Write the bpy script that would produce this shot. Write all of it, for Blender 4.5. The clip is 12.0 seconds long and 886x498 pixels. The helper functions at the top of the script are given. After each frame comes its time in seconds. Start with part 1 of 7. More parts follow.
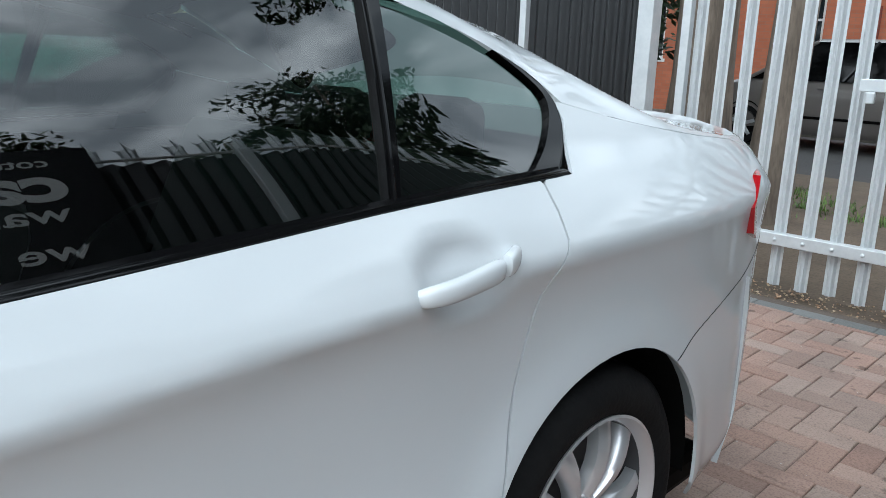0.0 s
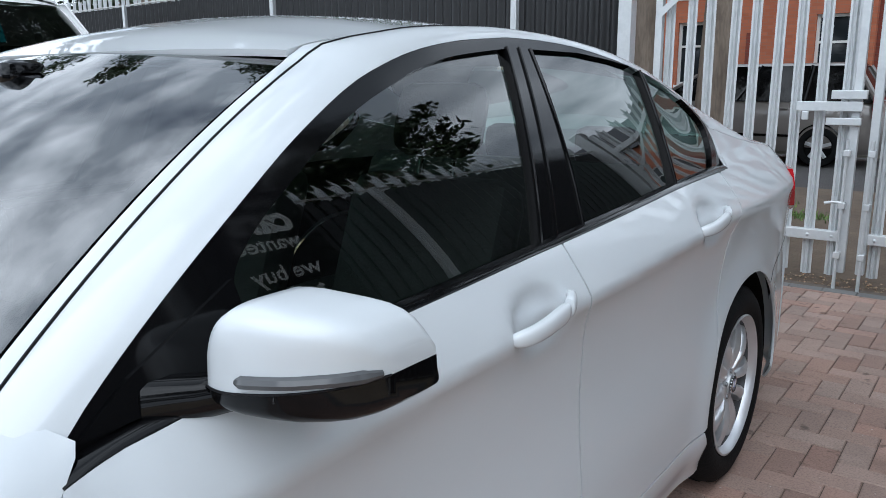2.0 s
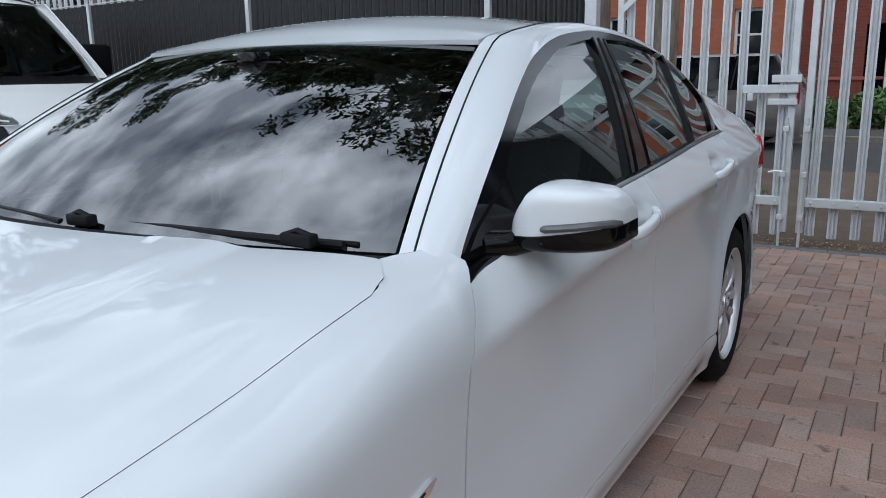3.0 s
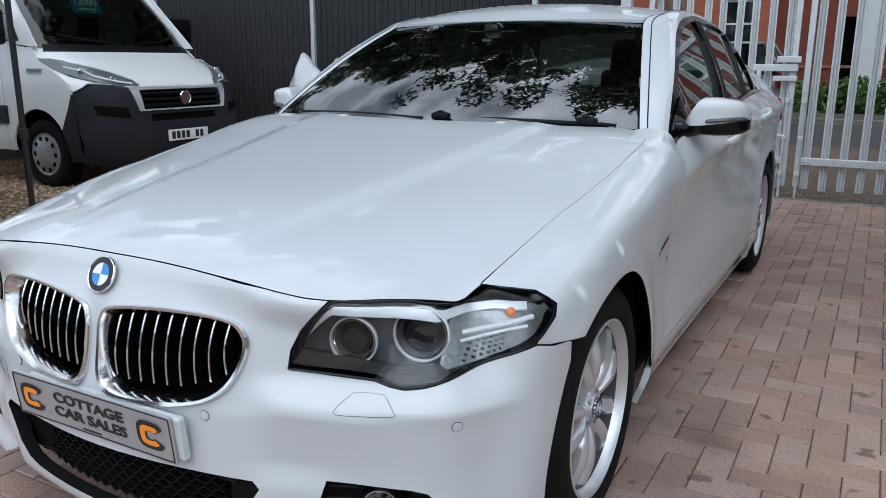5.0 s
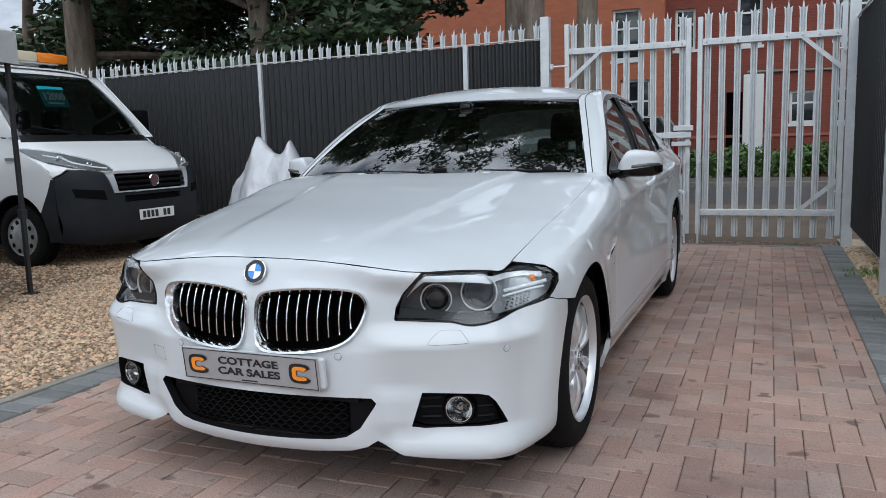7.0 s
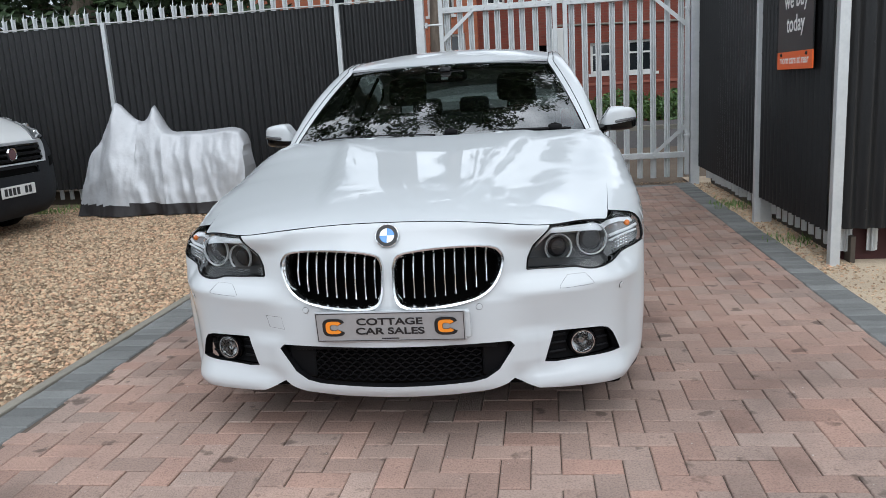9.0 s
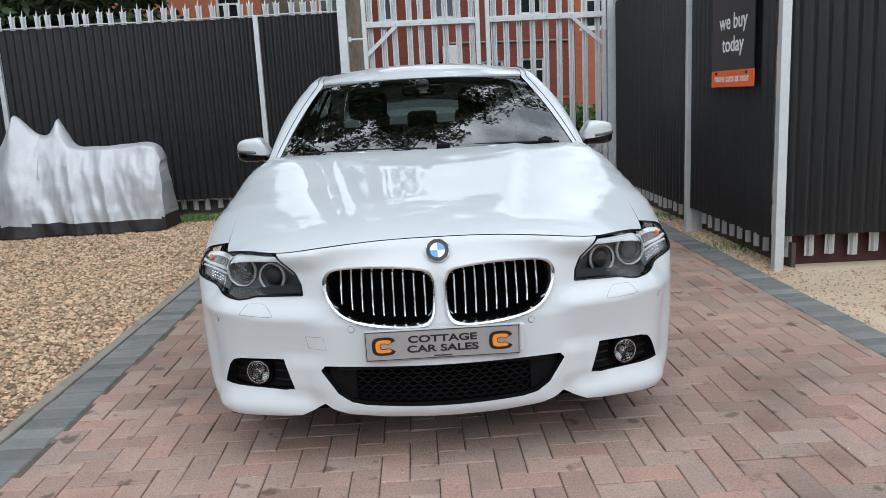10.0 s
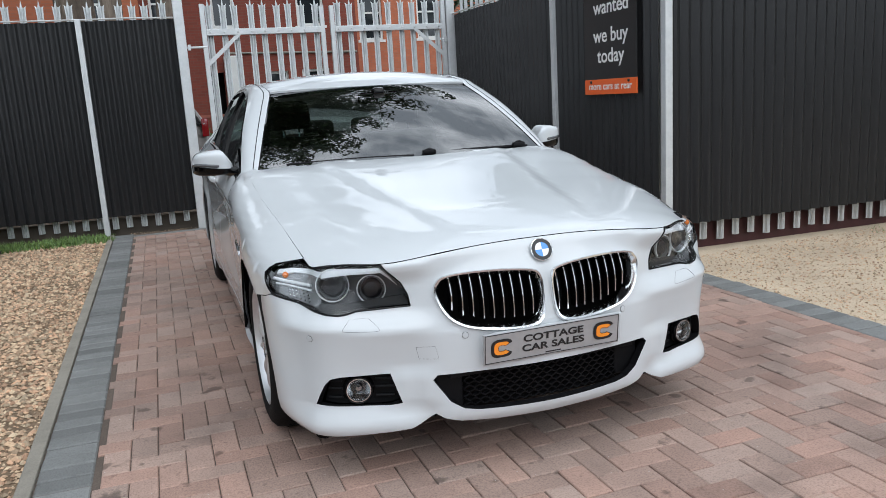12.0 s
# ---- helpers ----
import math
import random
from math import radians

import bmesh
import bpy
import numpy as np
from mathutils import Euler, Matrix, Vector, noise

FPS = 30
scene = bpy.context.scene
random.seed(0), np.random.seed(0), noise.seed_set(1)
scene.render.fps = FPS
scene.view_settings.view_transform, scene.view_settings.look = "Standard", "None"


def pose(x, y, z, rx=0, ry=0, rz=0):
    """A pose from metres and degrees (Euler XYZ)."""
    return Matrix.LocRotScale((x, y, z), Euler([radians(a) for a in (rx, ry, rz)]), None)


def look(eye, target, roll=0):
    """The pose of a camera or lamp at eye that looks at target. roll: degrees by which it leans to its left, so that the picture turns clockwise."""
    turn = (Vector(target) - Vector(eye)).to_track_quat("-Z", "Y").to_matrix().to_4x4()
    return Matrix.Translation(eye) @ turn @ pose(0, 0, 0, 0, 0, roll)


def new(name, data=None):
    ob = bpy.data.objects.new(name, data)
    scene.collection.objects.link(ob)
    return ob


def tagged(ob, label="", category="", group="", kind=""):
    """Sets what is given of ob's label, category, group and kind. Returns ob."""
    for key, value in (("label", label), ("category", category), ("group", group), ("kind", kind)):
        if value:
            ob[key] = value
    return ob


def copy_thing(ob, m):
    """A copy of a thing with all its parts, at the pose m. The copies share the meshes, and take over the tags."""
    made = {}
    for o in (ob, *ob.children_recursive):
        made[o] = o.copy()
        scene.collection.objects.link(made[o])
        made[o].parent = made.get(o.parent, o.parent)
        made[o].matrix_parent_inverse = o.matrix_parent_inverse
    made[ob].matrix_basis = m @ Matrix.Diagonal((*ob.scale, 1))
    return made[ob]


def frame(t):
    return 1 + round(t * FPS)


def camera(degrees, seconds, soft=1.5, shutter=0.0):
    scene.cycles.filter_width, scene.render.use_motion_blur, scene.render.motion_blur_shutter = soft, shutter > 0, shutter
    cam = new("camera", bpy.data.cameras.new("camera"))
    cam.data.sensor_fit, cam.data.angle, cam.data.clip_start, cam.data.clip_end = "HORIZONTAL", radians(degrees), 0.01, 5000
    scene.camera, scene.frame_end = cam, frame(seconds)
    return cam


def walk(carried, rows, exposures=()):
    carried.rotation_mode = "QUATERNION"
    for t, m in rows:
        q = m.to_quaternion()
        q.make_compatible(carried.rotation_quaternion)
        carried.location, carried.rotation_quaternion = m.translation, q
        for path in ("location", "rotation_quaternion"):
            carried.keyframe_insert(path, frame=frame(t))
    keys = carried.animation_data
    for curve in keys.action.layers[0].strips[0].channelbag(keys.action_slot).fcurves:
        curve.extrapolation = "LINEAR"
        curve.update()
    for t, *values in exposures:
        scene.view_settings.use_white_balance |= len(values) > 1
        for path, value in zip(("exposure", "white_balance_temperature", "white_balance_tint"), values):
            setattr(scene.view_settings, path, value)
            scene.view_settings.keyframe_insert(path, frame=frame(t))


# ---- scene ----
cam = camera(59.3, 12.0, soft=0.4)
PATH = [
    (0, (1.633, 1.791, 1.26), (0.278, 3.175, 0.763), 1.8),
    (0.5, (1.564, 1.556, 1.309), (0.358, 3.079, 0.832), 0.7),
    (1, (1.582, 1.233, 1.315), (0.421, 2.804, 0.889), 0.0),
    (1.2, (1.608, 1.087, 1.312), (0.436, 2.653, 0.893), -0.1),
    (1.5, (1.609, 0.87, 1.318), (0.421, 2.423, 0.895), -0.3),
    (2, (1.548, 0.488, 1.318), (0.388, 2.061, 0.896), -0.2),
    (2.5, (1.562, 0.107, 1.295), (0.466, 1.724, 0.866), -0.3),
    (3, (1.479, -0.297, 1.285), (0.473, 1.376, 0.852), -1.0),
    (3.2, (1.431, -0.449, 1.3), (0.452, 1.24, 0.866), -0.8),
    (4.8, (1.408, -1.66, 1.233), (0.468, 0.044, 0.772), 0.3),
    (5, (1.44, -1.79, 1.212), (0.496, -0.091, 0.74), 0.2),
    (5.5, (1.499, -2.101, 1.207), (0.571, -0.39, 0.748), 0.4),
    (6, (1.505, -2.397, 1.179), (0.623, -0.65, 0.767), 0.8),
    (6.5, (1.547, -2.584, 1.16), (0.706, -0.797, 0.848), 0.6),
    (6.7, (1.552, -2.655, 1.15), (0.732, -0.851, 0.88), -0.3),
    (8.3, (0.919, -3.197, 1.186), (0.436, -1.295, 0.801), -3.9),
    (8.5, (0.804, -3.218, 1.195), (0.366, -1.306, 0.804), -3.6),
    (9, (0.539, -3.29, 1.24), (0.275, -1.35, 0.835), -3.4),
    (9.5, (0.246, -3.347, 1.269), (0.183, -1.386, 0.881), -3.3),
    (10, (-0.045, -3.277, 1.258), (0.004, -1.315, 0.875), -2.9),
    (10.5, (-0.316, -3.248, 1.279), (-0.124, -1.295, 0.893), -3.3),
    (11, (-0.627, -3.261, 1.298), (-0.25, -1.336, 0.909), -3.4),
    (11.5, (-0.899, -3.161, 1.285), (-0.385, -1.269, 0.888), -4.0),
    (12, (-1.191, -3.084, 1.297), (-0.538, -1.234, 0.909), -3.4),
]
walk(cam, [(t, look(eye, target, roll)) for t, eye, target, roll in PATH],
     exposures=[(0, 0.47, 5750, 3), (1.0, 0.50, 5750, 4), (2.5, -0.13, 5700, 8), (3.2, -0.24, 5700, 8), (5.5, -0.26, 5700, 8), (8.5, -0.12, 6000, 8), (12, -0.06, 6000, 8)])

# ---- light ----
SUN_ELEV, SUN_AZ = 54.0, 165.0      # azimuth: degrees from +y towards +x
world = bpy.data.worlds.new("sky")
scene.world = world
world.use_nodes = True
wn, wl = world.node_tree.nodes, world.node_tree.links
wn.clear()
w_out = wn.new("ShaderNodeOutputWorld")
w_bg = wn.new("ShaderNodeBackground")
w_sky = wn.new("ShaderNodeTexSky")
w_sky.sky_type, w_sky.sun_disc = "NISHITA", False
w_sky.sun_elevation, w_sky.sun_rotation = radians(SUN_ELEV), radians(SUN_AZ)
w_sky.air_density, w_sky.dust_density, w_sky.ozone_density = 1.0, 2.0, 1.0
w_co = wn.new("ShaderNodeTexCoord")
w_map = wn.new("ShaderNodeMapping")
w_map.inputs["Scale"].default_value = (1.0, 1.0, 2.2)
w_n = wn.new("ShaderNodeTexNoise")
w_n.inputs["Scale"].default_value, w_n.inputs["Detail"].default_value, w_n.inputs["Roughness"].default_value = 2.6, 7.0, 0.58
w_n.inputs["Distortion"].default_value = 0.35
w_r = wn.new("ShaderNodeValToRGB")
w_r.color_ramp.elements[0].position, w_r.color_ramp.elements[1].position = 0.22, 0.46
w_n2 = wn.new("ShaderNodeTexNoise")
w_n2.inputs["Scale"].default_value, w_n2.inputs["Detail"].default_value = 4.5, 6.0
w_r2 = wn.new("ShaderNodeValToRGB")
w_r2.color_ramp.elements[0].color, w_r2.color_ramp.elements[1].color = (10.0, 10.7, 11.6, 1), (34.0, 34.4, 34.8, 1)
w_r2.color_ramp.elements[0].position, w_r2.color_ramp.elements[1].position = 0.40, 0.70
w_mix = wn.new("ShaderNodeMix")
w_mix.data_type = "RGBA"
wl.new(w_co.outputs["Generated"], w_map.inputs["Vector"])
for n in (w_n, w_n2):
    wl.new(w_map.outputs["Vector"], n.inputs["Vector"])
wl.new(w_n.outputs["Fac"], w_r.inputs["Fac"])
wl.new(w_n2.outputs["Fac"], w_r2.inputs["Fac"])
wl.new(w_r.outputs["Color"], w_mix.inputs["Factor"])
wl.new(w_sky.outputs["Color"], w_mix.inputs["A"])
wl.new(w_r2.outputs["Color"], w_mix.inputs["B"])
wl.new(w_mix.outputs["Result"], w_bg.inputs["Color"])
wl.new(w_bg.outputs["Background"], w_out.inputs["Surface"])
w_bg.inputs["Strength"].default_value = 0.064

sun = new("sun", bpy.data.lights.new("sun", "SUN"))
sun.data.energy, sun.data.angle, sun.data.color = 2.2, radians(75), (1.0, 0.98, 0.95)
_d = Vector((math.sin(radians(SUN_AZ)) * math.cos(radians(SUN_ELEV)), math.cos(radians(SUN_AZ)) * math.cos(radians(SUN_ELEV)), math.sin(radians(SUN_ELEV))))
sun.matrix_world = look(_d * 30, (0, 0, 0))
scene.view_settings.exposure = 0.0


# ---- materials ----
def material(name, color, rough=0.5, metal=0.0, var=0.0, scale=8.0, dark=None, bump=0.0, bump_scale=60.0, coat=0.0, spec=0.5,
             rand=0.0, island=0.0, grain=0.0, grain_scale=200.0, stretch=(1, 1, 1), rough_var=0.0, spots=0.0, world_space=False):
    """A surface with a base colour, stains (var, towards dark), a fine grain, a bump and a difference from piece to piece."""
    m = bpy.data.materials.new(name)
    m.use_nodes = True
    n, l = m.node_tree.nodes, m.node_tree.links
    b = n["Principled BSDF"]
    b.inputs["Roughness"].default_value, b.inputs["Metallic"].default_value = rough, metal
    b.inputs["Coat Weight"].default_value, b.inputs["Coat Roughness"].default_value = coat, 0.03
    b.inputs["Specular IOR Level"].default_value = spec
    co = n.new("ShaderNodeTexCoord")
    mp = n.new("ShaderNodeMapping")
    mp.inputs["Scale"].default_value = stretch
    if world_space:
        l.new(n.new("ShaderNodeNewGeometry").outputs["Position"], mp.inputs["Vector"])
    else:
        l.new(co.outputs["Object"], mp.inputs["Vector"])

    def noise_tex(s, detail=5.0):
        t = n.new("ShaderNodeTexNoise")
        t.inputs["Scale"].default_value, t.inputs["Detail"].default_value = s, detail
        l.new(mp.outputs["Vector"], t.inputs["Vector"])
        return t

    col = n.new("ShaderNodeRGB")
    col.outputs[0].default_value = (*color, 1)
    out = col.outputs[0]

    def mixed(a, fac, to, kind="MIX"):
        mx = n.new("ShaderNodeMix")
        mx.data_type, mx.blend_type = "RGBA", kind
        l.new(fac, mx.inputs["Factor"])
        l.new(a, mx.inputs["A"])
        mx.inputs["B"].default_value = (*to, 1)
        return mx.outputs["Result"]

    def ranged(src, lo, hi, a, b2):
        r = n.new("ShaderNodeMapRange")
        r.inputs["From Min"].default_value, r.inputs["From Max"].default_value = lo, hi
        r.inputs["To Min"].default_value, r.inputs["To Max"].default_value = a, b2
        l.new(src, r.inputs["Value"])
        return r.outputs["Result"]

    dk = dark or tuple(c * 0.45 for c in color)
    if var:
        out = mixed(out, ranged(noise_tex(scale).outputs["Fac"], 0.35, 0.7, 0.0, var), dk)
        out = mixed(out, ranged(noise_tex(scale * 6.3).outputs["Fac"], 0.4, 0.75, 0.0, var * 0.6), dk)
    if grain:
        out = mixed(out, ranged(noise_tex(grain_scale, 3.0).outputs["Fac"], 0.45, 0.7, 0.0, grain), tuple(c * 0.35 for c in color))
    if spots:
        t = noise_tex(2.1, 5.0)
        out = mixed(out, ranged(t.outputs["Fac"], 0.57, 0.74, 0.0, spots * 0.8), tuple(c * 0.3 for c in color))
        t = noise_tex(7.7, 4.0)
        out = mixed(out, ranged(t.outputs["Fac"], 0.645, 0.70, 0.0, spots), tuple(c * 0.26 for c in color))
        t = noise_tex(21.0, 3.0)
        out = mixed(out, ranged(t.outputs["Fac"], 0.66, 0.72, 0.0, spots * 0.7), tuple(c * 0.32 for c in color))
        t = noise_tex(60.0, 1.0)
        out = mixed(out, ranged(t.outputs["Fac"], 0.765, 0.80, 0.0, 0.7), (0.55, 0.52, 0.47))
    if rand or island:
        if island:
            src = n.new("ShaderNodeNewGeometry").outputs["Random Per Island"]
        else:
            src = n.new("ShaderNodeObjectInfo").outputs["Random"]
        hs = n.new("ShaderNodeHueSaturation")
        k = rand or island
        l.new(ranged(src, 0, 1, 1 - k, 1 + k), hs.inputs["Value"])
        turn = n.new("ShaderNodeMath")
        turn.operation, turn.inputs[1].default_value = "MULTIPLY", 7.31
        l.new(src, turn.inputs[0])
        frac = n.new("ShaderNodeMath")
        frac.operation = "FRACT"
        l.new(turn.outputs[0], frac.inputs[0])
        l.new(ranged(frac.outputs[0], 0, 1, 0.5 - 0.03 * k, 0.5 + 0.03 * k), hs.inputs["Hue"])
        l.new(ranged(frac.outputs[0], 0, 1, 1.04, 0.78), hs.inputs["Saturation"])
        l.new(out, hs.inputs["Color"])
        out = hs.outputs["Color"]
    l.new(out, b.inputs["Base Color"])
    if rough_var:
        l.new(ranged(noise_tex(scale * 2.0).outputs["Fac"], 0.3, 0.7, rough - rough_var, rough + rough_var), b.inputs["Roughness"])
    if bump:
        bp = n.new("ShaderNodeBump")
        bp.inputs["Strength"].default_value, bp.inputs["Distance"].default_value = bump, 0.01
        l.new(noise_tex(bump_scale).outputs["Fac"], bp.inputs["Height"])
        l.new(bp.outputs["Normal"], b.inputs["Normal"])
    return m


def glass(name, tint, ior=1.6, rough=0.0):
    """A thin pane: it mirrors by its Fresnel gloss and lets tinted light through."""
    m = bpy.data.materials.new(name)
    m.use_nodes = True
    n, l = m.node_tree.nodes, m.node_tree.links
    n.clear()
    o = n.new("ShaderNodeOutputMaterial")
    t = n.new("ShaderNodeBsdfTransparent")
    t.inputs["Color"].default_value = (*tint, 1)
    g = n.new("ShaderNodeBsdfGlossy")
    g.inputs["Roughness"].default_value = rough
    g.inputs["Color"].default_value = (1, 1, 1, 1)
    f = n.new("ShaderNodeFresnel")
    f.inputs["IOR"].default_value = ior
    x = n.new("ShaderNodeMixShader")
    l.new(f.outputs["Fac"], x.inputs["Fac"])
    l.new(t.outputs["BSDF"], x.inputs[1])
    l.new(g.outputs["BSDF"], x.inputs[2])
    l.new(x.outputs["Shader"], o.inputs["Surface"])
    return m


def glow(name, color, strength):
    m = material(name, color, 0.4)
    b = m.node_tree.nodes["Principled BSDF"]
    b.inputs["Emission Color"].default_value, b.inputs["Emission Strength"].default_value = (*color, 1), strength
    return m


M_GALV = material("galvanised_steel", (0.62, 0.64, 0.645), 0.45, 0.35, var=0.35, scale=9, dark=(0.4, 0.43, 0.45), bump=0.08, bump_scale=40, rough_var=0.1)
M_SHEET = material("dark_grey_sheet", (0.017, 0.0174, 0.0183), 0.30, 0.0, spec=0.36, var=0.4, scale=3, dark=(0.024, 0.024, 0.0245), grain=0.3, stretch=(1, 1, 0.25), bump=0.05)
M_BLOCK = material("red_paving_block", (0.40, 0.258, 0.200), 0.85, var=0.6, scale=1.1, dark=(0.215, 0.152, 0.128), rand=0.16, grain=0.5, grain_scale=130, bump=0.5, bump_scale=150, spots=0.8, world_space=True)
M_BLOCK_I = material("red_paving_block_far", (0.40, 0.258, 0.200), 0.85, var=0.6, scale=1.1, dark=(0.215, 0.152, 0.128), island=0.16, grain=0.5, grain_scale=130, bump=0.5, bump_scale=150, spots=0.8, world_space=True)
M_GREY = material("grey_paving_block", (0.20, 0.205, 0.20), 0.88, var=0.5, scale=2.0, dark=(0.12, 0.12, 0.115), island=0.22, grain=0.45, grain_scale=170, bump=0.45, bump_scale=130, world_space=True)
M_SAND = material("joint_sand", (0.13, 0.10, 0.08), 0.95, var=0.5, scale=3, grain=0.5, bump=0.4)
M_EDGE = material("concrete_edging", (0.30, 0.275, 0.23), 0.9, var=0.5, scale=4, grain=0.4, bump=0.4)
M_EARTH = material("earth", (0.19, 0.14, 0.10), 0.95, var=0.6, scale=1.5, dark=(0.085, 0.065, 0.045), grain=0.5, grain_scale=60, bump=0.7, bump_scale=30)
M_STONES = material("gravel_stones", (0.446, 0.304, 0.182), 0.85, island=0.5, grain=0.3, bump=0.2)
M_SANDY = material("sandy_ground", (0.58, 0.47, 0.34), 0.95, var=0.5, scale=2.0, dark=(0.36, 0.28, 0.20), grain=0.4, grain_scale=90, bump=0.6, bump_scale=60)
M_ASPHALT = material("asphalt", (0.085, 0.08, 0.078), 0.9, var=0.4, scale=0.8, dark=(0.055, 0.052, 0.05), grain=0.5, grain_scale=120, bump=0.4, bump_scale=150)
M_BRICK = material("red_brick", (0.34, 0.10, 0.06), 0.9, var=0.5, scale=0.7, dark=(0.2, 0.07, 0.045), island=0.3, bump=0.3)
M_MORTAR = material("mortar", (0.24, 0.15, 0.12), 0.95, var=0.4, scale=2)
M_WHITE = material("white_frame_paint", (0.78, 0.78, 0.76), 0.5, var=0.2, scale=5, dark=(0.6, 0.6, 0.57))
M_BARK = material("bark", (0.26, 0.21, 0.165), 0.95, var=0.7, scale=9, dark=(0.06, 0.045, 0.035), stretch=(1, 1, 0.2), bump=1.0, bump_scale=40)
M_LEAF = material("dark_foliage", (0.035, 0.065, 0.022), 0.6, island=0.5)
M_LEAF2 = material("fresh_foliage", (0.075, 0.15, 0.03), 0.6, island=0.45)
M_GRASS = material("grass", (0.13, 0.22, 0.045), 0.7, island=0.4)


# ---- building helpers ----
def add_box(bm, lo, hi, bevel=0.0):
    """A box from corner to corner, its upright edges and rims bevelled."""
    r = bmesh.ops.create_cube(bm, size=1.0)
    lo, hi = Vector(lo), Vector(hi)
    for v in r["verts"]:
        v.co = Vector((lo[i] + (v.co[i] + 0.5) * (hi[i] - lo[i]) for i in range(3)))
    if bevel:
        es = list({e for v in r["verts"] for e in v.link_edges})
        bmesh.ops.bevel(bm, geom=es, offset=bevel, segments=2, profile=0.5, affect="EDGES")
    return bm


def box(lo, hi, bevel=0.0):
    return add_box(bmesh.new(), lo, hi, bevel)


def add_tube(bm, pts, radius, sides=10, caps=True):
    """A tube along points; radius: one, or one a point."""
    pts = [Vector(p) for p in pts]
    rs = radius if hasattr(radius, "__len__") else [radius] * len(pts)
    rings, up = [], Vector((0, 0, 1))
    for i, p in enumerate(pts):
        d = (pts[min(i + 1, len(pts) - 1)] - pts[max(i - 1, 0)]).normalized()
        a = d.cross(up if abs(d.z) < 0.95 else Vector((1, 0, 0))).normalized()
        b = d.cross(a)
        rings.append([bm.verts.new(p + rs[i] * (math.cos(t) * a + math.sin(t) * b)) for t in (2 * math.pi * k / sides for k in range(sides))])
    for r0, r1 in zip(rings, rings[1:]):
        for k in range(sides):
            bm.faces.new((r0[k], r0[(k + 1) % sides], r1[(k + 1) % sides], r1[k]))
    if caps:
        bm.faces.new(rings[0][::-1])
        bm.faces.new(rings[-1])
    return bm


def add_lathe(bm, profile, axis="x", centre=(0, 0, 0), sides=40):
    """A profile of (distance along the axis, radius) turned round the axis."""
    rings = []
    for h, r in profile:
        ring = []
        for k in range(sides):
            t = 2 * math.pi * k / sides
            c, s = r * math.cos(t), r * math.sin(t)
            p = {"x": (h, c, s), "y": (c, h, s), "z": (c, s, h)}[axis]
            ring.append(bm.verts.new(Vector(p) + Vector(centre)))
        rings.append(ring)
    for r0, r1 in zip(rings, rings[1:]):
        for k in range(sides):
            bm.faces.new((r0[k], r0[(k + 1) % sides], r1[(k + 1) % sides], r1[k]))
    return bm


def add_prism(bm, outline, a, b):
    """A closed outline moved from a to b: outline is a list of points, a and b are shifts."""
    lo = [bm.verts.new(Vector(p) + Vector(a)) for p in outline]
    hi = [bm.verts.new(Vector(p) + Vector(b)) for p in outline]
    for i in range(len(lo)):
        j = (i + 1) % len(lo)
        bm.faces.new((lo[i], lo[j], hi[j], hi[i]))
    bm.faces.new(lo[::-1])
    bm.faces.new(hi)
    return bm


def mesh_of(name, bm, mat, smooth=False, angle=None):
    bmesh.ops.recalc_face_normals(bm, faces=bm.faces)
    me = bpy.data.meshes.new(name)
    bm.to_mesh(me)
    bm.free()
    for m in (mat if isinstance(mat, (list, tuple)) else [mat]):
        me.materials.append(m)
    if smooth:
        me.shade_smooth()
        if angle:
            me.set_sharp_from_angle(angle=radians(angle))
    return me


def part(name, bm, mat, parent=None, label="", smooth=False, angle=35):
    ob = new(name, mesh_of(name, bm, mat, smooth, angle))
    ob.parent = parent
    if label:
        ob["label"] = label
    return ob


def thing(name, label, category, group="", at=None):
    ob = new(name)
    if at is not None:
        ob.matrix_world = at
    return tagged(ob, label, category, group)


def structure(name, bm, mat, label="", category="", smooth=False):
    ob = part(name, bm, mat, None, "", smooth)
    return tagged(ob, label, category, kind="structure")


def text_mesh(body, size, depth=0.0015, bold=0.0, squeeze=1.0, align="CENTER"):
    """Lettering in the built-in font as a mesh in the x-z plane, facing -y."""
    cu = bpy.data.curves.new("lettering", "FONT")
    cu.body, cu.size, cu.extrude, cu.align_x, cu.align_y, cu.offset = body, size, depth, align, "CENTER", bold
    ob = bpy.data.objects.new("lettering", cu)
    me = bpy.data.meshes.new_from_object(ob)
    bpy.data.objects.remove(ob)
    me.transform(Matrix.Rotation(radians(90), 4, "X") @ Matrix.Diagonal((squeeze, 1, 1, 1)))
    return me


# ---- the ground ----
def sheet(x0, x1, y0, y1, z, nx=1, ny=1):
    bm = bmesh.new()
    g = [[bm.verts.new((x0 + (x1 - x0) * i / nx, y0 + (y1 - y0) * j / ny, z)) for j in range(ny + 1)] for i in range(nx + 1)]
    for i in range(nx):
        for j in range(ny):
            bm.faces.new((g[i][j], g[i + 1][j], g[i + 1][j + 1], g[i][j + 1]))
    return bm


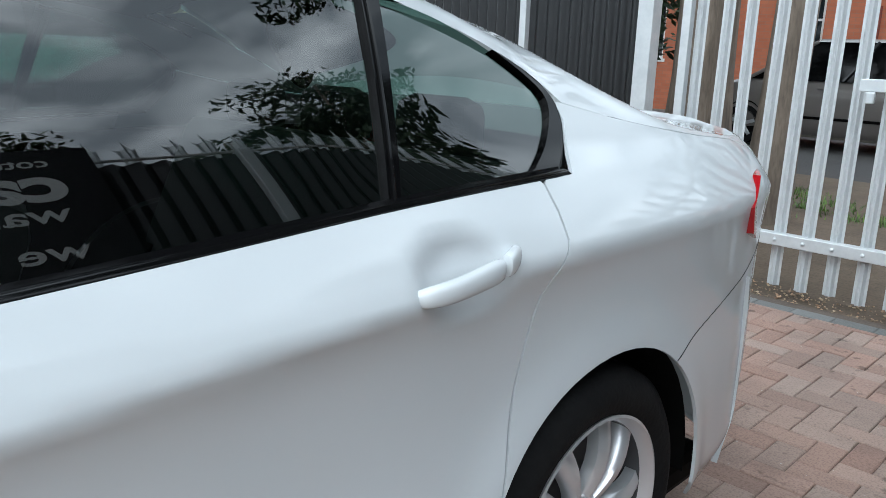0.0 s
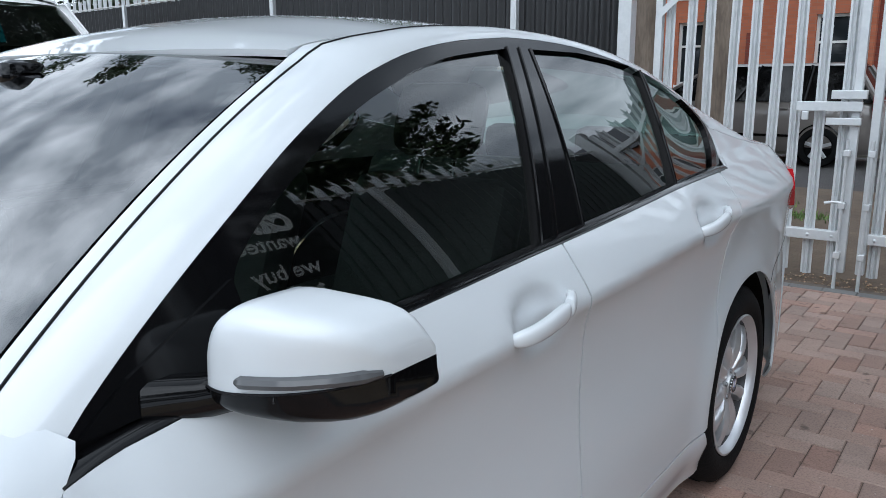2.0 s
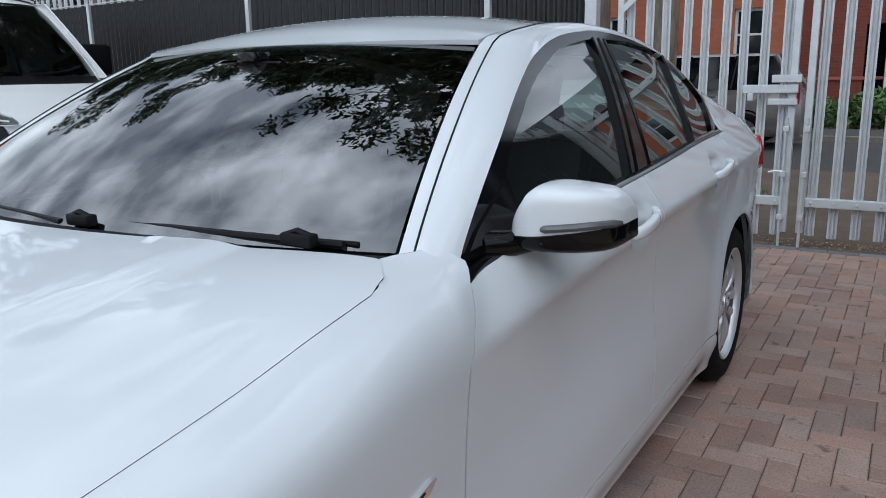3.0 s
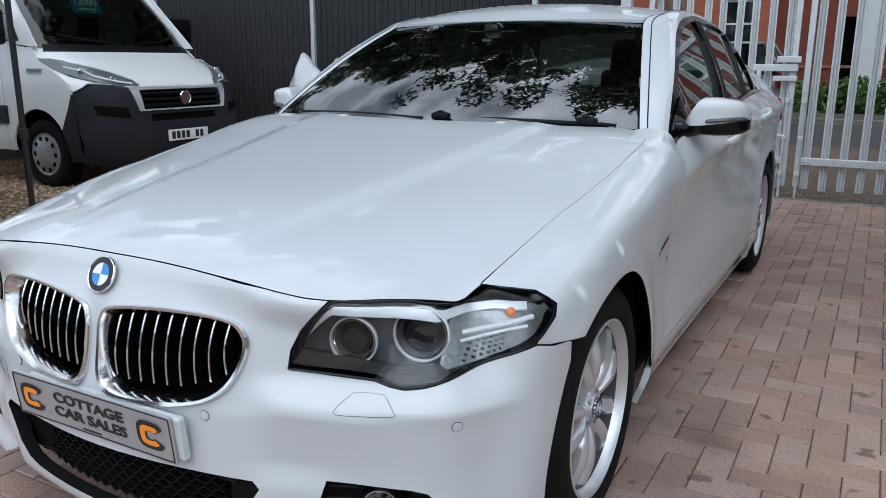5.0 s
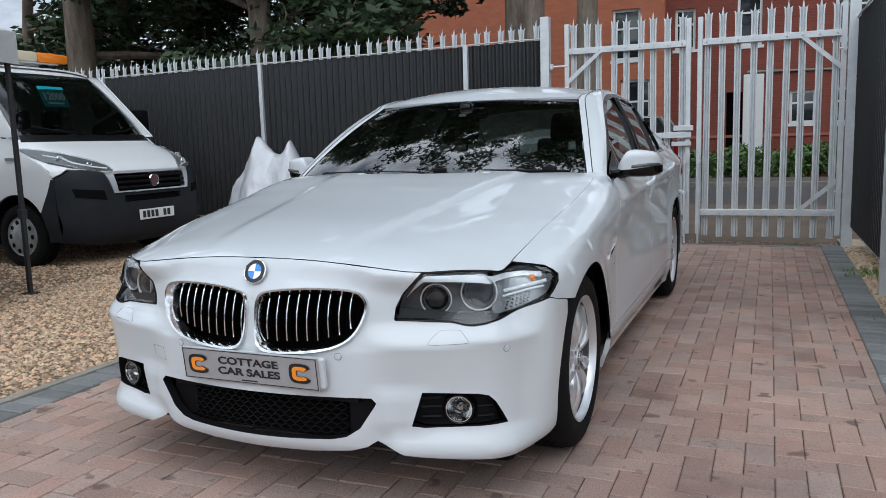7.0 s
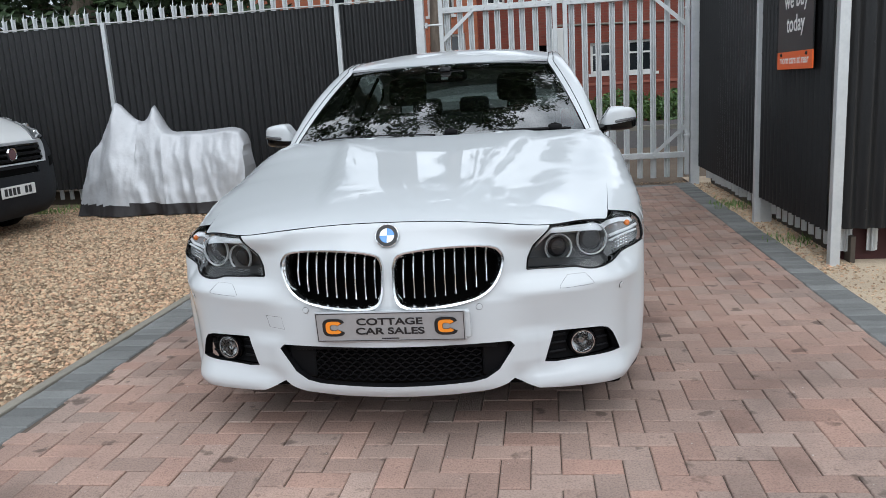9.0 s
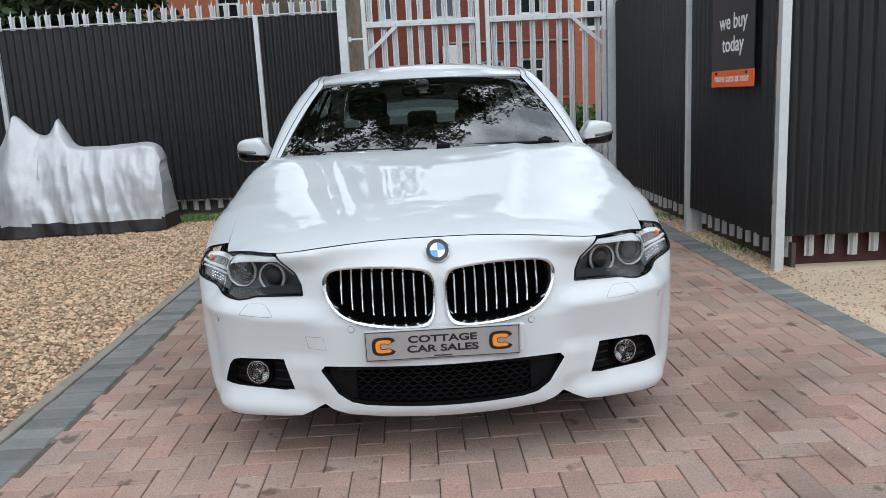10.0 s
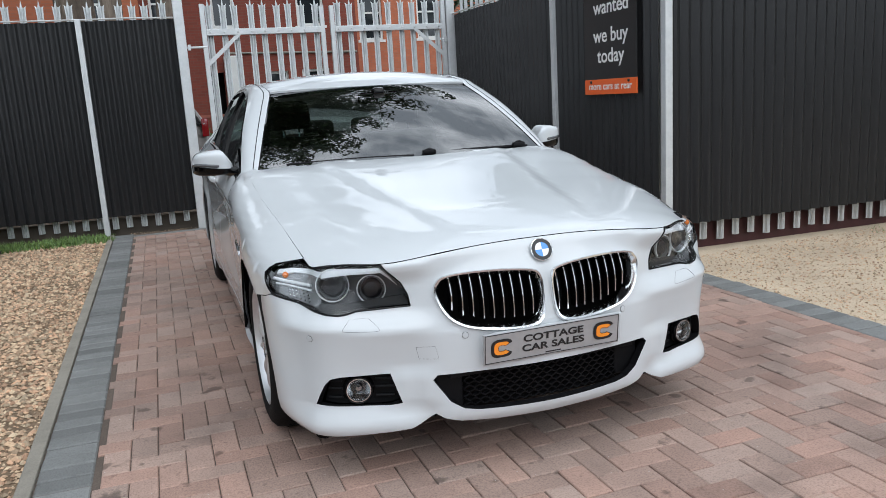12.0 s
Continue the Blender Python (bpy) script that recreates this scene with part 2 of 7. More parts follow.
M_GRAVELBED = material("gravel_bed_earth", (0.21, 0.145, 0.09), 0.95, var=0.6, scale=5, dark=(0.12, 0.08, 0.05), grain=0.6, grain_scale=70, bump=0.7, bump_scale=60)
XL, XR, YB, YG = -1.56, 2.02, -9.0, 5.78     # red blocks: left, right, behind the camera, gate
structure("ground", sheet(-600, 600, -600, 600, -0.05), M_EARTH, "brown trodden earth reaching to the distance", "ground")
structure("paving_bed", box((XL - 0.2, YB, -0.045), (XR + 0.2, YG + 0.2, -0.0075)), M_SAND, "sand-filled bed under the paving blocks", "paving")
structure("concrete_edging", box((XL - 0.26, YB, -0.045), (XL - 0.203, YG + 0.25, 0.006), 0.006), M_EDGE, "pale concrete edging between paving and gravel", "edging")
structure("gravel_bed", sheet(-30, XL - 0.26, -14, 6.6, -0.02, 20, 20), M_GRAVELBED, "brown gravel yard surface", "gravel")
structure("sandy_yard", sheet(XR + 0.2, 14, -9, 6.6, -0.012, 20, 20), M_SANDY, "pale sandy yard beside the paving", "ground")
structure("verge", sheet(-60, 60, 6.0, 11.2, -0.03, 40, 8), M_EARTH, "bare earth verge outside the gates", "ground")
structure("road", sheet(-80, 80, 11.2, 16.0, -0.036), M_ASPHALT, "worn grey asphalt street", "road")
structure("kerb", box((-80, 16.0, -0.05), (80, 16.14, 0.07), 0.01), M_EDGE, "concrete kerb along the far side of the street", "kerb")
structure("pavement", box((-80, 16.14, -0.05), (80, 18.2, 0.06)), M_ASPHALT, "grey asphalt pavement across the street", "pavement")


# ---- palisade fences ----
def pale_profile(w=0.066, d=0.022):
    """Outline of a W-section pale, seen from above, across x."""
    xs = [-0.5, -0.3, -0.16, 0.0, 0.16, 0.3, 0.5]
    zs = [0.0, 0.0, 1.0, 0.55, 1.0, 0.0, 0.0]
    front = [(w * x, d * z) for x, z in zip(xs, zs)]
    return front + [(x, y + 0.003) for x, y in reversed(front)]


def pale_mesh(z0, z1):
    """One pale: ribbed, with its three-pointed top splayed outwards."""
    bm = bmesh.new()
    prof = pale_profile()
    n = len(prof) // 2
    levels = [(z0, 1.0), (z1 - 0.13, 1.0), (z1 - 0.05, 1.15), (z1, None)]
    rows = []
    for z, k in levels:
        row = []
        for i, (x, y) in enumerate(prof):
            f = i if i < n else 2 * n - 1 - i
            if k is None:
                tip = {0: -0.03, 1: -0.10, 2: -0.055, 3: 0.03, 4: -0.055, 5: -0.10, 6: -0.03}[f]
                row.append(bm.verts.new((x * (1.35 if f in (0, 6) else 0.8), y - 0.01, z + tip)))
            else:
                row.append(bm.verts.new((x * k, y, z)))
        rows.append(row)
    m = len(prof)
    for a, b in zip(rows, rows[1:]):
        for i in range(m):
            bm.faces.new((a[i], a[(i + 1) % m], b[(i + 1) % m], b[i]))
    bm.faces.new(rows[0][::-1])
    for i in range(n - 1):
        bm.faces.new((rows[-1][i], rows[-1][i + 1], rows[-1][m - 2 - i], rows[-1][m - 1 - i]))
    return mesh_of("pale", bm, M_GALV)


PALE = pale_mesh(0.06, 2.47)
GATE_PALE = pale_mesh(0.07, 2.43)


def corrugated(length, z0, z1, pitch=0.095, depth=0.032):
    """A corrugated sheet along x, its face to -y."""
    bm = bmesh.new()
    n = int(length / pitch * 8)
    cols = []
    for i in range(n + 1):
        x = length * i / n
        y = depth * 0.5 * math.cos(2 * math.pi * x / pitch)
        cols.append([bm.verts.new((x, y, z)) for z in (z0, 0.5 * (z0 + z1), z1)])
    for a, b in zip(cols, cols[1:]):
        for k in range(2):
            bm.faces.new((a[k], b[k], b[k + 1], a[k + 1]))
    geom = bmesh.ops.extrude_face_region(bm, geom=list(bm.faces))["geom"]
    for v in geom:
        if isinstance(v, bmesh.types.BMVert):
            v.co.y += 0.0025
    return bm


def screw_heads(length, heights, pitch=0.095, every=2):
    bm = bmesh.new()
    for z in heights:
        for i in range(1, int(length / pitch), every):
            x = (i + 0.0) * pitch
            r = bmesh.ops.create_uvsphere(bm, u_segments=6, v_segments=4, radius=0.006)
            for v in r["verts"]:
                v.co = v.co + Vector((x + 0.5 * pitch, -0.016, z))
    return bm


def fence_run(name, a, b, posts, label, board, z0=0.2, z1=2.26, spikes=True, rail_pipe=True):
    """A palisade fence from a to b whose pales stand behind dark corrugated sheets. posts: distances along it."""
    a, b = Vector(a), Vector(b)
    d = b - a
    length, ang = d.length, math.degrees(math.atan2(d.y, d.x))
    fence = thing(name, label, "fence", at=pose(a.x, a.y, 0, 0, 0, ang))
    tagged(fence, kind="structure")
    part("sheeting", corrugated(length, z0, z1), M_SHEET, fence, "dark grey corrugated sheeting", True)
    part("screws", screw_heads(length, (z0 + 0.12, 1.36, z1 - 0.55)), M_SCREW, fence, "dark screw heads")["kind"] = "stuff"
    for z in (0.42, 1.9):
        part("rail", box((0, 0.03, z), (length, 0.075, z + 0.05), 0.004), M_GALV, fence)
    if rail_pipe:
        pts = [(length * i / 24, -0.02, z1 + 0.02 - 0.008 * math.sin(i * 1.9) ** 2) for i in range(25)]
        part("cable", add_tube(bmesh.new(), pts, 0.009, 6), M_CABLE, fence, "pale cable along the top")
    # Closes the gap below the sheets; brown strips have its darkness painted in.
    part("kickboard", box((0, 0.15, -0.05), (length, 0.18, 0.34 if board == M_REDBOARD else 0.16), 0.003), board, fence, "strip behind the pales: dark red board, elsewhere painted dark gap")
    n = int(length / 0.15)
    for i in range(n):
        p = new("pale", PALE)
        p.parent = fence
        p.matrix_basis = pose(0.075 + 0.15 * i + random.uniform(-0.006, 0.006), 0.11, random.uniform(-0.012, 0.012), 0, random.uniform(-0.6, 0.6), 180 + random.uniform(-3, 3))
    for s in posts:
        bm = box((s - 0.028, -0.05, -0.05), (s + 0.028, 0.008, z1 + 0.02), 0.004)
        add_box(bm, (s - 0.006, 0.0, -0.05), (s + 0.006, 0.1, z1), 0.001)
        part("post", bm, M_GALV, fence, "galvanised steel post")
    return fence


M_SCREW = material("screw_head", (0.02, 0.02, 0.022), 0.4, 0.3)
M_CABLE = material("pale_cable", (0.55, 0.55, 0.54), 0.5, var=0.2)
M_REDBOARD = material("dark_red_board", (0.05, 0.008, 0.008), 0.6, var=0.5, scale=4)
# Dark brown that puts the gap's shade into an added strip.
M_GAP_DARK = material("dark_gap_brown", (0.085, 0.07, 0.055), 0.9, var=0.5, scale=5, stretch=(0.2, 1, 1))
L_FENCE = "palisade fence clad in dark grey corrugated sheets"
fence_run("fence_north", (-12.0, 6.75), (-0.86, 6.0), (4.1, 7.13, 10.2), L_FENCE, M_GAP_DARK)
fence_run("fence_east", (2.29, 5.98), (2.315, 1.86), (2.58,), L_FENCE, M_GAP_DARK, 0.2, 2.22)
fence_run("fence_corner", (2.38, 1.82), (9.5, 1.55), (2.9, 5.9), L_FENCE, M_REDBOARD, 0.22, 2.22)
structure("corner_post", box((2.315, 1.785, -0.05), (2.377, 1.847, 2.4), 0.004), M_GALV, "tall galvanised corner post of the fence", "fence post")


# ---- the gates ----
def gate_leaf(x0, x1, mirror):
    """One leaf of the palisade gates: frame, rails, pales and corner braces."""
    w = x1 - x0
    leaf = thing("palisade_gate", "galvanised palisade gate leaf with spiked pales, closed", "gate", "entrance gates", pose(x0, 5.95, 0))
    for x in (0.0, w - 0.05):
        part("stile", box((x, -0.025, 0.1), (x + 0.05, 0.025, 2.36 if (x > 0) != mirror else 2.40), 0.004), M_GALV, leaf)
    for z in (0.30, 2.07):
        bm = box((0.05, -0.03, z), (w - 0.05, 0.03, z + 0.065), 0.004)
        part("rail", bm, M_GALV, leaf)
    n = 9
    for i in range(n):
        x = 0.09 + (w - 0.18) * i / (n - 1)
        p = new("pale", GATE_PALE)
        p.parent = leaf
        p.matrix_basis = pose(x, 0.035, random.uniform(-0.01, 0.01), 0, random.uniform(-0.4, 0.4), 180 + random.uniform(-3, 3))
        for z in (0.332, 2.102):
            bm = bmesh.new()
            bmesh.ops.create_uvsphere(bm, u_segments=8, v_segments=5, radius=0.011)
            bmesh.ops.translate(bm, verts=bm.verts, vec=(x, -0.031, z))
            part("bolt", bm, M_GALV, leaf)
    outer = w - 0.05 if mirror else 0.05
    s = -1 if mirror else 1
    for z, dz in ((2.07, -0.32), (0.365, 0.32)):
        bm = bmesh.new()
        out = [(outer, -0.034, z + dz), (outer, -0.034, z + dz + 0.06 * (1 if dz < 0 else -1)), (outer + s * 0.30, -0.034, z), (outer + s * 0.36, -0.034, z)]
        add_prism(bm, out, (0, 0, 0), (0, 0.006, 0))
        part("brace", bm, M_GALV, leaf)
    return leaf


left_leaf = gate_leaf(-0.61, 0.735, False)
right_leaf = gate_leaf(0.80, 2.19, True)
part("latch_plate", box((0.98, -0.06, 1.125), (1.36, -0.032, 1.185), 0.004), M_GALV, left_leaf)
part("latch_plate", box((1.18, -0.07, 1.20), (1.38, -0.032, 1.255), 0.004), M_GALV, left_leaf)
part("latch_plate", box((1.16, -0.06, 1.04), (1.36, -0.032, 1.085), 0.004), M_GALV, left_leaf)
part("padlock", box((1.02, -0.085, 1.07), (1.06, -0.06, 1.125), 0.006), M_GALV, left_leaf)
part("drop_bolt", add_tube(bmesh.new(), [(1.30, -0.06, -0.03), (1.30, -0.06, 0.95)], 0.011, 8), M_GALV, left_leaf)
part("drop_bolt", add_tube(bmesh.new(), [(0.03, -0.06, -0.03), (0.03, -0.06, 0.95)], 0.011, 8), M_GALV, right_leaf)
for leaf, x in ((left_leaf, 1.30), (right_leaf, 0.03)):
    for z in (0.2, 0.52, 0.85):
        part("bolt_guide", box((x - 0.02, -0.075, z), (x + 0.02, -0.02, z + 0.04), 0.003), M_GALV, leaf)
part("bolt_handle", add_tube(bmesh.new(), [(1.30, -0.06, 0.56), (1.24, -0.07, 0.56), (1.20, -0.07, 0.55)], 0.009, 8), M_GALV, left_leaf)
for x, name in ((-0.83, "gate_post"), (2.25, "gate_post")):
    structure(name, box((x - 0.05, 5.9, -0.05), (x + 0.05, 6.0, 2.5), 0.006), M_GALV, "square galvanised gate post", "gate post")
for x0, x1 in ((-0.78, -0.6), (2.15, 2.2)):
    for z in (0.55, 1.95):
        bm = add_tube(bmesh.new(), [(x0 - 0.02, 5.93, z), (x1 + 0.03, 5.93, z)], 0.012, 8)
        add_box(bm, (x0 + 0.01, 5.905, z - 0.03), (x0 + 0.04, 5.955, z + 0.03), 0.003)
        tagged(part("gate_hinge", bm, M_GALV), "galvanised gate hinge bolt", "hinge", "gate hinges", "structure")


# ---- the white saloon: surfaces ----
from mathutils.geometry import delaunay_2d_cdt


def spline(*keys):
    """A smooth curve through (t, value) keys, level beyond its ends."""
    ts, vs = [k[0] for k in keys], [k[1] for k in keys]
    n = len(ts)
    d = [(vs[i + 1] - vs[i]) / (ts[i + 1] - ts[i]) for i in range(n - 1)]
    m = [d[0]] + [0.0 if d[i - 1] * d[i] <= 0 else 2 * d[i - 1] * d[i] / (d[i - 1] + d[i]) for i in range(1, n - 1)] + [d[-1]]

    def f(t):
        if t <= ts[0]:
            return vs[0]
        if t >= ts[-1]:
            return vs[-1]
        i = next(k for k in range(n - 1) if t <= ts[k + 1])
        h = ts[i + 1] - ts[i]
        s = (t - ts[i]) / h
        return ((1 + 2 * s) * (1 - s) ** 2 * vs[i] + s * (1 - s) ** 2 * h * m[i] + s * s * (3 - 2 * s) * vs[i + 1] + s * s * (s - 1) * h * m[i + 1])
    return f


def step01(a, b, t):
    s = min(1.0, max(0.0, (t - a) / (b - a)))
    return s * s * (3 - 2 * s)


def rounded(pts, n=6, closed=False):
    """Points on a smooth curve through pts."""
    out, k = [], len(pts)
    for i in range(k if closed else k - 1):
        p = [Vector(pts[(i + j) % k]) if closed else Vector(pts[min(max(i + j, 0), k - 1)]) for j in (-1, 0, 1, 2)]
        for s in (j / n for j in range(n)):
            out.append(tuple(0.5 * (2 * p[1] + s * (p[2] - p[0]) + s * s * (2 * p[0] - 5 * p[1] + 4 * p[2] - p[3]) + s ** 3 * (3 * p[1] - p[0] - 3 * p[2] + p[3]))))
    if not closed:
        out.append(tuple(pts[-1]))
    return out


def inside(poly, pts):
    x, y = pts[:, 0], pts[:, 1]
    hit = np.zeros(len(pts), bool)
    for (x0, y0), (x1, y1) in zip(poly, poly[1:] + poly[:1]):
        if y0 != y1:
            hit ^= ((y0 > y) != (y1 > y)) & (x < (x1 - x0) * (y - y0) / (y1 - y0) + x0)
    return hit


def edge_gap(poly, pts):
    """The distance of points from a closed outline."""
    best = np.full(len(pts), 9.0)
    for a, b in zip(poly, poly[1:] + poly[:1]):
        a, b = np.array(a), np.array(b)
        d = b - a
        t = np.clip(((pts - a) @ d) / max(d @ d, 1e-12), 0, 1)
        best = np.minimum(best, np.linalg.norm(pts - a - t[:, None] * d, axis=1))
    return best


def divided(poly, step):
    out = []
    for a, b in zip(poly, poly[1:] + poly[:1]):
        n = max(1, int(math.hypot(b[0] - a[0], b[1] - a[1]) / step + 0.5))
        out += [(a[0] + (b[0] - a[0]) * i / n, a[1] + (b[1] - a[1]) * i / n) for i in range(n)]
    return out


def panel(name, outline, surf, mat, parent, holes=(), step=0.03, flange=0.018, lift=0.0, sgn=1, label="", wall=None, centre=(0, 1.6, 0.5)):
    """A skin over an outline on the surface surf(p, q), with holes; its rims are turned inwards. wall: the material of those rims."""
    clean = []
    for poly in (outline, *holes):
        c = [poly[0]]
        for p in poly[1:]:
            if math.hypot(p[0] - c[-1][0], p[1] - c[-1][1]) > 0.001:
                c.append(tuple(p))
        if math.hypot(c[0][0] - c[-1][0], c[0][1] - c[-1][1]) <= 0.001:
            c.pop()
        clean.append(divided([tuple(map(float, p)) for p in c], step))
    pts, edges = [], []
    for poly in clean:
        s = len(pts)
        pts += poly
        edges += [(s + i, s + (i + 1) % len(poly)) for i in range(len(poly))]
    xs, ys = [p[0] for p in clean[0]], [p[1] for p in clean[0]]
    gx = np.arange(min(xs) + step / 2, max(xs), step)
    gy = np.arange(min(ys) + step / 2, max(ys), step)
    if len(gx) and len(gy):
        grid = np.stack(np.meshgrid(gx, gy), -1).reshape(-1, 2)
        ok = inside(clean[0], grid)
        for poly in clean[1:]:
            ok &= ~inside(poly, grid)
        grid = grid[ok]
        for poly in clean:
            if len(grid):
                grid = grid[edge_gap(poly, grid) > 0.45 * step]
        pts += [tuple(p) for p in grid]
    vs, es, fs = delaunay_2d_cdt([Vector(p) for p in pts], edges, [], 0, 1e-7)[:3]
    mid = np.array([[sum(vs[i][k] for i in f) / 3 for k in (0, 1)] for f in fs])
    ok = inside(clean[0], mid)
    for poly in clean[1:]:
        ok &= ~inside(poly, mid)
    fs = [f for f, o in zip(fs, ok) if o]
    P, N, e = [], [], 1e-3
    for v in vs:
        p = Vector(surf(v[0], v[1]))
        nrm = (Vector(surf(v[0] + e, v[1])) - Vector(surf(v[0] - e, v[1]))).cross(Vector(surf(v[0], v[1] + e)) - Vector(surf(v[0], v[1] - e)))
        nrm = nrm.normalized() if nrm.length > 1e-12 else Vector((0, 0, 1))
        out = p - Vector(centre)
        if nrm.dot(out) < 0:
            nrm = -nrm
        P.append(p + lift * nrm)
        N.append(nrm)
    faces = []
    for f in fs:
        a, b, c = f
        if (P[b] - P[a]).cross(P[c] - P[a]).dot(N[a]) < 0:
            f = (a, c, b)
        faces.append(tuple(f))
    count = {}
    for f in faces:
        for i in range(3):
            count[(f[i], f[(i + 1) % 3])] = True
    rim = [k for k in count if (k[1], k[0]) not in count]
    n_skin = len(faces)
    if flange:
        low = {}
        for a, b in rim:
            for k in (a, b):
                if k not in low:
                    low[k] = len(P)
                    P.append(P[k] - flange * N[k])
                    N.append(N[k])
        faces += [(b, a, low[a], low[b]) for a, b in rim]
    verts = [(sgn * p.x, p.y, p.z) for p in P]
    if sgn < 0:
        faces = [tuple(reversed(f)) for f in faces]
    me = bpy.data.meshes.new(name)
    me.from_pydata(verts, [], faces)
    me.materials.append(mat)
    if wall:
        me.materials.append(wall)
    me.update()
    me.shade_smooth()
    normals = []
    for k, poly in enumerate(me.polygons):
        if k >= n_skin:
            if wall:
                poly.material_index = 1
            normals += [tuple(poly.normal)] * poly.loop_total
        else:
            for i in poly.vertices:
                normals.append((sgn * N[i].x, N[i].y, N[i].z))
    hard = {k for poly in list(me.polygons)[n_skin:] for k in poly.edge_keys}
    for ed in me.edges:
        if ed.key in hard:
            ed.use_edge_sharp = True
    me.normals_split_custom_set(normals)
    ob = new(name, me)
    ob.parent = parent
    if label:
        ob["label"] = label
    return ob


# Half width at the shoulder crease, the crease's height, and the rise of the body above it, along the car.
HALF = spline((-0.7, 0.85), (-0.5, 0.873), (-0.36, 0.895), (0, 0.921), (0.4, 0.921), (0.73, 0.911), (1.2, 0.914), (1.83, 0.920), (2.9, 0.926), (3.3, 0.918), (3.6, 0.888), (3.8, 0.84), (3.95, 0.78), (4.06, 0.69))
CREASE = spline((-0.72, 0.60), (-0.5, 0.625), (-0.36, 0.662), (0, 0.762), (0.4, 0.812), (0.72, 0.842), (0.9, 0.858), (1.5, 0.887), (1.83, 0.900), (2.45, 0.922), (2.8, 0.934), (3.2, 0.941), (3.75, 0.938), (4.06, 0.92))
BONNET = spline((-0.75, 0.765), (-0.69, 0.798), (-0.6, 0.824), (-0.4, 0.858), (0, 0.912), (0.35, 0.962), (0.62, 0.998), (0.8, 1.01))
RISE_AFT = spline((0.62, 0.168), (0.9, 0.160), (1.8, 0.165), (2.6, 0.176), (3.3, 0.155), (3.8, 0.105))


def RISE(y):
    return BONNET(y) - CREASE(y) if y < 0.62 else RISE_AFT(y)


POW = spline((-0.7, 2.3), (-0.5, 2.9), (0, 2.8), (0.3, 4.2), (0.66, 9.5), (0.9, 10), (2.4, 10), (3.0, 7), (3.5, 5), (3.9, 4))
FALL = spline((-0.72, 1.4), (-0.5, 1.8), (0, 2.5))
WHEEL_F, WHEEL_R = 0.04, 3.005


def side(y, z):
    """The flank: height above the ground and place along the car to a point of the skin."""
    return sum(k * flank(y, z + d) for d, k in ((-0.013, 0.2), (-0.0065, 0.2), (0.0, 0.2), (0.0065, 0.2), (0.013, 0.2))), y, z


def flank(y, z):
    """The half width of the body by place and height, with its shoulder crease still sharp."""
    a, c = HALF(y), CREASE(y)
    h = z - c
    if h >= 0:
        u = min(0.97, h / RISE(y))
        x = a * (1 - u ** FALL(y)) ** (1 / POW(y))
        w = step01(0.70, 0.88, y)
        if w > 0:
            belt = BELT(y)
            top = house(belt) + 0.022 - 0.02 * (1 - step01(0.7, 1.2, y)) - 1.1 * max(0.0, 0.926 - a) * step01(2.9, 3.2, y)
            lean = a - (a - top) * (min(h, belt - c) / (belt - c)) ** 1.15
            if z > belt:
                lean -= house(belt) - house(z) + 0.018 * step01(0.0, 0.04, z - belt) + 0.03 * step01(1.05, 1.2, z)
            x += w * (lean - x)
    else:
        s = (0.12 + 0.88 * step01(0.55, 1.35, y)) * step01(0.0, 0.3, y) * (1 - 0.6 * step01(2.6, 3.3, y))
        g = -h
        x = a - s * 0.034 * (1 - math.exp(-g / 0.06)) - (1 - s) * 0.012 * step01(0.0, 0.30, g) + s * 0.018 * step01(0.20, 0.48, g)
        x -= 0.07 * step01(0.30, 0.12, z) * step01(-0.1, 0.35, z)
        for w in (WHEEL_F, WHEEL_R):
            r = math.hypot(y - w, z - 0.318)
            x += 0.014 * math.exp(-((r - 0.39) / 0.07) ** 2)
    for yh, zh in ((1.655, 0.903), (2.585, 0.942)):
        q = ((y - yh) / 0.092) ** 2 + ((z - zh) / 0.050) ** 2
        if q < 4:
            x -= 0.024 * math.exp(-q ** 3)
    return x


def bonnet(x, y):
    """The bonnet and wing tops as a height over the plan."""
    a, c, h = HALF(y), CREASE(y), BONNET(y) - CREASE(y)
    u = min(1.0, abs(x) / a)
    z = c + (h if y < 0.62 else RISE_AFT(y)) * (1 - u ** POW(y)) ** (1 / FALL(y))
    e = 0.24 + 0.22 * (y + 0.7) / 1.3
    dome = 0.011 * (1 - step01(e - 0.03, e + 0.05, abs(x))) * step01(-0.74, -0.3, y)
    return x, y, z + dome


NOSE_W, NOSE_Y = 0.903, -0.25


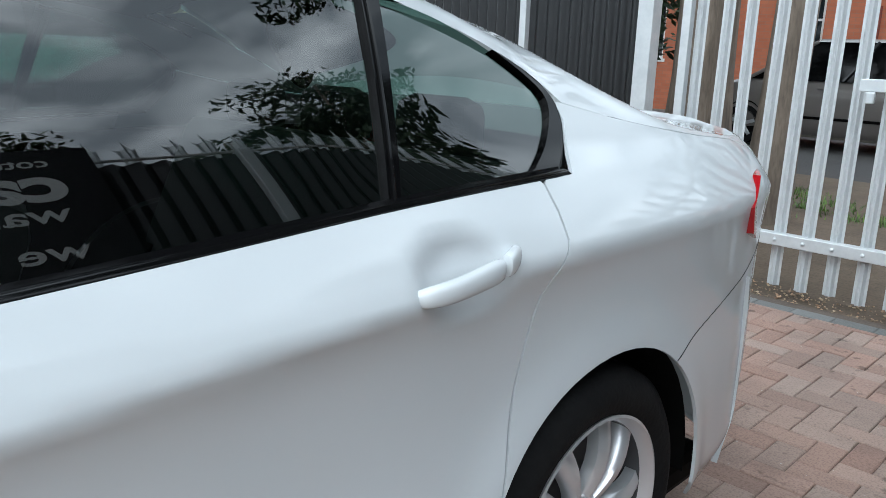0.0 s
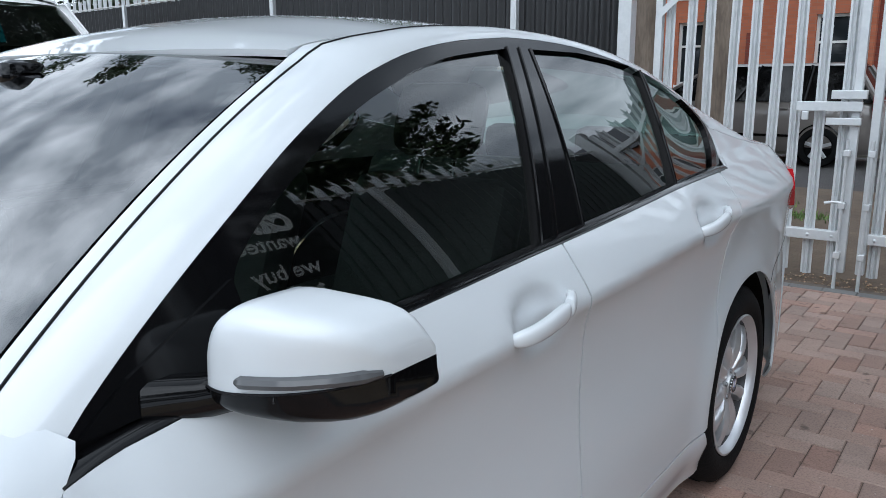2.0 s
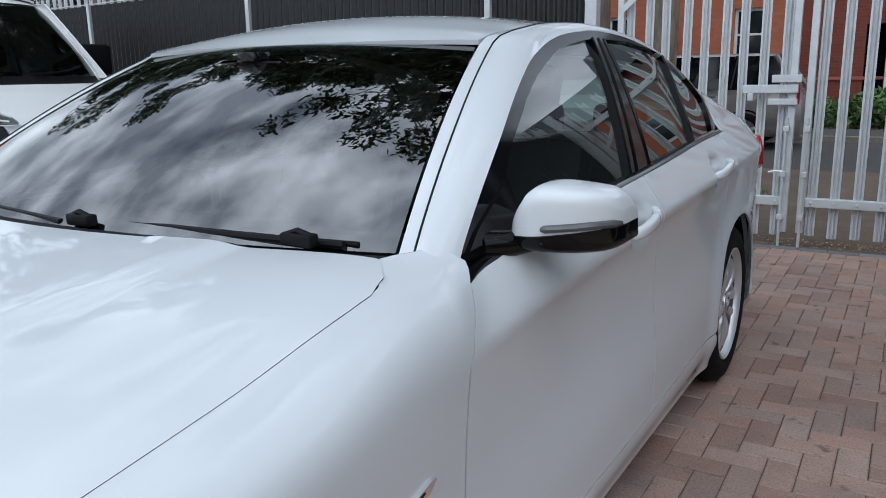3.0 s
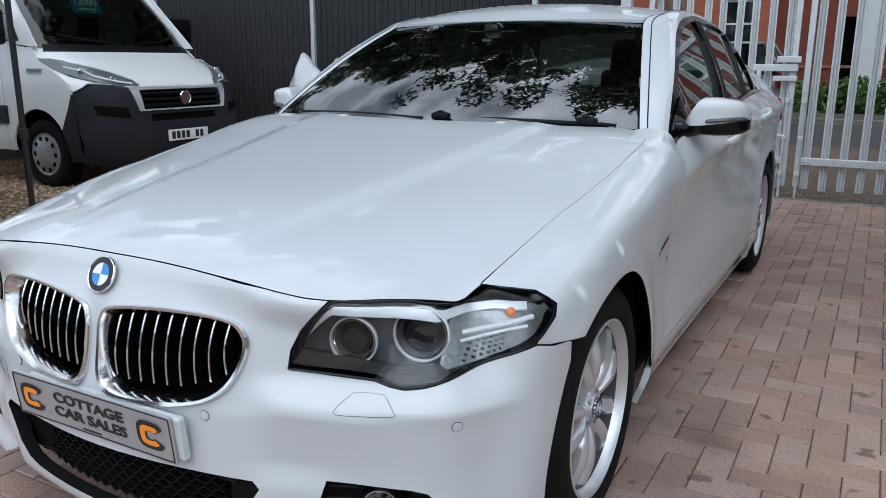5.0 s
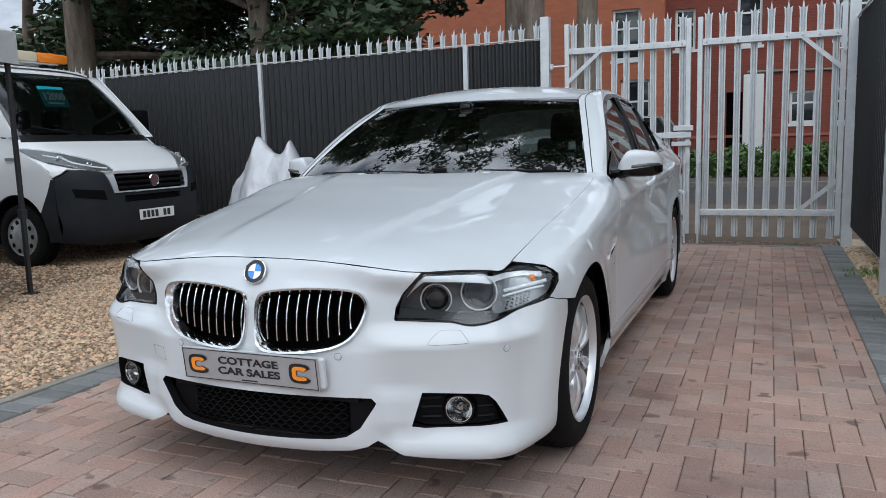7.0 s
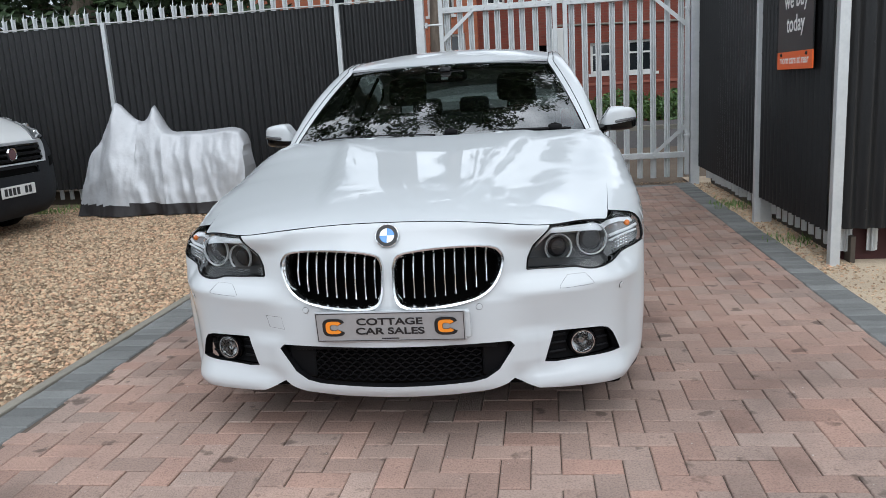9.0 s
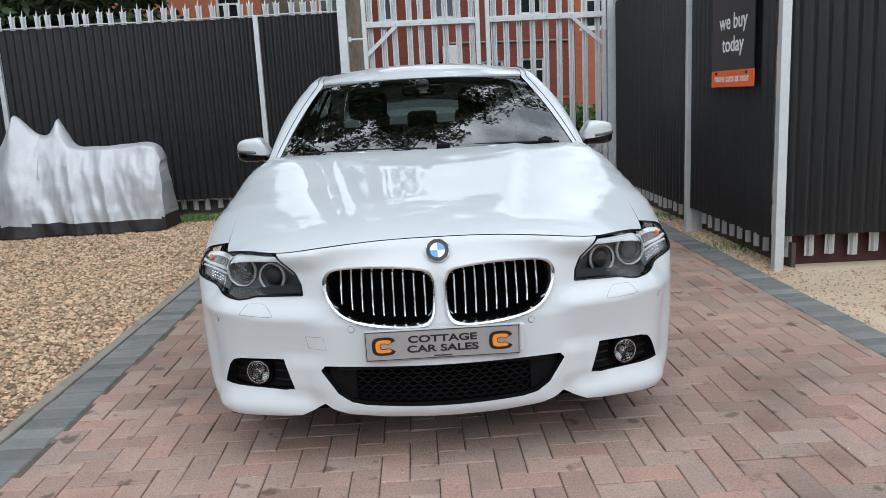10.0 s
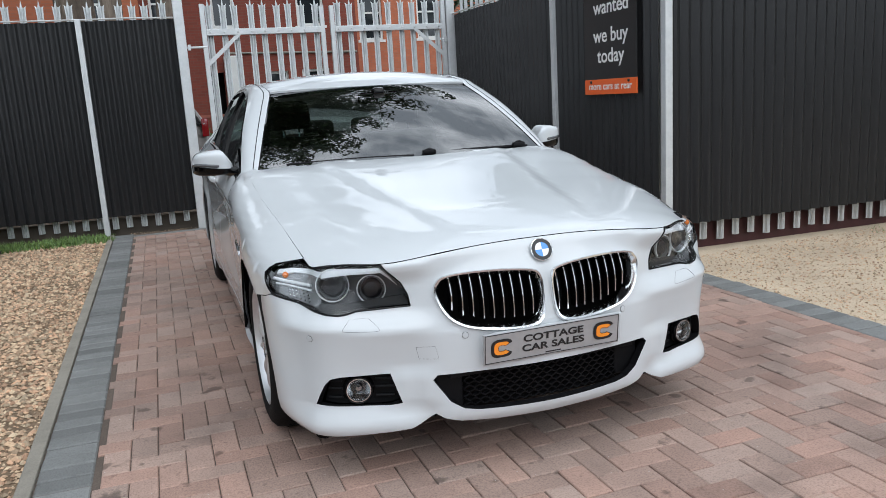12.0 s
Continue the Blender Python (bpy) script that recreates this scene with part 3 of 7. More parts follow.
def nose_table(n=400, blur=0.06):
    """The front apron seen from above: a bow that turns round a soft corner into the flank."""
    raw = [(x, -0.778 + 0.26 * abs(x) ** 1.8) for x in levels(-0.785, 0.785, 200)]
    raw = [(-NOSE_W, 0.1), (-NOSE_W, -0.395)] + raw + [(NOSE_W, -0.395), (NOSE_W, 0.1)]
    arr = np.array(raw)
    gone = np.concatenate([[0], np.cumsum(np.hypot(*np.diff(arr, axis=0).T))])
    at = np.arange(0, gone[-1], 0.004)
    pts = np.stack([np.interp(at, gone, arr[:, k]) for k in (0, 1)], 1)
    k = np.exp(-0.5 * (np.arange(-50, 51) * 0.004 / blur) ** 2)
    soft = np.stack([np.convolve(np.pad(pts[:, j], 50, mode="edge"), k / k.sum(), "valid") for j in (0, 1)], 1)
    half = soft[(soft[:, 0] > 0) & (soft[:, 1] < NOSE_Y)]
    half = np.concatenate([[[0.0, float(np.interp(0.0, soft[100:-100, 0], soft[100:-100, 1]))]], half])
    gone = np.concatenate([[0], np.cumsum(np.hypot(*np.diff(half, axis=0).T))])
    at = np.linspace(0, gone[-1], n)
    return at, np.interp(at, gone, half[:, 0]), np.interp(at, gone, half[:, 1])


def levels(a, b, n=12):
    return [a + (b - a) * i / n for i in range(n + 1)]


TAB_A, TAB_X, TAB_Y = nose_table()


IN_MID = spline((0.16, -0.05), (0.182, -0.022), (0.21, -0.004), (0.245, 0.0), (0.515, 0.0), (0.53, -0.003), (0.60, -0.018), (0.70, -0.036), (0.755, -0.066), (0.78, -0.080), (0.80, -0.096))
IN_LAMP = spline((0.16, -0.05), (0.20, -0.028), (0.27, -0.022), (0.40, -0.018), (0.50, -0.004), (0.540, 0.003), (0.550, -0.001), (0.605, -0.036), (0.66, -0.044), (0.72, -0.050), (0.75, -0.058), (0.80, -0.13))
IN_OUT = spline((0.16, -0.05), (0.20, -0.026), (0.27, -0.020), (0.40, -0.016), (0.52, -0.004), (0.555, 0.002), (0.565, -0.002), (0.605, -0.030), (0.66, -0.056), (0.70, -0.074), (0.75, -0.100), (0.785, -0.145), (0.80, -0.17))
IN_SIDE = spline((0.16, -0.05), (0.21, -0.014), (0.27, -0.004), (0.50, 0.004), (0.62, 0.004), (0.66, 0.0), (0.70, -0.009), (0.72, -0.019), (0.734, -0.031), (0.746, -0.050), (0.76, -0.085), (0.80, -0.2))


def nose_at(a):
    k = abs(a)
    return Vector((math.copysign(float(np.interp(k, TAB_A, TAB_X)), a), float(np.interp(k, TAB_A, TAB_Y))))


SEAT_Z = spline((0, 0.798), (0.2, 0.7946), (0.3, 0.788), (0.4, 0.779), (0.5, 0.767), (0.55, 0.764), (0.65, 0.762), (0.7, 0.758), (0.75, 0.749), (0.8, 0.745))
SEAT_OUT = spline((0, 0.006), (0.1, 0.008), (0.2, 0.015), (0.3, 0.023), (0.4, 0.036), (0.5, 0.038), (0.55, 0.031), (0.6, 0.019), (0.65, 0.016), (0.7, 0.012), (0.75, 0.022), (0.80, 0.020), (0.86, 0.0))


def nose(a, z):
    """The front apron and lamps: the way round the nose and the height to a point of the skin."""
    x, y = nose_at(a)
    t = nose_at(min(a + 0.006, TAB_A[-1])) - nose_at(max(a - 0.006, -TAB_A[-1]))
    t.normalize()
    n = Vector((t.y, -t.x))
    k = abs(x)
    w = step01(0.36, 0.50, k)
    v = step01(0.83, 0.892, k)
    o = step01(0.60, 0.76, k)
    d = (1 - w) * IN_MID(z) + w * ((1 - v) * ((1 - o) * IN_LAMP(z) + o * IN_OUT(z)) + v * IN_SIDE(z))
    d += 0.030 * step01(0.42, 0.50, k) * (1 - step01(0.80, 0.90, k)) * step01(0.29, 0.20, z)
    d += 0.012 * step01(0.37, 0.45, k) * (1 - step01(0.50, 0.62, k)) * step01(0.24, 0.30, z) * (1 - step01(0.36, 0.42, z))
    if k < 0.86:
        d += SEAT_OUT(k) * step01(SEAT_Z(k) - 0.085, SEAT_Z(k), z)
    return x + n.x * d, y + n.y * d, z


def house(z):
    """Half width of the side glass by height."""
    return 0.841 - 0.30 * (z - 0.98) - 0.373 * (z - 0.98) ** 2


def glasshouse(y, z):
    return house(z) - 0.03 * step01(2.4, 3.0, y) * step01(1.0, 1.2, z) - 0.02 * (1 - step01(0.7, 1.2, y)), y, z


ROOF_Z = spline((1.315, 1.372), (1.47, 1.425), (1.7, 1.464), (1.95, 1.474), (2.3, 1.462), (2.6, 1.43), (2.85, 1.385), (3.0, 1.34))
ROOF_W = spline((1.315, 0.575), (1.6, 0.585), (2.2, 0.58), (2.8, 0.56), (3.0, 0.55))
ROOF_DROP = spline((1.315, 0.022), (1.6, 0.045), (2.2, 0.052), (2.8, 0.05))


def roof(u, y):
    """u: -1 to 1 across."""
    return u * ROOF_W(y), y, ROOF_Z(y) - ROOF_DROP(y) * abs(u) ** 2.2


def screen(u, v):
    """The windscreen: across and up."""
    w = 0.748 + (0.572 - 0.748) * v
    x = u * w
    y0, z0 = 0.632 + 0.130 * u * u, 1.000 - 0.006 * u * u
    y1, z1 = 1.318 + 0.06 * u * u, 1.372 - 0.02 * u * u
    bow = 0.022 * 4 * v * (1 - v)
    return x, y0 + (y1 - y0) * v - bow * 0.55, z0 + (z1 - z0) * v + bow * 0.8


def rear_screen(u, v):
    w = 0.66 + (0.55 - 0.66) * v
    y0, z0 = 3.50 - 0.10 * u * u, 1.115
    y1, z1 = 2.83 - 0.03 * u * u, ROOF_Z(2.83) - 0.045 * u * u
    bow = 0.02 * 4 * v * (1 - v)
    return u * w, y0 + (y1 - y0) * v + bow * 0.5, z0 + (z1 - z0) * v + bow


BOOT_Z = spline((3.35, 1.125), (3.55, 1.115), (3.75, 1.098), (3.9, 1.092), (3.97, 1.10), (4.0, 1.095))


def boot(x, y):
    return x, y, BOOT_Z(y) - 0.028 * (abs(x) / 0.72) ** 3


# ---- the white saloon: materials ----
M_PAINT = material("white_car_paint", (0.535, 0.560, 0.578), 0.5, coat=1.0, var=0.06, scale=1.2, dark=(0.51, 0.53, 0.54), spec=0.2)
M_PAINT.node_tree.nodes["Principled BSDF"].inputs["Coat IOR"].default_value = 1.46
M_BLACK = material("gloss_black_trim", (0.003, 0.003, 0.0034), 0.08, spec=0.24)
M_RUBBER = material("tyre_rubber", (0.007, 0.007, 0.0075), 0.75, spec=0.1, var=0.5, scale=14, dark=(0.014, 0.014, 0.014), bump=0.2, bump_scale=90)
M_PLASTIC = material("black_grained_plastic", (0.006, 0.006, 0.007), 0.5, spec=0.14, bump=0.15, bump_scale=300)
M_DARK = material("underbody_black", (0.003, 0.003, 0.003), 0.8, spec=0.1)
M_GRILLE = material("satin_chrome", (0.78, 0.79, 0.80), 0.17, 1.0, var=0.08, scale=20)
M_CHROME = material("chrome", (0.82, 0.83, 0.84), 0.06, 1.0)
M_ALLOY = material("silver_alloy", (0.66, 0.67, 0.69), 0.34, 0.65, var=0.1, scale=6, coat=0.4)
M_SCREEN = glass("windscreen_glass", (0.30, 0.37, 0.35), 2.75)
M_SIDE = glass("side_glass", (0.46, 0.64, 0.58), 1.85)
M_TINT = glass("tinted_rear_glass", (0.16, 0.27, 0.23), 1.85)
M_LENS = glass("lamp_lens", (0.92, 0.94, 0.95), 1.48)
M_PROJ = material("dark_projector_glass", (0.012, 0.012, 0.014), 0.3, spec=0.5)
M_LAMP_DARK = material("lamp_housing_black", (0.14, 0.14, 0.145), 0.4, spec=0.3)
M_LAMP_APRON = material("lamp_apron_grey", (0.035, 0.035, 0.036), 0.35, spec=0.4)
M_SMOKE = material("smoked_lens", (0.07, 0.072, 0.075), 0.12, spec=0.5)
M_LAMP_GREY = material("lamp_housing_grey", (0.22, 0.225, 0.23), 0.3, 0.5)
M_LAMP_CLEAR = material("bright_reflector", (0.34, 0.345, 0.35), 0.25, 0.6, bump=0.3, bump_scale=60)
M_FOG_BOWL = material("fog_reflector", (0.42, 0.425, 0.43), 0.12, 0.95)
M_LAMP_WHITE = material("light_guide", (0.80, 0.82, 0.84), 0.2, 0.1)
M_AMBER = material("amber_bulb", (0.75, 0.20, 0.03), 0.25)
M_RED = material("red_tail_lamp", (0.30, 0.006, 0.010), 0.15, coat=0.6)
M_PLATE = material("silver_show_plate", (0.47, 0.485, 0.50), 0.35, 0.5, var=0.2, scale=9)
M_PLATE_EDGE = material("plate_frame_silver", (0.55, 0.56, 0.57), 0.3, 0.7)
M_INK = material("black_print", (0.012, 0.012, 0.013), 0.45)
M_ORANGE = material("orange_print", (0.85, 0.27, 0.02), 0.4)
M_BLUE = material("blue_enamel", (0.03, 0.22, 0.62), 0.2, coat=1.0)
M_SILVER = material("white_enamel", (0.78, 0.79, 0.80), 0.2, coat=1.0)
# Dark grey: shade inside the wheel painted onto barrel and brake disc.
M_WHEEL_SHADE = material("wheel_inside_shade", (0.10, 0.10, 0.105), 0.5, 0.5)
M_SEAT = material("dark_leather", (0.030, 0.030, 0.029), 0.5, spec=0.3, var=0.3, scale=8, bump=0.2, bump_scale=120)
M_CABIN = material("cabin_grey_cloth", (0.10, 0.105, 0.10), 0.85, var=0.2)

car = thing("saloon_car", "white four-door saloon car parked on block paving", "car")

# Outlines along the flank, as (place along the car, height).
FRAME = rounded([(0.812, 0.947), (0.850, 0.985), (0.910, 1.033), (0.993, 1.092), (1.095, 1.157), (1.224, 1.232), (1.381, 1.306), (1.503, 1.346), (1.609, 1.371), (1.729, 1.389), (1.865, 1.400), (1.969, 1.405), (2.185, 1.398), (2.385, 1.374), (2.606, 1.334), (2.74, 1.298), (2.86, 1.254), (2.945, 1.210), (2.978, 1.174), (2.980, 1.140), (2.958, 1.10), (2.921, 1.056)], 4)
BELT = spline((0.79, 0.938), (0.85, 0.950), (0.93, 0.962), (1.24, 0.983), (1.5, 0.994), (1.72, 1.004), (1.83, 1.008), (2.04, 1.017), (2.26, 1.028), (2.54, 1.042), (2.84, 1.051), (2.92, 1.053))
GAP = 0.0028


def arch(w, r, a0, a1, n=26):
    """Points of a wheel arch's edge from angle a0 to a1, in degrees from the front."""
    c = 0.306 if w == WHEEL_F else 0.326
    return [(w - r * math.cos(radians(a0 + (a1 - a0) * i / n)), c + r * math.sin(radians(a0 + (a1 - a0) * i / n))) for i in range(n + 1)]


RF, RR = 0.392, 0.390
TOPQ = spline((2.985, 1.172), (3.2, 1.128), (3.45, 1.090), (3.7, 1.060), (3.95, 1.0))
DOOR_A = spline((0.24, 0.712), (0.6, 0.733), (0.77, 0.731), (0.838, 0.733), (0.89, 0.760), (0.935, 0.806))
DOOR_B = spline((0.24, 1.82), (0.5, 1.848), (0.76, 1.852), (0.9, 1.832), (1.02, 1.818))
DOOR_C = spline((0.40, 2.62), (0.545, 2.678), (0.70, 2.715), (0.80, 2.742), (0.89, 2.766), (0.945, 2.814), (0.98, 2.833), (1.06, 2.836))
CUT_X = spline((-0.60, 0.66), (-0.5, 0.754), (-0.35, 0.772), (0.0, 0.795), (0.35, 0.812), (0.58, 0.818), (0.665, 0.797), (0.716, 0.752))


def wing_top(y):
    """Height of the wing's upper edge, beside the bonnet."""
    return bonnet(CUT_X(y), y)[2]


for sgn in (1, -1):
    # wing
    seam = [(-0.405, 0.657), (-0.35, 0.640), (-0.27, 0.626)]
    out = arch(WHEEL_F, RF, 52, 173) + [(0.45, 0.312), (0.56, 0.313)] + [(DOOR_A(z) - GAP, z) for z in levels(0.314, 0.935)]
    out += [(0.835, 0.962), (0.842, 0.974), (0.81, 1.0)] + [(y, wing_top(y)) for y in levels(0.714, -0.478, 20)]
    out += [(-0.44, 0.775), (-0.40, 0.764), (-0.33, 0.746), (-0.303, 0.715), (-0.322, 0.692), (-0.362, 0.674)] + seam
    panel("front_wing", out, side, M_PAINT, car, sgn=sgn, step=0.026, flange=0.008, wall=M_DARK)
    # doors
    out = [(DOOR_A(z) + GAP, z) for z in levels(0.314, 0.930)] + [(y, BELT(y)) for y in levels(0.812, 1.818 - GAP, 14)] + [(DOOR_B(z) - GAP, z) for z in levels(1.004, 0.314)]
    d1 = panel("front_door", out, side, M_PAINT, car, sgn=sgn, step=0.017)
    out = [(DOOR_B(z) + GAP, z) for z in levels(0.316, 1.004)] + [(y, BELT(y)) for y in levels(1.826, 2.828, 14)] + [(DOOR_C(z) - GAP, z) for z in levels(1.046, 0.545)]
    out += [p for p in arch(WHEEL_R, RR, 34, 2, 8)] + [(2.60, 0.333)]
    d2 = panel("rear_door", out, side, M_PAINT, car, sgn=sgn, step=0.017)
    # quarter panel
    out = [(DOOR_C(z) + GAP, z) for z in levels(0.545, 1.046)] + [(2.845, BELT(2.845)), (2.88, BELT(2.88)), (2.923, 1.055), (2.960, 1.10), (2.982, 1.140), (2.981, 1.172)]
    out += [(y, TOPQ(y)) for y in levels(3.0, 3.95, 14)]
    out += [(3.985, 0.88), (3.90, 0.62), (3.80, 0.40), (3.74, 0.22), (3.44, 0.22)] + arch(WHEEL_R, RR, 186, 34.6, 26)
    panel("rear_wing", out, side, M_PAINT, car, sgn=sgn, step=0.022, flange=0.008)
    seam = [Vector(side(y, z)) for y, z in rounded([(3.245, 0.636), (3.35, 0.668), (3.54, 0.712), (3.74, 0.755), (3.90, 0.79)], 5)]
    part("bumper_seam", add_tube(bmesh.new(), [(sgn * p.x, p.y, p.z) for p in seam], 0.0013, 5), M_PLASTIC, car)
    # sill
    out = [(0.44, 0.307), (1.83, 0.309), (2.60, 0.327), (2.645, 0.26), (2.665, 0.175), (0.44, 0.185), (0.43, 0.24)]
    panel("side_skirt", out, side, M_PAINT, car, sgn=sgn, step=0.03)
    # dark inner flank behind the gaps
    out = arch(WHEEL_F, RF + 0.03, 52, 160) + [(0.50, 0.23)] + [(2.58, 0.23)] + arch(WHEEL_R, RR + 0.03, 14, 150) + [(3.7, 0.6), (3.9, 0.85), (3.6, 0.98), (2.9, 1.0), (0.9, 0.94), (0.5, 0.83), (-0.2, 0.74)]
    panel("inner_flank", out, side, M_DARK, car, sgn=sgn, step=0.06, flange=0, lift=-0.022)
    # glasshouse: black surround with three lights
    lower = [(y, BELT(y) - 0.003) for y in levels(2.918, 0.825, 26)]
    g1 = [(y, BELT(y) + 0.010) for y in levels(1.15, 1.764, 8)] + [(1.907, 1.381)] + rounded([(1.907, 1.381), (1.718, 1.363), (1.60, 1.342), (1.496, 1.312), (1.39, 1.276), (1.29, 1.231), (1.216, 1.191), (1.149, 1.153), (1.104, 1.121), (1.072, 1.088), (1.064, 1.04), (1.085, 0.998)], 4)
    g2 = [(y, BELT(y) + 0.010) for y in levels(1.958, 2.508, 8)] + [(2.567, 1.345), (2.41, 1.366), (2.236, 1.381), (2.016, 1.383)]
    g3 = [(y, BELT(y) + 0.010) for y in levels(2.532, 2.842, 6)] + rounded([(2.852, 1.064), (2.905, 1.10), (2.948, 1.145), (2.957, 1.178), (2.93, 1.208), (2.86, 1.252), (2.79, 1.286), (2.71, 1.314), (2.603, 1.338)], 3)
    ob = panel("window_surround", FRAME + lower, glasshouse, M_BLACK, car, [g1, g2, g3], sgn=sgn, step=0.03, lift=0.004, label="gloss black window surround")
    for n, (g, m) in enumerate(((g1, M_SIDE), (g2, M_TINT), (g3, M_TINT))):
        c = (sum(p[0] for p in g) / len(g), sum(p[1] for p in g) / len(g))
        big = [(c[0] + (p[0] - c[0]) * 1.02, c[1] + (p[1] - c[1]) * 1.03) for p in g]
        panel("side_window", big, glasshouse, m, car, sgn=sgn, step=0.05, flange=0, lift=-0.006, label="dark tinted side glass").visible_shadow = False
    # bright-edged seams of the pillars
    for y0, y1 in ((1.770, 1.912), (1.830, 1.962), (1.952, 2.010), (2.516, 2.575)):
        z0, z1 = BELT(y0) + 0.006, 1.387 if y0 < 2.3 else 1.345
        pts = [Vector(glasshouse(y0 + (y1 - y0) * t, z0 + (z1 - z0) * t)) + Vector((0.0065, 0, 0)) for t in levels(0, 1, 10)]
        part("pillar_seam", add_tube(bmesh.new(), [(sgn * p.x, p.y, p.z) for p in pts], 0.0032, 6), M_BLACK, car, smooth=True)
    # belt moulding, from the glass out to the door's edge
    bm = bmesh.new()
    rows = []
    for y in levels(0.812, 2.919, 60):
        g, d = Vector(glasshouse(y, BELT(y) + 0.012)), Vector(side(y, BELT(y) - 0.001))
        m = Vector(glasshouse(y, BELT(y) + 0.008))
        rows.append([bm.verts.new((sgn * p.x, p.y, p.z)) for p in (g + Vector((0.003, 0, 0)), m + Vector((0.011, 0, 0.001)), Vector((0.5 * (m.x + 0.011 + d.x), y, 0.5 * (m.z + d.z) + 0.004)), d + Vector((-0.001, 0, 0.003)), d + Vector((-0.012, 0, -0.02)))])
    for a, b in zip(rows, rows[1:]):
        for k in range(4):
            bm.faces.new((a[k], a[k + 1], b[k + 1], b[k]))
    part("belt_moulding", bm, M_BLACK, car, "gloss black belt moulding", True, 40)
    # pillar and roof rail, from the windscreen's foot to the boot
    inner = [Vector(screen(1.0, v)) + Vector((0.006, 0.004, 0.003)) for v in levels(-0.02, 1, 14)]
    inner += [Vector(roof(1.0, y)) + Vector((0.004, 0, 0)) for y in levels(1.395, 2.80, 18)]
    inner += [Vector(rear_screen(1.0, v)) + Vector((0.005, 0, 0)) for v in levels(1, 0, 10)]
    inner += [Vector(boot(x, y)) for x, y in ((0.69, 3.50), (0.722, 3.59), (0.752, 3.68), (0.742, 3.76), (0.71, 3.83), (0.66, 3.89))]
    outer = [Vector(glasshouse(*p)) + Vector((0.004, 0, 0.003)) for p in FRAME if p[0] < 2.6 or p[1] > 1.172]
    outer += [Vector(side(y, TOPQ(y) + 0.001)) for y in levels(2.99, 3.93, 18)]

    def along(pts, n):
        s = [0.0]
        for a, b in zip(pts, pts[1:]):
            s.append(s[-1] + (b - a).length)
        out, arr = [], np.array([tuple(p) for p in pts])
        for t in np.linspace(0, s[-1], n):
            out.append(Vector([float(np.interp(t, s, arr[:, k])) for k in range(3)]))
        return out

    n1, n2 = 60, 24
    i_mid = next(i for i, p in enumerate(inner) if p.y > 2.62)
    o_mid = next(i for i, p in enumerate(outer) if p.y > 2.70)
    ia = along(inner[:i_mid + 1], n1)[:-1] + along(inner[i_mid:], n2)
    oa = along(outer[:o_mid + 1], n1)[:-1] + along(outer[o_mid:], n2)
    bm = bmesh.new()
    rows = []
    for k, (p, q) in enumerate(zip(ia, oa)):
        t = k / (len(ia) - 1)
        bulge = 0.016
        nrm = Vector((0.65, 0.0, 0.76))
        w = step01(2.70, 3.02, q.y)
        row = []
        for s in levels(0, 1, 8):
            plain = p + (q - p) * s + nrm * bulge * 4 * s * (1 - s)
            if w > 0:
                y = max(q.y, 2.99)
                zq = TOPQ(y)
                down = (Vector(side(y, zq - 0.03)) - Vector(side(y, zq))).normalized()
                d = (q - p).length
                t0, t1 = Vector((0.9, 0.15, -0.38)) * d, down * d * 1.1
                bent = (2 * s ** 3 - 3 * s * s + 1) * p + (s ** 3 - 2 * s * s + s) * t0 + (3 * s * s - 2 * s ** 3) * q + (s ** 3 - s * s) * t1
                plain = plain.lerp(bent, w)
            row.append(bm.verts.new((sgn * plain.x, plain.y, plain.z)))
        rows.append(row)
    for a, b in zip(rows, rows[1:]):
        for i in range(8):
            bm.faces.new((a[i], a[i + 1], b[i + 1], b[i]))
    part("roof_rail", bm, M_PAINT, car, smooth=True, angle=60)
    seam = [p + (q - p) * 0.2 + Vector((0.65, 0, 0.76)) * 0.0105 * (1 - step01(48, 64, k)) for k, (p, q) in enumerate(zip(ia[:66], oa[:66]))]
    part("roof_seam", add_tube(bmesh.new(), [(sgn * p.x, p.y, p.z) for p in seam], 0.0022, 6), M_PLASTIC, car, smooth=True)
    # wheel-house liners
    for w in (WHEEL_F, WHEEL_R):
        bm = bmesh.new()
        rings = [[bm.verts.new((sgn * x, w - 0.414 * math.cos(a), 0.318 + 0.414 * math.sin(a))) for a in (radians(-4 + 188 * i / 24) for i in range(25))] for x in (0.872, 0.55)]
        for i in range(24):
            bm.faces.new((rings[0][i], rings[0][i + 1], rings[1][i + 1], rings[1][i]))
        bm.faces.new(rings[1])
        part("wheel_liner", bm, M_DARK, car)

# bonnet, roof, screens, boot
EDGE_Y = spline((0, -0.690), (0.26, -0.687), (0.415, -0.679), (0.50, -0.667), (0.56, -0.645), (0.66, -0.572), (0.756, -0.490))
ys = levels(0.710, -0.485, 22)
out = [(CUT_X(y) - GAP, y) for y in ys] + [(x, EDGE_Y(abs(x))) for x in levels(0.748, -0.748, 44)] + [(-CUT_X(y) + GAP, y) for y in reversed(ys)]
out += [(x, 0.600 + 0.112 * (x / 0.75) ** 2) for x in levels(-0.742, 0.742, 20)]
panel("bonnet", out, bonnet, M_PAINT, car, step=0.028, flange=0.006, wall=M_DARK)
out = [(-0.8, 0.66), (0.8, 0.66)] + [(0.70, 0.1), (0.62, -0.45), (-0.62, -0.45), (-0.70, 0.1)]
panel("engine_bay", out, bonnet, M_DARK, car, step=0.1, flange=0, lift=-0.03)
ys = levels(1.32, 2.83, 30)
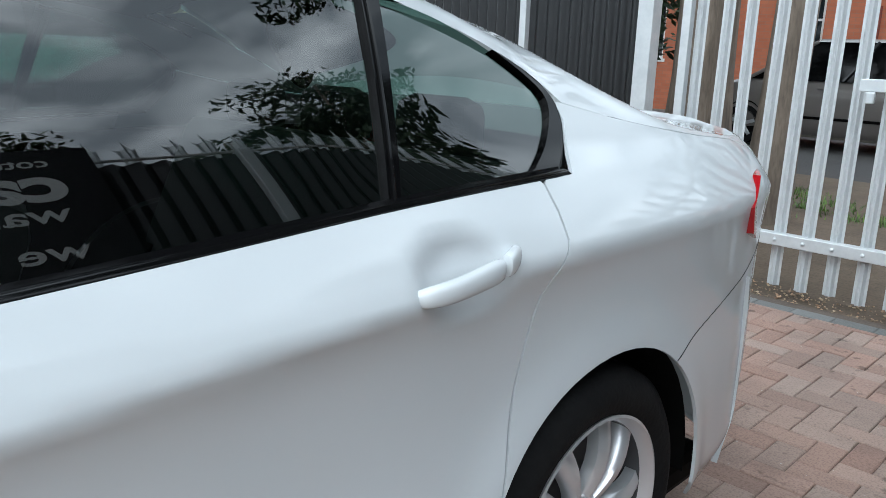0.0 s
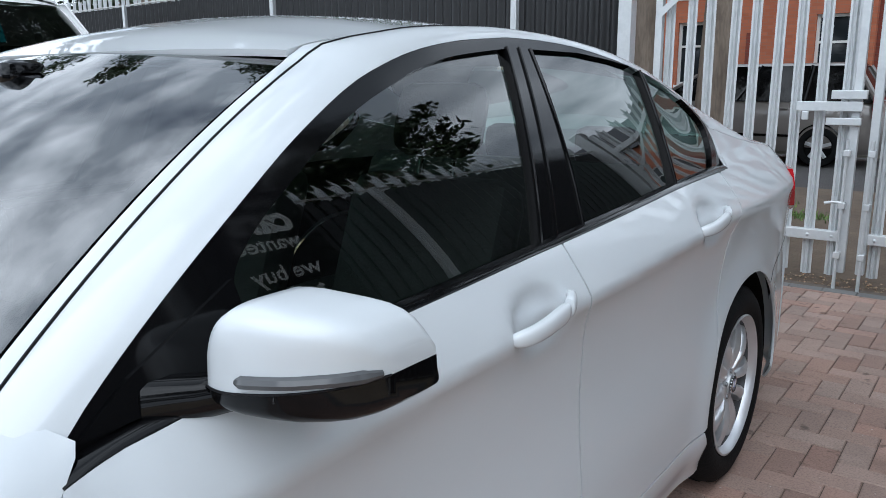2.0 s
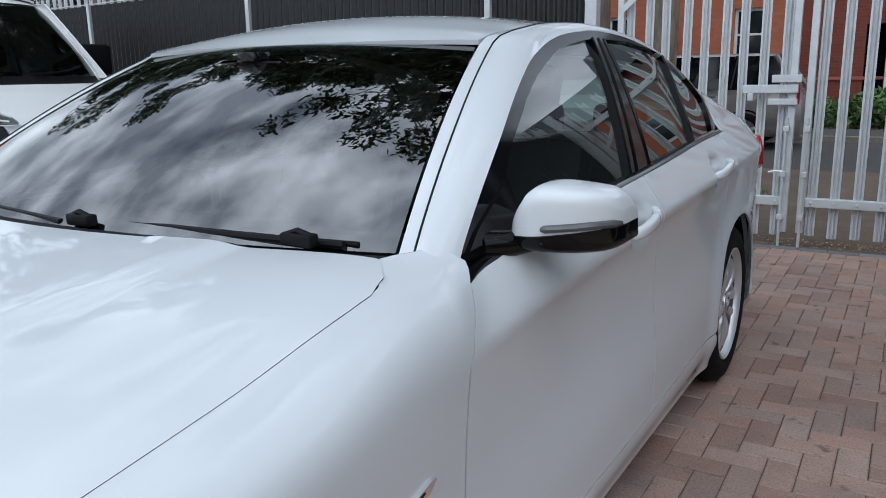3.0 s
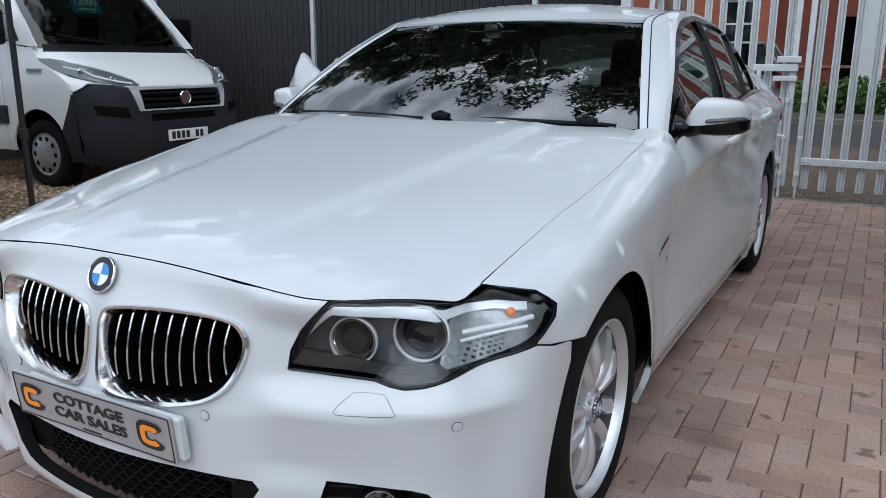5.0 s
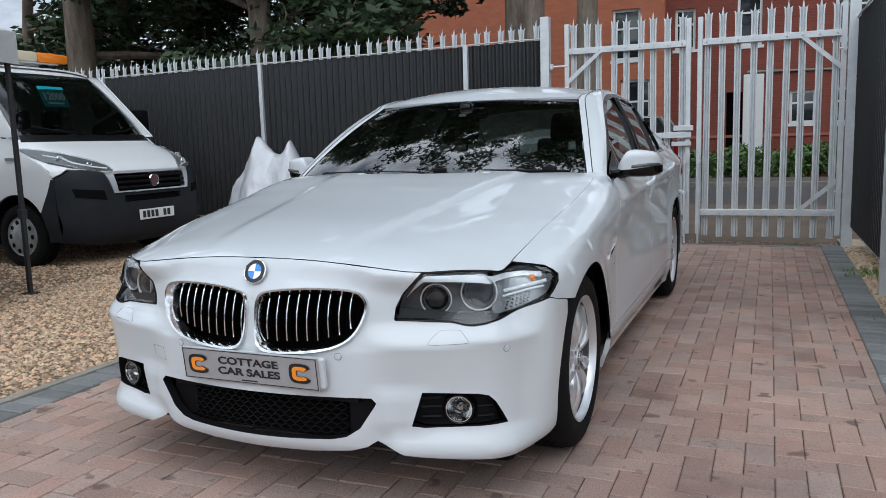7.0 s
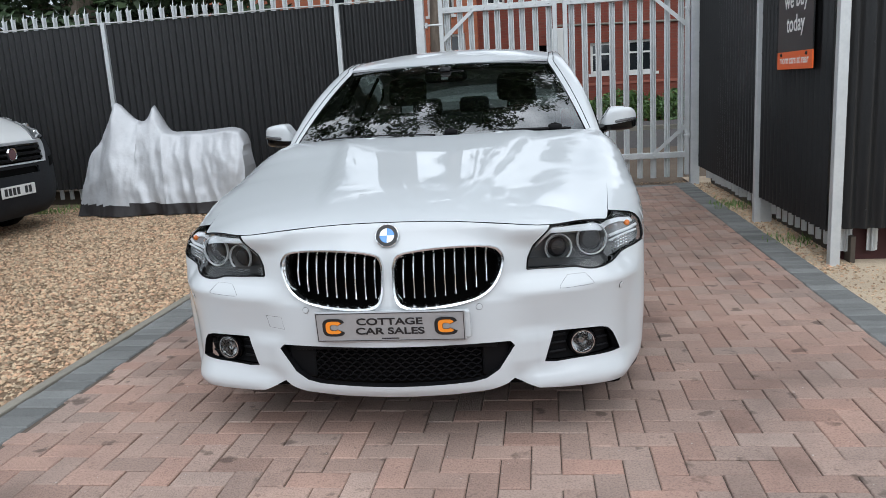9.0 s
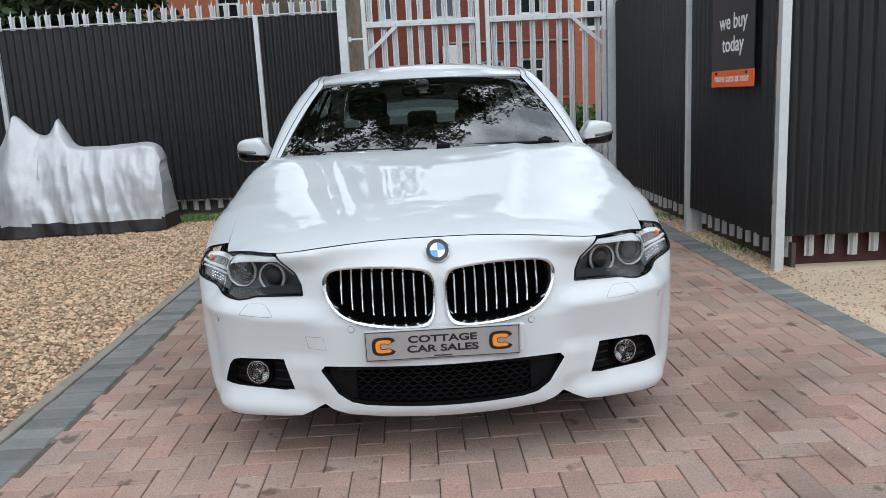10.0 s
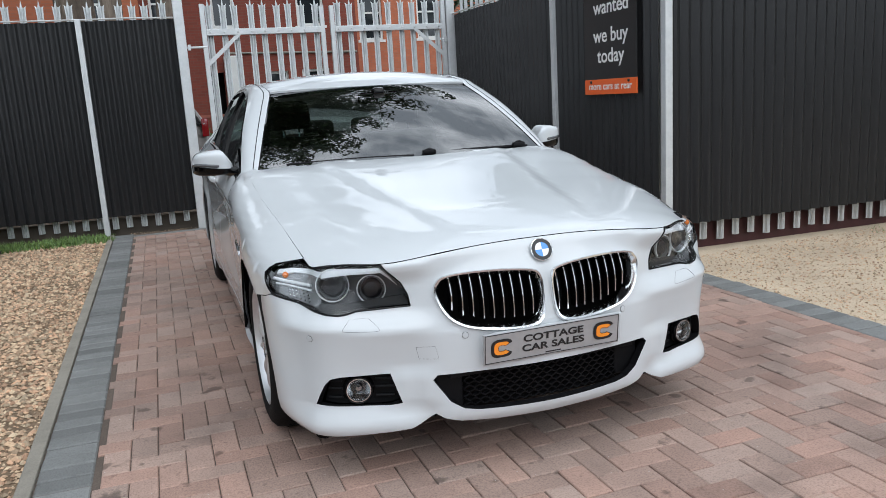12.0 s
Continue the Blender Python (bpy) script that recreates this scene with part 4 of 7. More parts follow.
panel("roof", [(1.0, y) for y in ys] + [(-1.0, y) for y in reversed(ys)], lambda u, y: roof(u, y + 0.06 * u * u * (1 - step01(1.32, 1.7, y))), M_PAINT, car, step=0.05, flange=0.012)
panel("windscreen", [(-1, 0.0), (1, 0.0), (1, 1), (-1, 1)], screen, M_SCREEN, car, step=0.025, flange=0, label="dark windscreen mirroring the sky").visible_shadow = False
out = [(-1, -0.01), (1, -0.01), (1, 1), (-1, 1)]
panel("screen_band", out, screen, M_BLACK, car, [[(-0.955, 0.055), (0.955, 0.055), (0.965, 0.955), (0.6, 0.95), (-0.6, 0.95), (-0.965, 0.955)]], step=0.05, flange=0, lift=-0.004)
panel("rear_window", [(-1, 0), (1, 0), (1, 1), (-1, 1)], rear_screen, M_TINT, car, step=0.08, flange=0).visible_shadow = False
lid = [(0.665, 3.42), (0.688, 3.50), (0.720, 3.59), (0.750, 3.68), (0.740, 3.76), (0.708, 3.83), (0.658, 3.89), (0.52, 3.95), (0.27, 3.985)]
out = lid + [(0.0, 3.995)] + [(-x, y) for x, y in reversed(lid)]
panel("boot_lid", out, boot, M_PAINT, car, step=0.03, flange=0.07)


# rear apron, closed behind
def tail(a, z):
    """Round the tail: a from the middle, metres along the plan."""
    t = min(1.0, abs(a) / 1.05)
    x = 0.905 * math.sin(t * math.pi / 2) ** 0.75
    y = 3.45 + 0.62 * max(0.0, math.cos(t * math.pi / 2)) ** 0.8
    k = -0.05 * step01(0.62, 0.95, z) - 0.05 * step01(0.35, 0.18, z)
    if abs(a) > 1.05:
        y -= abs(a) - 1.05
    return math.copysign(x, a) * (1 + 0.2 * k), y + k * step01(1.15, 0.8, abs(a)), z


panel("rear_bumper", [(a, 0.20) for a in levels(-0.80, 0.80, 30)] + [(0.80, 0.72), (0.5, 0.66), (-0.5, 0.66), (-0.80, 0.72)], tail, M_PAINT, car, step=0.05, lift=-0.004)
panel("tail_panel", [(-0.5, 0.665), (0.5, 0.665), (0.56, 1.05), (-0.56, 1.05)], tail, M_PAINT, car, step=0.06)
for sgn in (1, -1):
    panel("tail_lamp", [(0.50, 0.79), (0.80, 0.825), (0.90, 0.855), (0.91, 0.92), (0.80, 0.985), (0.56, 0.995)], tail, M_RED, car, sgn=sgn, step=0.05, lift=0.012, label="red tail lamp")


# ---- the white saloon: front, wheels and fittings ----
def nx(x, z):
    """The way round the nose at which its skin is x wide at the height z."""
    lo, hi = 0.0, float(TAB_A[-1])
    for _ in range(26):
        m = 0.5 * (lo + hi)
        lo, hi = (m, hi) if nose(m, z)[0] < abs(x) else (lo, m)
    return math.copysign(lo, x), z


def ny(y, z):
    lo, hi = 0.0, float(TAB_A[-1])
    for _ in range(26):
        m = 0.5 * (lo + hi)
        lo, hi = (m, hi) if nose(m, z)[1] < y else (lo, m)
    return lo, z


def flip(pts):
    return [(-a, z) for a, z in reversed(pts)]


LAMP_LOW = [nx(0.470, 0.614), nx(0.56, 0.612), nx(0.64, 0.609), nx(0.672, 0.601), nx(0.70, 0.598), nx(0.735, 0.602), nx(0.77, 0.612), nx(0.80, 0.628), ny(-0.430, 0.652), ny(-0.385, 0.669), ny(-0.345, 0.688)]
LID = [(x, bonnet(x, EDGE_Y(x))[2] - 0.003) for x in levels(0.758, 0.560, 6)]
LAMP_TOP = [ny(-0.311, 0.712), ny(-0.317, 0.729), ny(-0.335, 0.741), ny(-0.362, 0.7515), ny(-0.405, 0.763)] + [nx(*p) for p in LID] + [nx(0.522, 0.722), nx(0.494, 0.694), nx(0.474, 0.652)]
LAMP = LAMP_LOW + LAMP_TOP

half_top = [nx(x, bonnet(x, EDGE_Y(x))[2] - 0.003) for x in levels(0.0, 0.552, 14)]
half_top += [(a - 0.004, z) for a, z in (nx(0.522, 0.722), nx(0.494, 0.694), nx(0.474, 0.652), nx(0.470, 0.614))] + [(a, z - 0.004) for a, z in LAMP_LOW[1:-2]]
half_top += [ny(-0.405, 0.653), ny(-0.35, 0.637), ny(-0.27, 0.623)]
half_side = [ny(y, z) for y, z in reversed(arch(WHEEL_F, RF, -14, 52))]
half_low = [ny(-0.36, 0.190), ny(-0.44, 0.182), nx(0.84, 0.177), nx(0.77, 0.177), nx(0.66, 0.181), nx(0.56, 0.186), nx(0.50, 0.193), nx(0.455, 0.212), nx(0.415, 0.235), nx(0.385, 0.216), nx(0.33, 0.199), nx(0.2, 0.187), nx(0.0, 0.183)]
half = half_top + half_side + half_low
KIDNEY = rounded([(0.020, 0.62), (0.024, 0.668), (0.055, 0.694), (0.19, 0.706), (0.335, 0.703), (0.378, 0.682), (0.384, 0.64), (0.352, 0.570), (0.285, 0.530), (0.17, 0.514), (0.062, 0.515), (0.026, 0.545)], 4, True)
INTAKE = [(x, 0.374) for x in levels(-0.405, 0.405, 20)] + [(0.420, 0.358), (0.405, 0.335), (0.365, 0.275), (0.32, 0.246), (0.27, 0.236)] + [(x, 0.228 + 0.008 * (x / 0.27) ** 2) for x in levels(0.25, -0.25, 10)] + [(-0.27, 0.236), (-0.32, 0.246), (-0.365, 0.275), (-0.405, 0.335), (-0.420, 0.358)]
FOG = [(0.553, 0.390), (0.64, 0.388), (0.715, 0.386), (0.745, 0.378), (0.762, 0.357), (0.777, 0.322), (0.790, 0.284), (0.67, 0.281), (0.56, 0.277), (0.520, 0.283), (0.532, 0.320)]
kid = [nx(*p) for p in KIDNEY]
kid_l = [nx(-x, z) for x, z in KIDNEY]
fog = [nx(*p) for p in FOG]
fog_l = [nx(-x, z) for x, z in FOG]
panel("front_bumper", half + flip(half), nose, M_PAINT, car, [kid, kid_l, [nx(*p) for p in INTAKE], fog, fog_l], step=0.017, flange=0.03, wall=M_PLASTIC)


def on_nose(x, z, out=0.0):
    a, z = nx(x, z)
    p = Vector(nose(a, z))
    q, r = Vector(nose(a + 0.003, z)) - Vector(nose(a - 0.003, z)), Vector(nose(a, z + 0.003)) - Vector(nose(a, z - 0.003))
    n = q.cross(r).normalized()
    return p + n * (out if n.y < 0 else -out), (n if n.y < 0 else -n)


# dark core behind the openings
part("front_core", box((-0.46, -0.57, 0.20), (0.46, -0.40, 0.70), 0.05), M_DARK, car)
part("underbody", box((-0.80, -0.55, 0.14), (0.80, 3.7, 0.24), 0.03), M_DARK, car)

for sgn in (1, -1):
    ring = [on_nose(sgn * x, z, 0.002)[0] for x, z in KIDNEY]
    cx, cz = sum(p[0] for p in KIDNEY) / len(KIDNEY), sum(p[1] for p in KIDNEY) / len(KIDNEY)
    bm = bmesh.new()
    loops = []
    prof = [(1.03, -0.004), (1.038, 0.006), (1.018, 0.013), (0.985, 0.011), (0.955, -0.004), (0.935, -0.03)]
    for x, z in KIDNEY:
        row = []
        for k, o in prof:
            wide = 1.0 + 0.5 * step01(cz, cz - 0.09, z) if k < 1 else 1.0
            kx, kz = cx + (x - cx) * (1 - (1 - k) * wide), cz + (z - cz) * (1 - (1 - k) * wide * 1.5)
            row.append(bm.verts.new(on_nose(sgn * kx, kz, o)[0]))
        loops.append(row)
    for a, b in zip(loops, loops[1:] + loops[:1]):
        for i in range(len(prof) - 1):
            bm.faces.new((a[i], a[i + 1], b[i + 1], b[i]))
    grille = part("kidney_grille", bm, M_GRILLE, car, "chrome-framed kidney grille", True)
    for i in range(9):
        x = 0.050 + 0.0352 * i
        inx = [z for (a, z), (b, w) in zip(KIDNEY, KIDNEY[1:] + KIDNEY[:1]) if (a - x) * (b - x) <= 0]
        if len(inx) < 2:
            continue
        z0, z1 = min(inx) + 0.028, max(inx) - 0.017
        bm, bm2 = bmesh.new(), bmesh.new()
        rows, rows2 = [], []
        for z in levels(z0, z1, 8):
            p = on_nose(sgn * x, z, 0.0)[0]
            p.y += 0.022 - 0.012 * math.sin(math.pi * (z - z0) / (z1 - z0))
            rows.append([bm.verts.new((p.x + dx, p.y + dy, z)) for dx, dy in ((-0.004, 0.0), (0.004, 0.0), (0.004, 0.035), (-0.004, 0.035))])
            rows2.append([bm2.verts.new((p.x + dx, p.y + dy, z)) for dx, dy in ((-0.0022, -0.001), (0.0, -0.003), (0.0022, -0.001), (0.0022, 0.003), (-0.0022, 0.003))])
        for m, rr in ((bm, rows), (bm2, rows2)):
            k = len(rr[0])
            for a, b in zip(rr, rr[1:]):
                for j in range(k):
                    m.faces.new((a[j], a[(j + 1) % k], b[(j + 1) % k], b[j]))
        part("slat", bm, M_BLACK, grille)
        part("slat_edge", bm2, M_GRILLE, grille, "chrome slat edge")
    # fog lamp in its black surround
    out = [(a * 1.0, z) for a, z in (fog)]
    recess = panel("fog_surround", out, nose, M_PLASTIC, car, sgn=sgn, step=0.03, flange=0, lift=-0.045, label="black grained fog lamp surround")
    for z in (0.302, 0.334, 0.362):
        for xa, xb in ((0.55, 0.605), (0.715, 0.765)):
            pts = [on_nose(sgn * x, z, -0.032)[0] for x in levels(xa, xb, 5)]
            part("fin", add_tube(bmesh.new(), pts, 0.0045, 6), M_PLASTIC, recess)
    c, n = on_nose(sgn * 0.660, 0.333, -0.030)
    n = Vector((sgn * 0.22, -0.97, 0.0)).normalized()
    turn = n.to_track_quat("Z", "Y").to_matrix().to_4x4()
    for nm, prof, mat, lb in (("fog_ring", [(0.018, 0.0420), (0.024, 0.0415), (0.024, 0.0395), (0.018, 0.039)], M_CHROME, "thin chrome ring"), ("fog_bezel", [(0.0, 0.054), (0.014, 0.052), (0.022, 0.047), (0.018, 0.0415), (0.0, 0.040)], M_BLACK, ""), ("fog_reflector", [(0.016, 0.041), (0.004, 0.031), (-0.014, 0.015), (-0.016, 0.012), (0.0, 0.010), (0.002, 0.001)], M_FOG_BOWL, "bright fog lamp reflector"), ("fog_lens", [(0.016, 0.041), (0.020, 0.032), (0.023, 0.018), (0.024, 0.001)], M_LENS, "clear lens")):
        bm = add_lathe(bmesh.new(), prof, "z", sides=32)
        bm.transform(Matrix.Translation(c) @ turn)
        part(nm, bm, mat, recess, lb, True)
    # head lamp
    inner = [(a, z) for a, z in LAMP]
    lamp = panel("headlamp", inner, nose, M_LENS, car, sgn=sgn, step=0.03, flange=0.006, lift=0.0, label="clear lens headlamp with two light rings", wall=M_BLACK)
    lamp.visible_shadow = False
    panel("lamp_tray", inner, nose, M_LAMP_DARK, lamp, sgn=sgn, step=0.03, flange=0, lift=-0.075)
    edge = [Vector(nose(a, z)) + Vector((0, -0.001, 0)) for a, z in divided(inner, 0.02)]
    part("lens_rim", add_tube(bmesh.new(), [(sgn * p.x, p.y, p.z) for p in edge + edge[:1]], 0.0024, 6, False), M_BLACK, lamp, "", True)
    for cx0, cz0, r in ((0.588, 0.674, 0.050), (0.712, 0.690, 0.058)):
        c, n = on_nose(sgn * cx0, cz0, -0.030)
        n = Vector((sgn * 0.30, -0.95, 0.05)).normalized()
        m = Matrix.Translation(c) @ n.to_track_quat("Z", "Y").to_matrix().to_4x4()
        for nm, prof, mat, lb in (("light_ring", [(0.0, r), (0.008, r - 0.001), (0.009, r - 0.003), (0.006, r - 0.0045), (0.0, r - 0.005)], M_LAMP_WHITE, "white light ring"),
                                  ("inner_ring", [(0.002, r - 0.0075), (0.005, r - 0.0085), (0.002, r - 0.0105)], M_CHROME, ""),
                                  ("reflector_bowl", [(0.002, r - 0.007), (-0.010, r - 0.012), (-0.022, r - 0.016)], M_LAMP_GREY, ""),
                                  ("projector_lens", [(-0.022, r - 0.014), (-0.012, r - 0.017), (-0.002, r - 0.026), (0.001, 0.001)], M_PROJ, "dark projector lens")):
            bm = add_lathe(bmesh.new(), prof, "z", sides=36)
            bm.transform(m)
            part(nm, bm, mat, lamp, lb, True)
    def inside_lens(at, z, deep):
        a, z = nx(at, z) if at > 0 else ny(at, z)
        p = Vector(nose(a, z))
        n = (Vector(nose(a + 0.004, z)) - Vector(nose(a - 0.004, z))).cross(Vector(nose(a, z + 0.004)) - Vector(nose(a, z - 0.004))).normalized()
        p -= n * (deep if n.y < 0 else -deep)
        return Vector((sgn * p.x, p.y, p.z))

    low = [(a, z + 0.006) for a, z in LAMP_LOW[:7]]
    panel("lamp_apron", low + [nx(0.775, 0.640), nx(0.66, 0.636), nx(0.56, 0.643), nx(0.486, 0.650)], nose, M_LAMP_APRON, lamp, sgn=sgn, step=0.03, flange=0.02, lift=-0.022, label="dark grey lamp apron")
    brow = [nx(x, bonnet(x, EDGE_Y(x))[2] - 0.010) for x in levels(0.565, 0.745, 6)] + [ny(-0.42, 0.750), ny(-0.37, 0.742)]
    under = [ny(-0.39, 0.728), ny(-0.44, 0.734)] + [nx(x - 0.006, bonnet(x, EDGE_Y(x))[2] - 0.036) for x in levels(0.745, 0.565, 6)] + [nx(0.502, 0.682)]
    panel("brow_light", brow + under, nose, M_LAMP_WHITE, lamp, sgn=sgn, step=0.03, flange=0.012, lift=-0.012, label="white brow light bar")
    outer_zone = [nx(0.758, 0.716), ny(-0.42, 0.745), ny(-0.352, 0.738), ny(-0.324, 0.716), ny(-0.348, 0.693), ny(-0.39, 0.672), nx(0.80, 0.634), nx(0.765, 0.628), nx(0.752, 0.640)]
    panel("lamp_reflector", outer_zone, nose, M_LAMP_CLEAR, lamp, sgn=sgn, step=0.03, flange=0, lift=-0.018, label="ribbed bright reflector")
    for pts, rad in (((0.772, 0.688), (0.80, 0.694), (-0.44, 0.703), (-0.385, 0.711)), 0.006), (((0.772, 0.673), (0.80, 0.679), (-0.45, 0.688), (-0.41, 0.694)), 0.004):
        part("light_guide", add_tube(bmesh.new(), [inside_lens(x, z, 0.013) for x, z in pts], rad, 8), M_LAMP_WHITE, lamp, "", True)
    for r in range(4):
        for c in range(6):
            p = inside_lens(0.785 + 0.010 * c, 0.640 + 0.0095 * r + 0.003 * c, 0.017)
            part("reflector_facet", box(p - Vector((0.004, 0.004, 0.0036)), p + Vector((0.004, 0.004, 0.0036)), 0.002), M_CHROME, lamp)
    for c in range(7):
        pts = [inside_lens(-0.372 + 0.0075 * c, z, 0.012) for z in (0.700 + 0.002 * c, 0.715 + 0.001 * c, 0.727)]
        part("lens_rib", add_tube(bmesh.new(), pts, 0.0016, 5), M_LAMP_GREY, lamp)
    p = inside_lens(-0.425, 0.728, 0.018)
    bm = bmesh.new()
    bmesh.ops.create_uvsphere(bm, u_segments=12, v_segments=8, radius=0.011)
    bm.transform(Matrix.Translation(p))
    part("indicator_bulb", bm, M_AMBER, lamp, "amber indicator bulb", True)
    # parking sensors, washer cap and side gill
    for x, z in ((0.305, 0.505), (0.795, 0.524)):
        c, n = on_nose(sgn * x, z, 0.0005)
        m = Matrix.Translation(c) @ n.to_track_quat("Z", "Y").to_matrix().to_4x4()
        bm = add_lathe(bmesh.new(), [(0.0, 0.0116), (0.0010, 0.0112), (0.0006, 0.0105)], "z", sides=20)
        bm.transform(m)
        part("sensor_ring", bm, M_PLASTIC, car)
        bm = add_lathe(bmesh.new(), [(0.001, 0.0105), (0.0022, 0.009), (0.0026, 0.0005)], "z", sides=20)
        bm.transform(m)
        part("parking_sensor", bm, M_PAINT, car, "", True)
    cap = rounded([(0.602, 0.578), (0.614, 0.584), (0.662, 0.585), (0.674, 0.579), (0.696, 0.556), (0.690, 0.549), (0.64, 0.546), (0.588, 0.545), (0.582, 0.553)], 3, True)
    pts = [on_nose(sgn * x, z, 0.0)[0] for x, z in cap]
    part("washer_cap_seam", add_tube(bmesh.new(), pts + pts[:1], 0.0005, 5, False), M_PLASTIC, car)
    gill = [(0.455, 0.648), (0.458, 0.664), (0.50, 0.677), (0.605, 0.693), (0.620, 0.690), (0.600, 0.674)]
    bm = bmesh.new()
    lo = [Vector(side(y, z)) for y, z in gill]
    add_prism(bm, [(sgn * p.x, p.y, p.z) for p in lo], (-sgn * 0.004, 0, 0), (sgn * 0.006, 0, 0))
    part("side_gill", bm, M_CHROME, car, "chrome side gill")
    for y in (0.606, 0.624, 0.646):
        p = Vector(side(y, 0.606))
        p.x *= sgn
        part("model_bar", box(p - Vector((0.002, 0.006, 0.008)), p + Vector((0.002, 0.008, 0.008)), 0.001), M_CHROME, car)
    for k in range(3):
        y0 = 0.490 + 0.034 * k
        pts = [Vector(side(y0 + d, 0.667 + 0.006 * k + d * 0.18)) for d in (0.0, 0.012, 0.024)]
        part("gill_slot", add_tube(bmesh.new(), [(sgn * (p.x + 0.006), p.y, p.z) for p in pts], 0.002, 5), M_BLACK, car)
    # door handles
    for yh, zh in ((1.655, 0.903), (2.585, 0.942)):
        for nm, t0, t1 in (("door_handle", -1.0, 0.50), ("handle_cap", 0.508, 1.0)):
            bm = bmesh.new()
            rows = []
            for i in range(15):
                t = t0 + (t1 - t0) * i / 14
                y, z = yh + 0.112 * t, zh + 0.016 * t + 0.004
                x = side(yh + 0.30 * (1 if yh < 2 else -1), CREASE(yh))[0] + 0.016 - 0.030 * abs(t) ** 3.2
                e = (t - t0) / (t1 - t0) * 2 - 1
                hh = 0.0175 * (1 - abs(e) ** 8) ** 0.5 * (0.80 + 0.20 * min(1, (t + 1) / 1.4)) * (1 - abs(t) ** 9) ** 0.3 + 0.0012
                dd = 0.011 * (1 - abs(e) ** 10) ** 0.5 + 0.001
                rows.append([bm.verts.new((sgn * (x + dd * math.copysign(abs(math.cos(a)) ** 0.7, math.cos(a))), y, z + hh * math.copysign(abs(math.sin(a)) ** 0.8, math.sin(a)))) for a in (2 * math.pi * k / 14 for k in range(14))])
            for a, b in zip(rows, rows[1:]):
                for k in range(14):
                    bm.faces.new((a[k], a[(k + 1) % 14], b[(k + 1) % 14], b[k]))
            bm.faces.new(rows[0])
            bm.faces.new(rows[-1])
            part(nm, bm, M_PAINT, car, "white door handle" if nm == "door_handle" else "", True)
    # door mirror
    mirror = new("door_mirror")
    mirror.parent = car
    mirror["label"] = "white and gloss black door mirror"
    TOP = spline((0, 1.052), (0.05, 1.072), (0.14, 1.090), (0.3, 1.091), (0.55, 1.087), (0.8, 1.079), (0.93, 1.063), (1, 1.038))
    MID = spline((0, 0.994), (0.3, 0.997), (0.6, 1.004), (0.85, 1.010), (1, 1.014))
    LOW = spline((0, 0.966), (0.5, 0.960), (0.8, 0.962), (0.93, 0.968), (1, 0.978))
    DEEP = spline((0, 0.060), (0.08, 0.082), (0.3, 0.096), (0.6, 0.098), (0.85, 0.084), (0.96, 0.060), (1, 0.036))

    def shell(s, a, k=0.0):
        """The mirror's housing: across (0 at the car, 1 outside) and round."""
        f = lambda t, e: math.copysign(abs(t) ** e, t)
        c, m = math.cos(a), math.sin(a)
        x = 0.850 + 0.192 * s + 0.030 * max(0.0, m) * (1 - s)
        h = TOP(s) - MID(s) if m > 0 else MID(s) - LOW(s)
        y = -(DEEP(s) + k) * f(c, 0.42) if c > 0 else 0.042 * f(-c, 0.3)
        z = MID(s) + (h + k) * f(m, 0.42 if m > 0 else 0.4)
        return Vector((sgn * x, 1.084 + y + 0.34 * (x - 0.958) + 0.9 * (x - 0.958) ** 2 - 0.012 * m, z))

    stations = [0, 0.015, 0.05, 0.1, 0.16, 0.25, 0.35, 0.5, 0.65, 0.78, 0.86, 0.92, 0.96, 0.985, 1]
    for nm, a0, a1, mat in (("mirror_cap", 0.0, math.pi, M_PAINT), ("mirror_base", -math.pi, 0.0, M_BLACK)):
        bm = bmesh.new()
        rows = [[bm.verts.new(shell(s, a0 + (a1 - a0) * (i / 28))) for i in range(29)] for s in stations]
        for a, b in zip(rows, rows[1:]):
            for i in range(28):
                bm.faces.new((a[i], a[i + 1], b[i + 1], b[i]))
        bm.faces.new(rows[0])
        bm.faces.new(rows[-1])
        part(nm, bm, mat, mirror, "", True, 35)
    pts = [shell(0.36 + 0.625 * i / 16, 0.010, 0.001) for i in range(17)]
    part("mirror_indicator", add_tube(bmesh.new(), pts, [0.0035] + [0.0075] * 15 + [0.004], 8), M_SMOKE, mirror, "smoked indicator strip", True)
    pts = [shell(i / 20, 0.0, 0.0012) for i in range(21)]
    part("mirror_seam", add_tube(bmesh.new(), pts, 0.0016, 5), M_PLASTIC, mirror)
    arm = [(0.815, 0.93, 0.978), (0.845, 0.975, 0.977), (0.88, 1.03, 0.978), (0.92, 1.08, 0.982)]
    part("mirror_arm", add_tube(bmesh.new(), [(sgn * x, y, z) for x, y, z in arm], [0.032, 0.027, 0.021, 0.017], 12), M_BLACK, mirror, "", True)
    tri = [(0.842, 0.966), (1.075, 0.982), (1.064, 1.085), (0.91, 1.012)]
    panel("mirror_mount", tri, glasshouse, M_BLACK, mirror, sgn=sgn, step=0.05, lift=0.010)

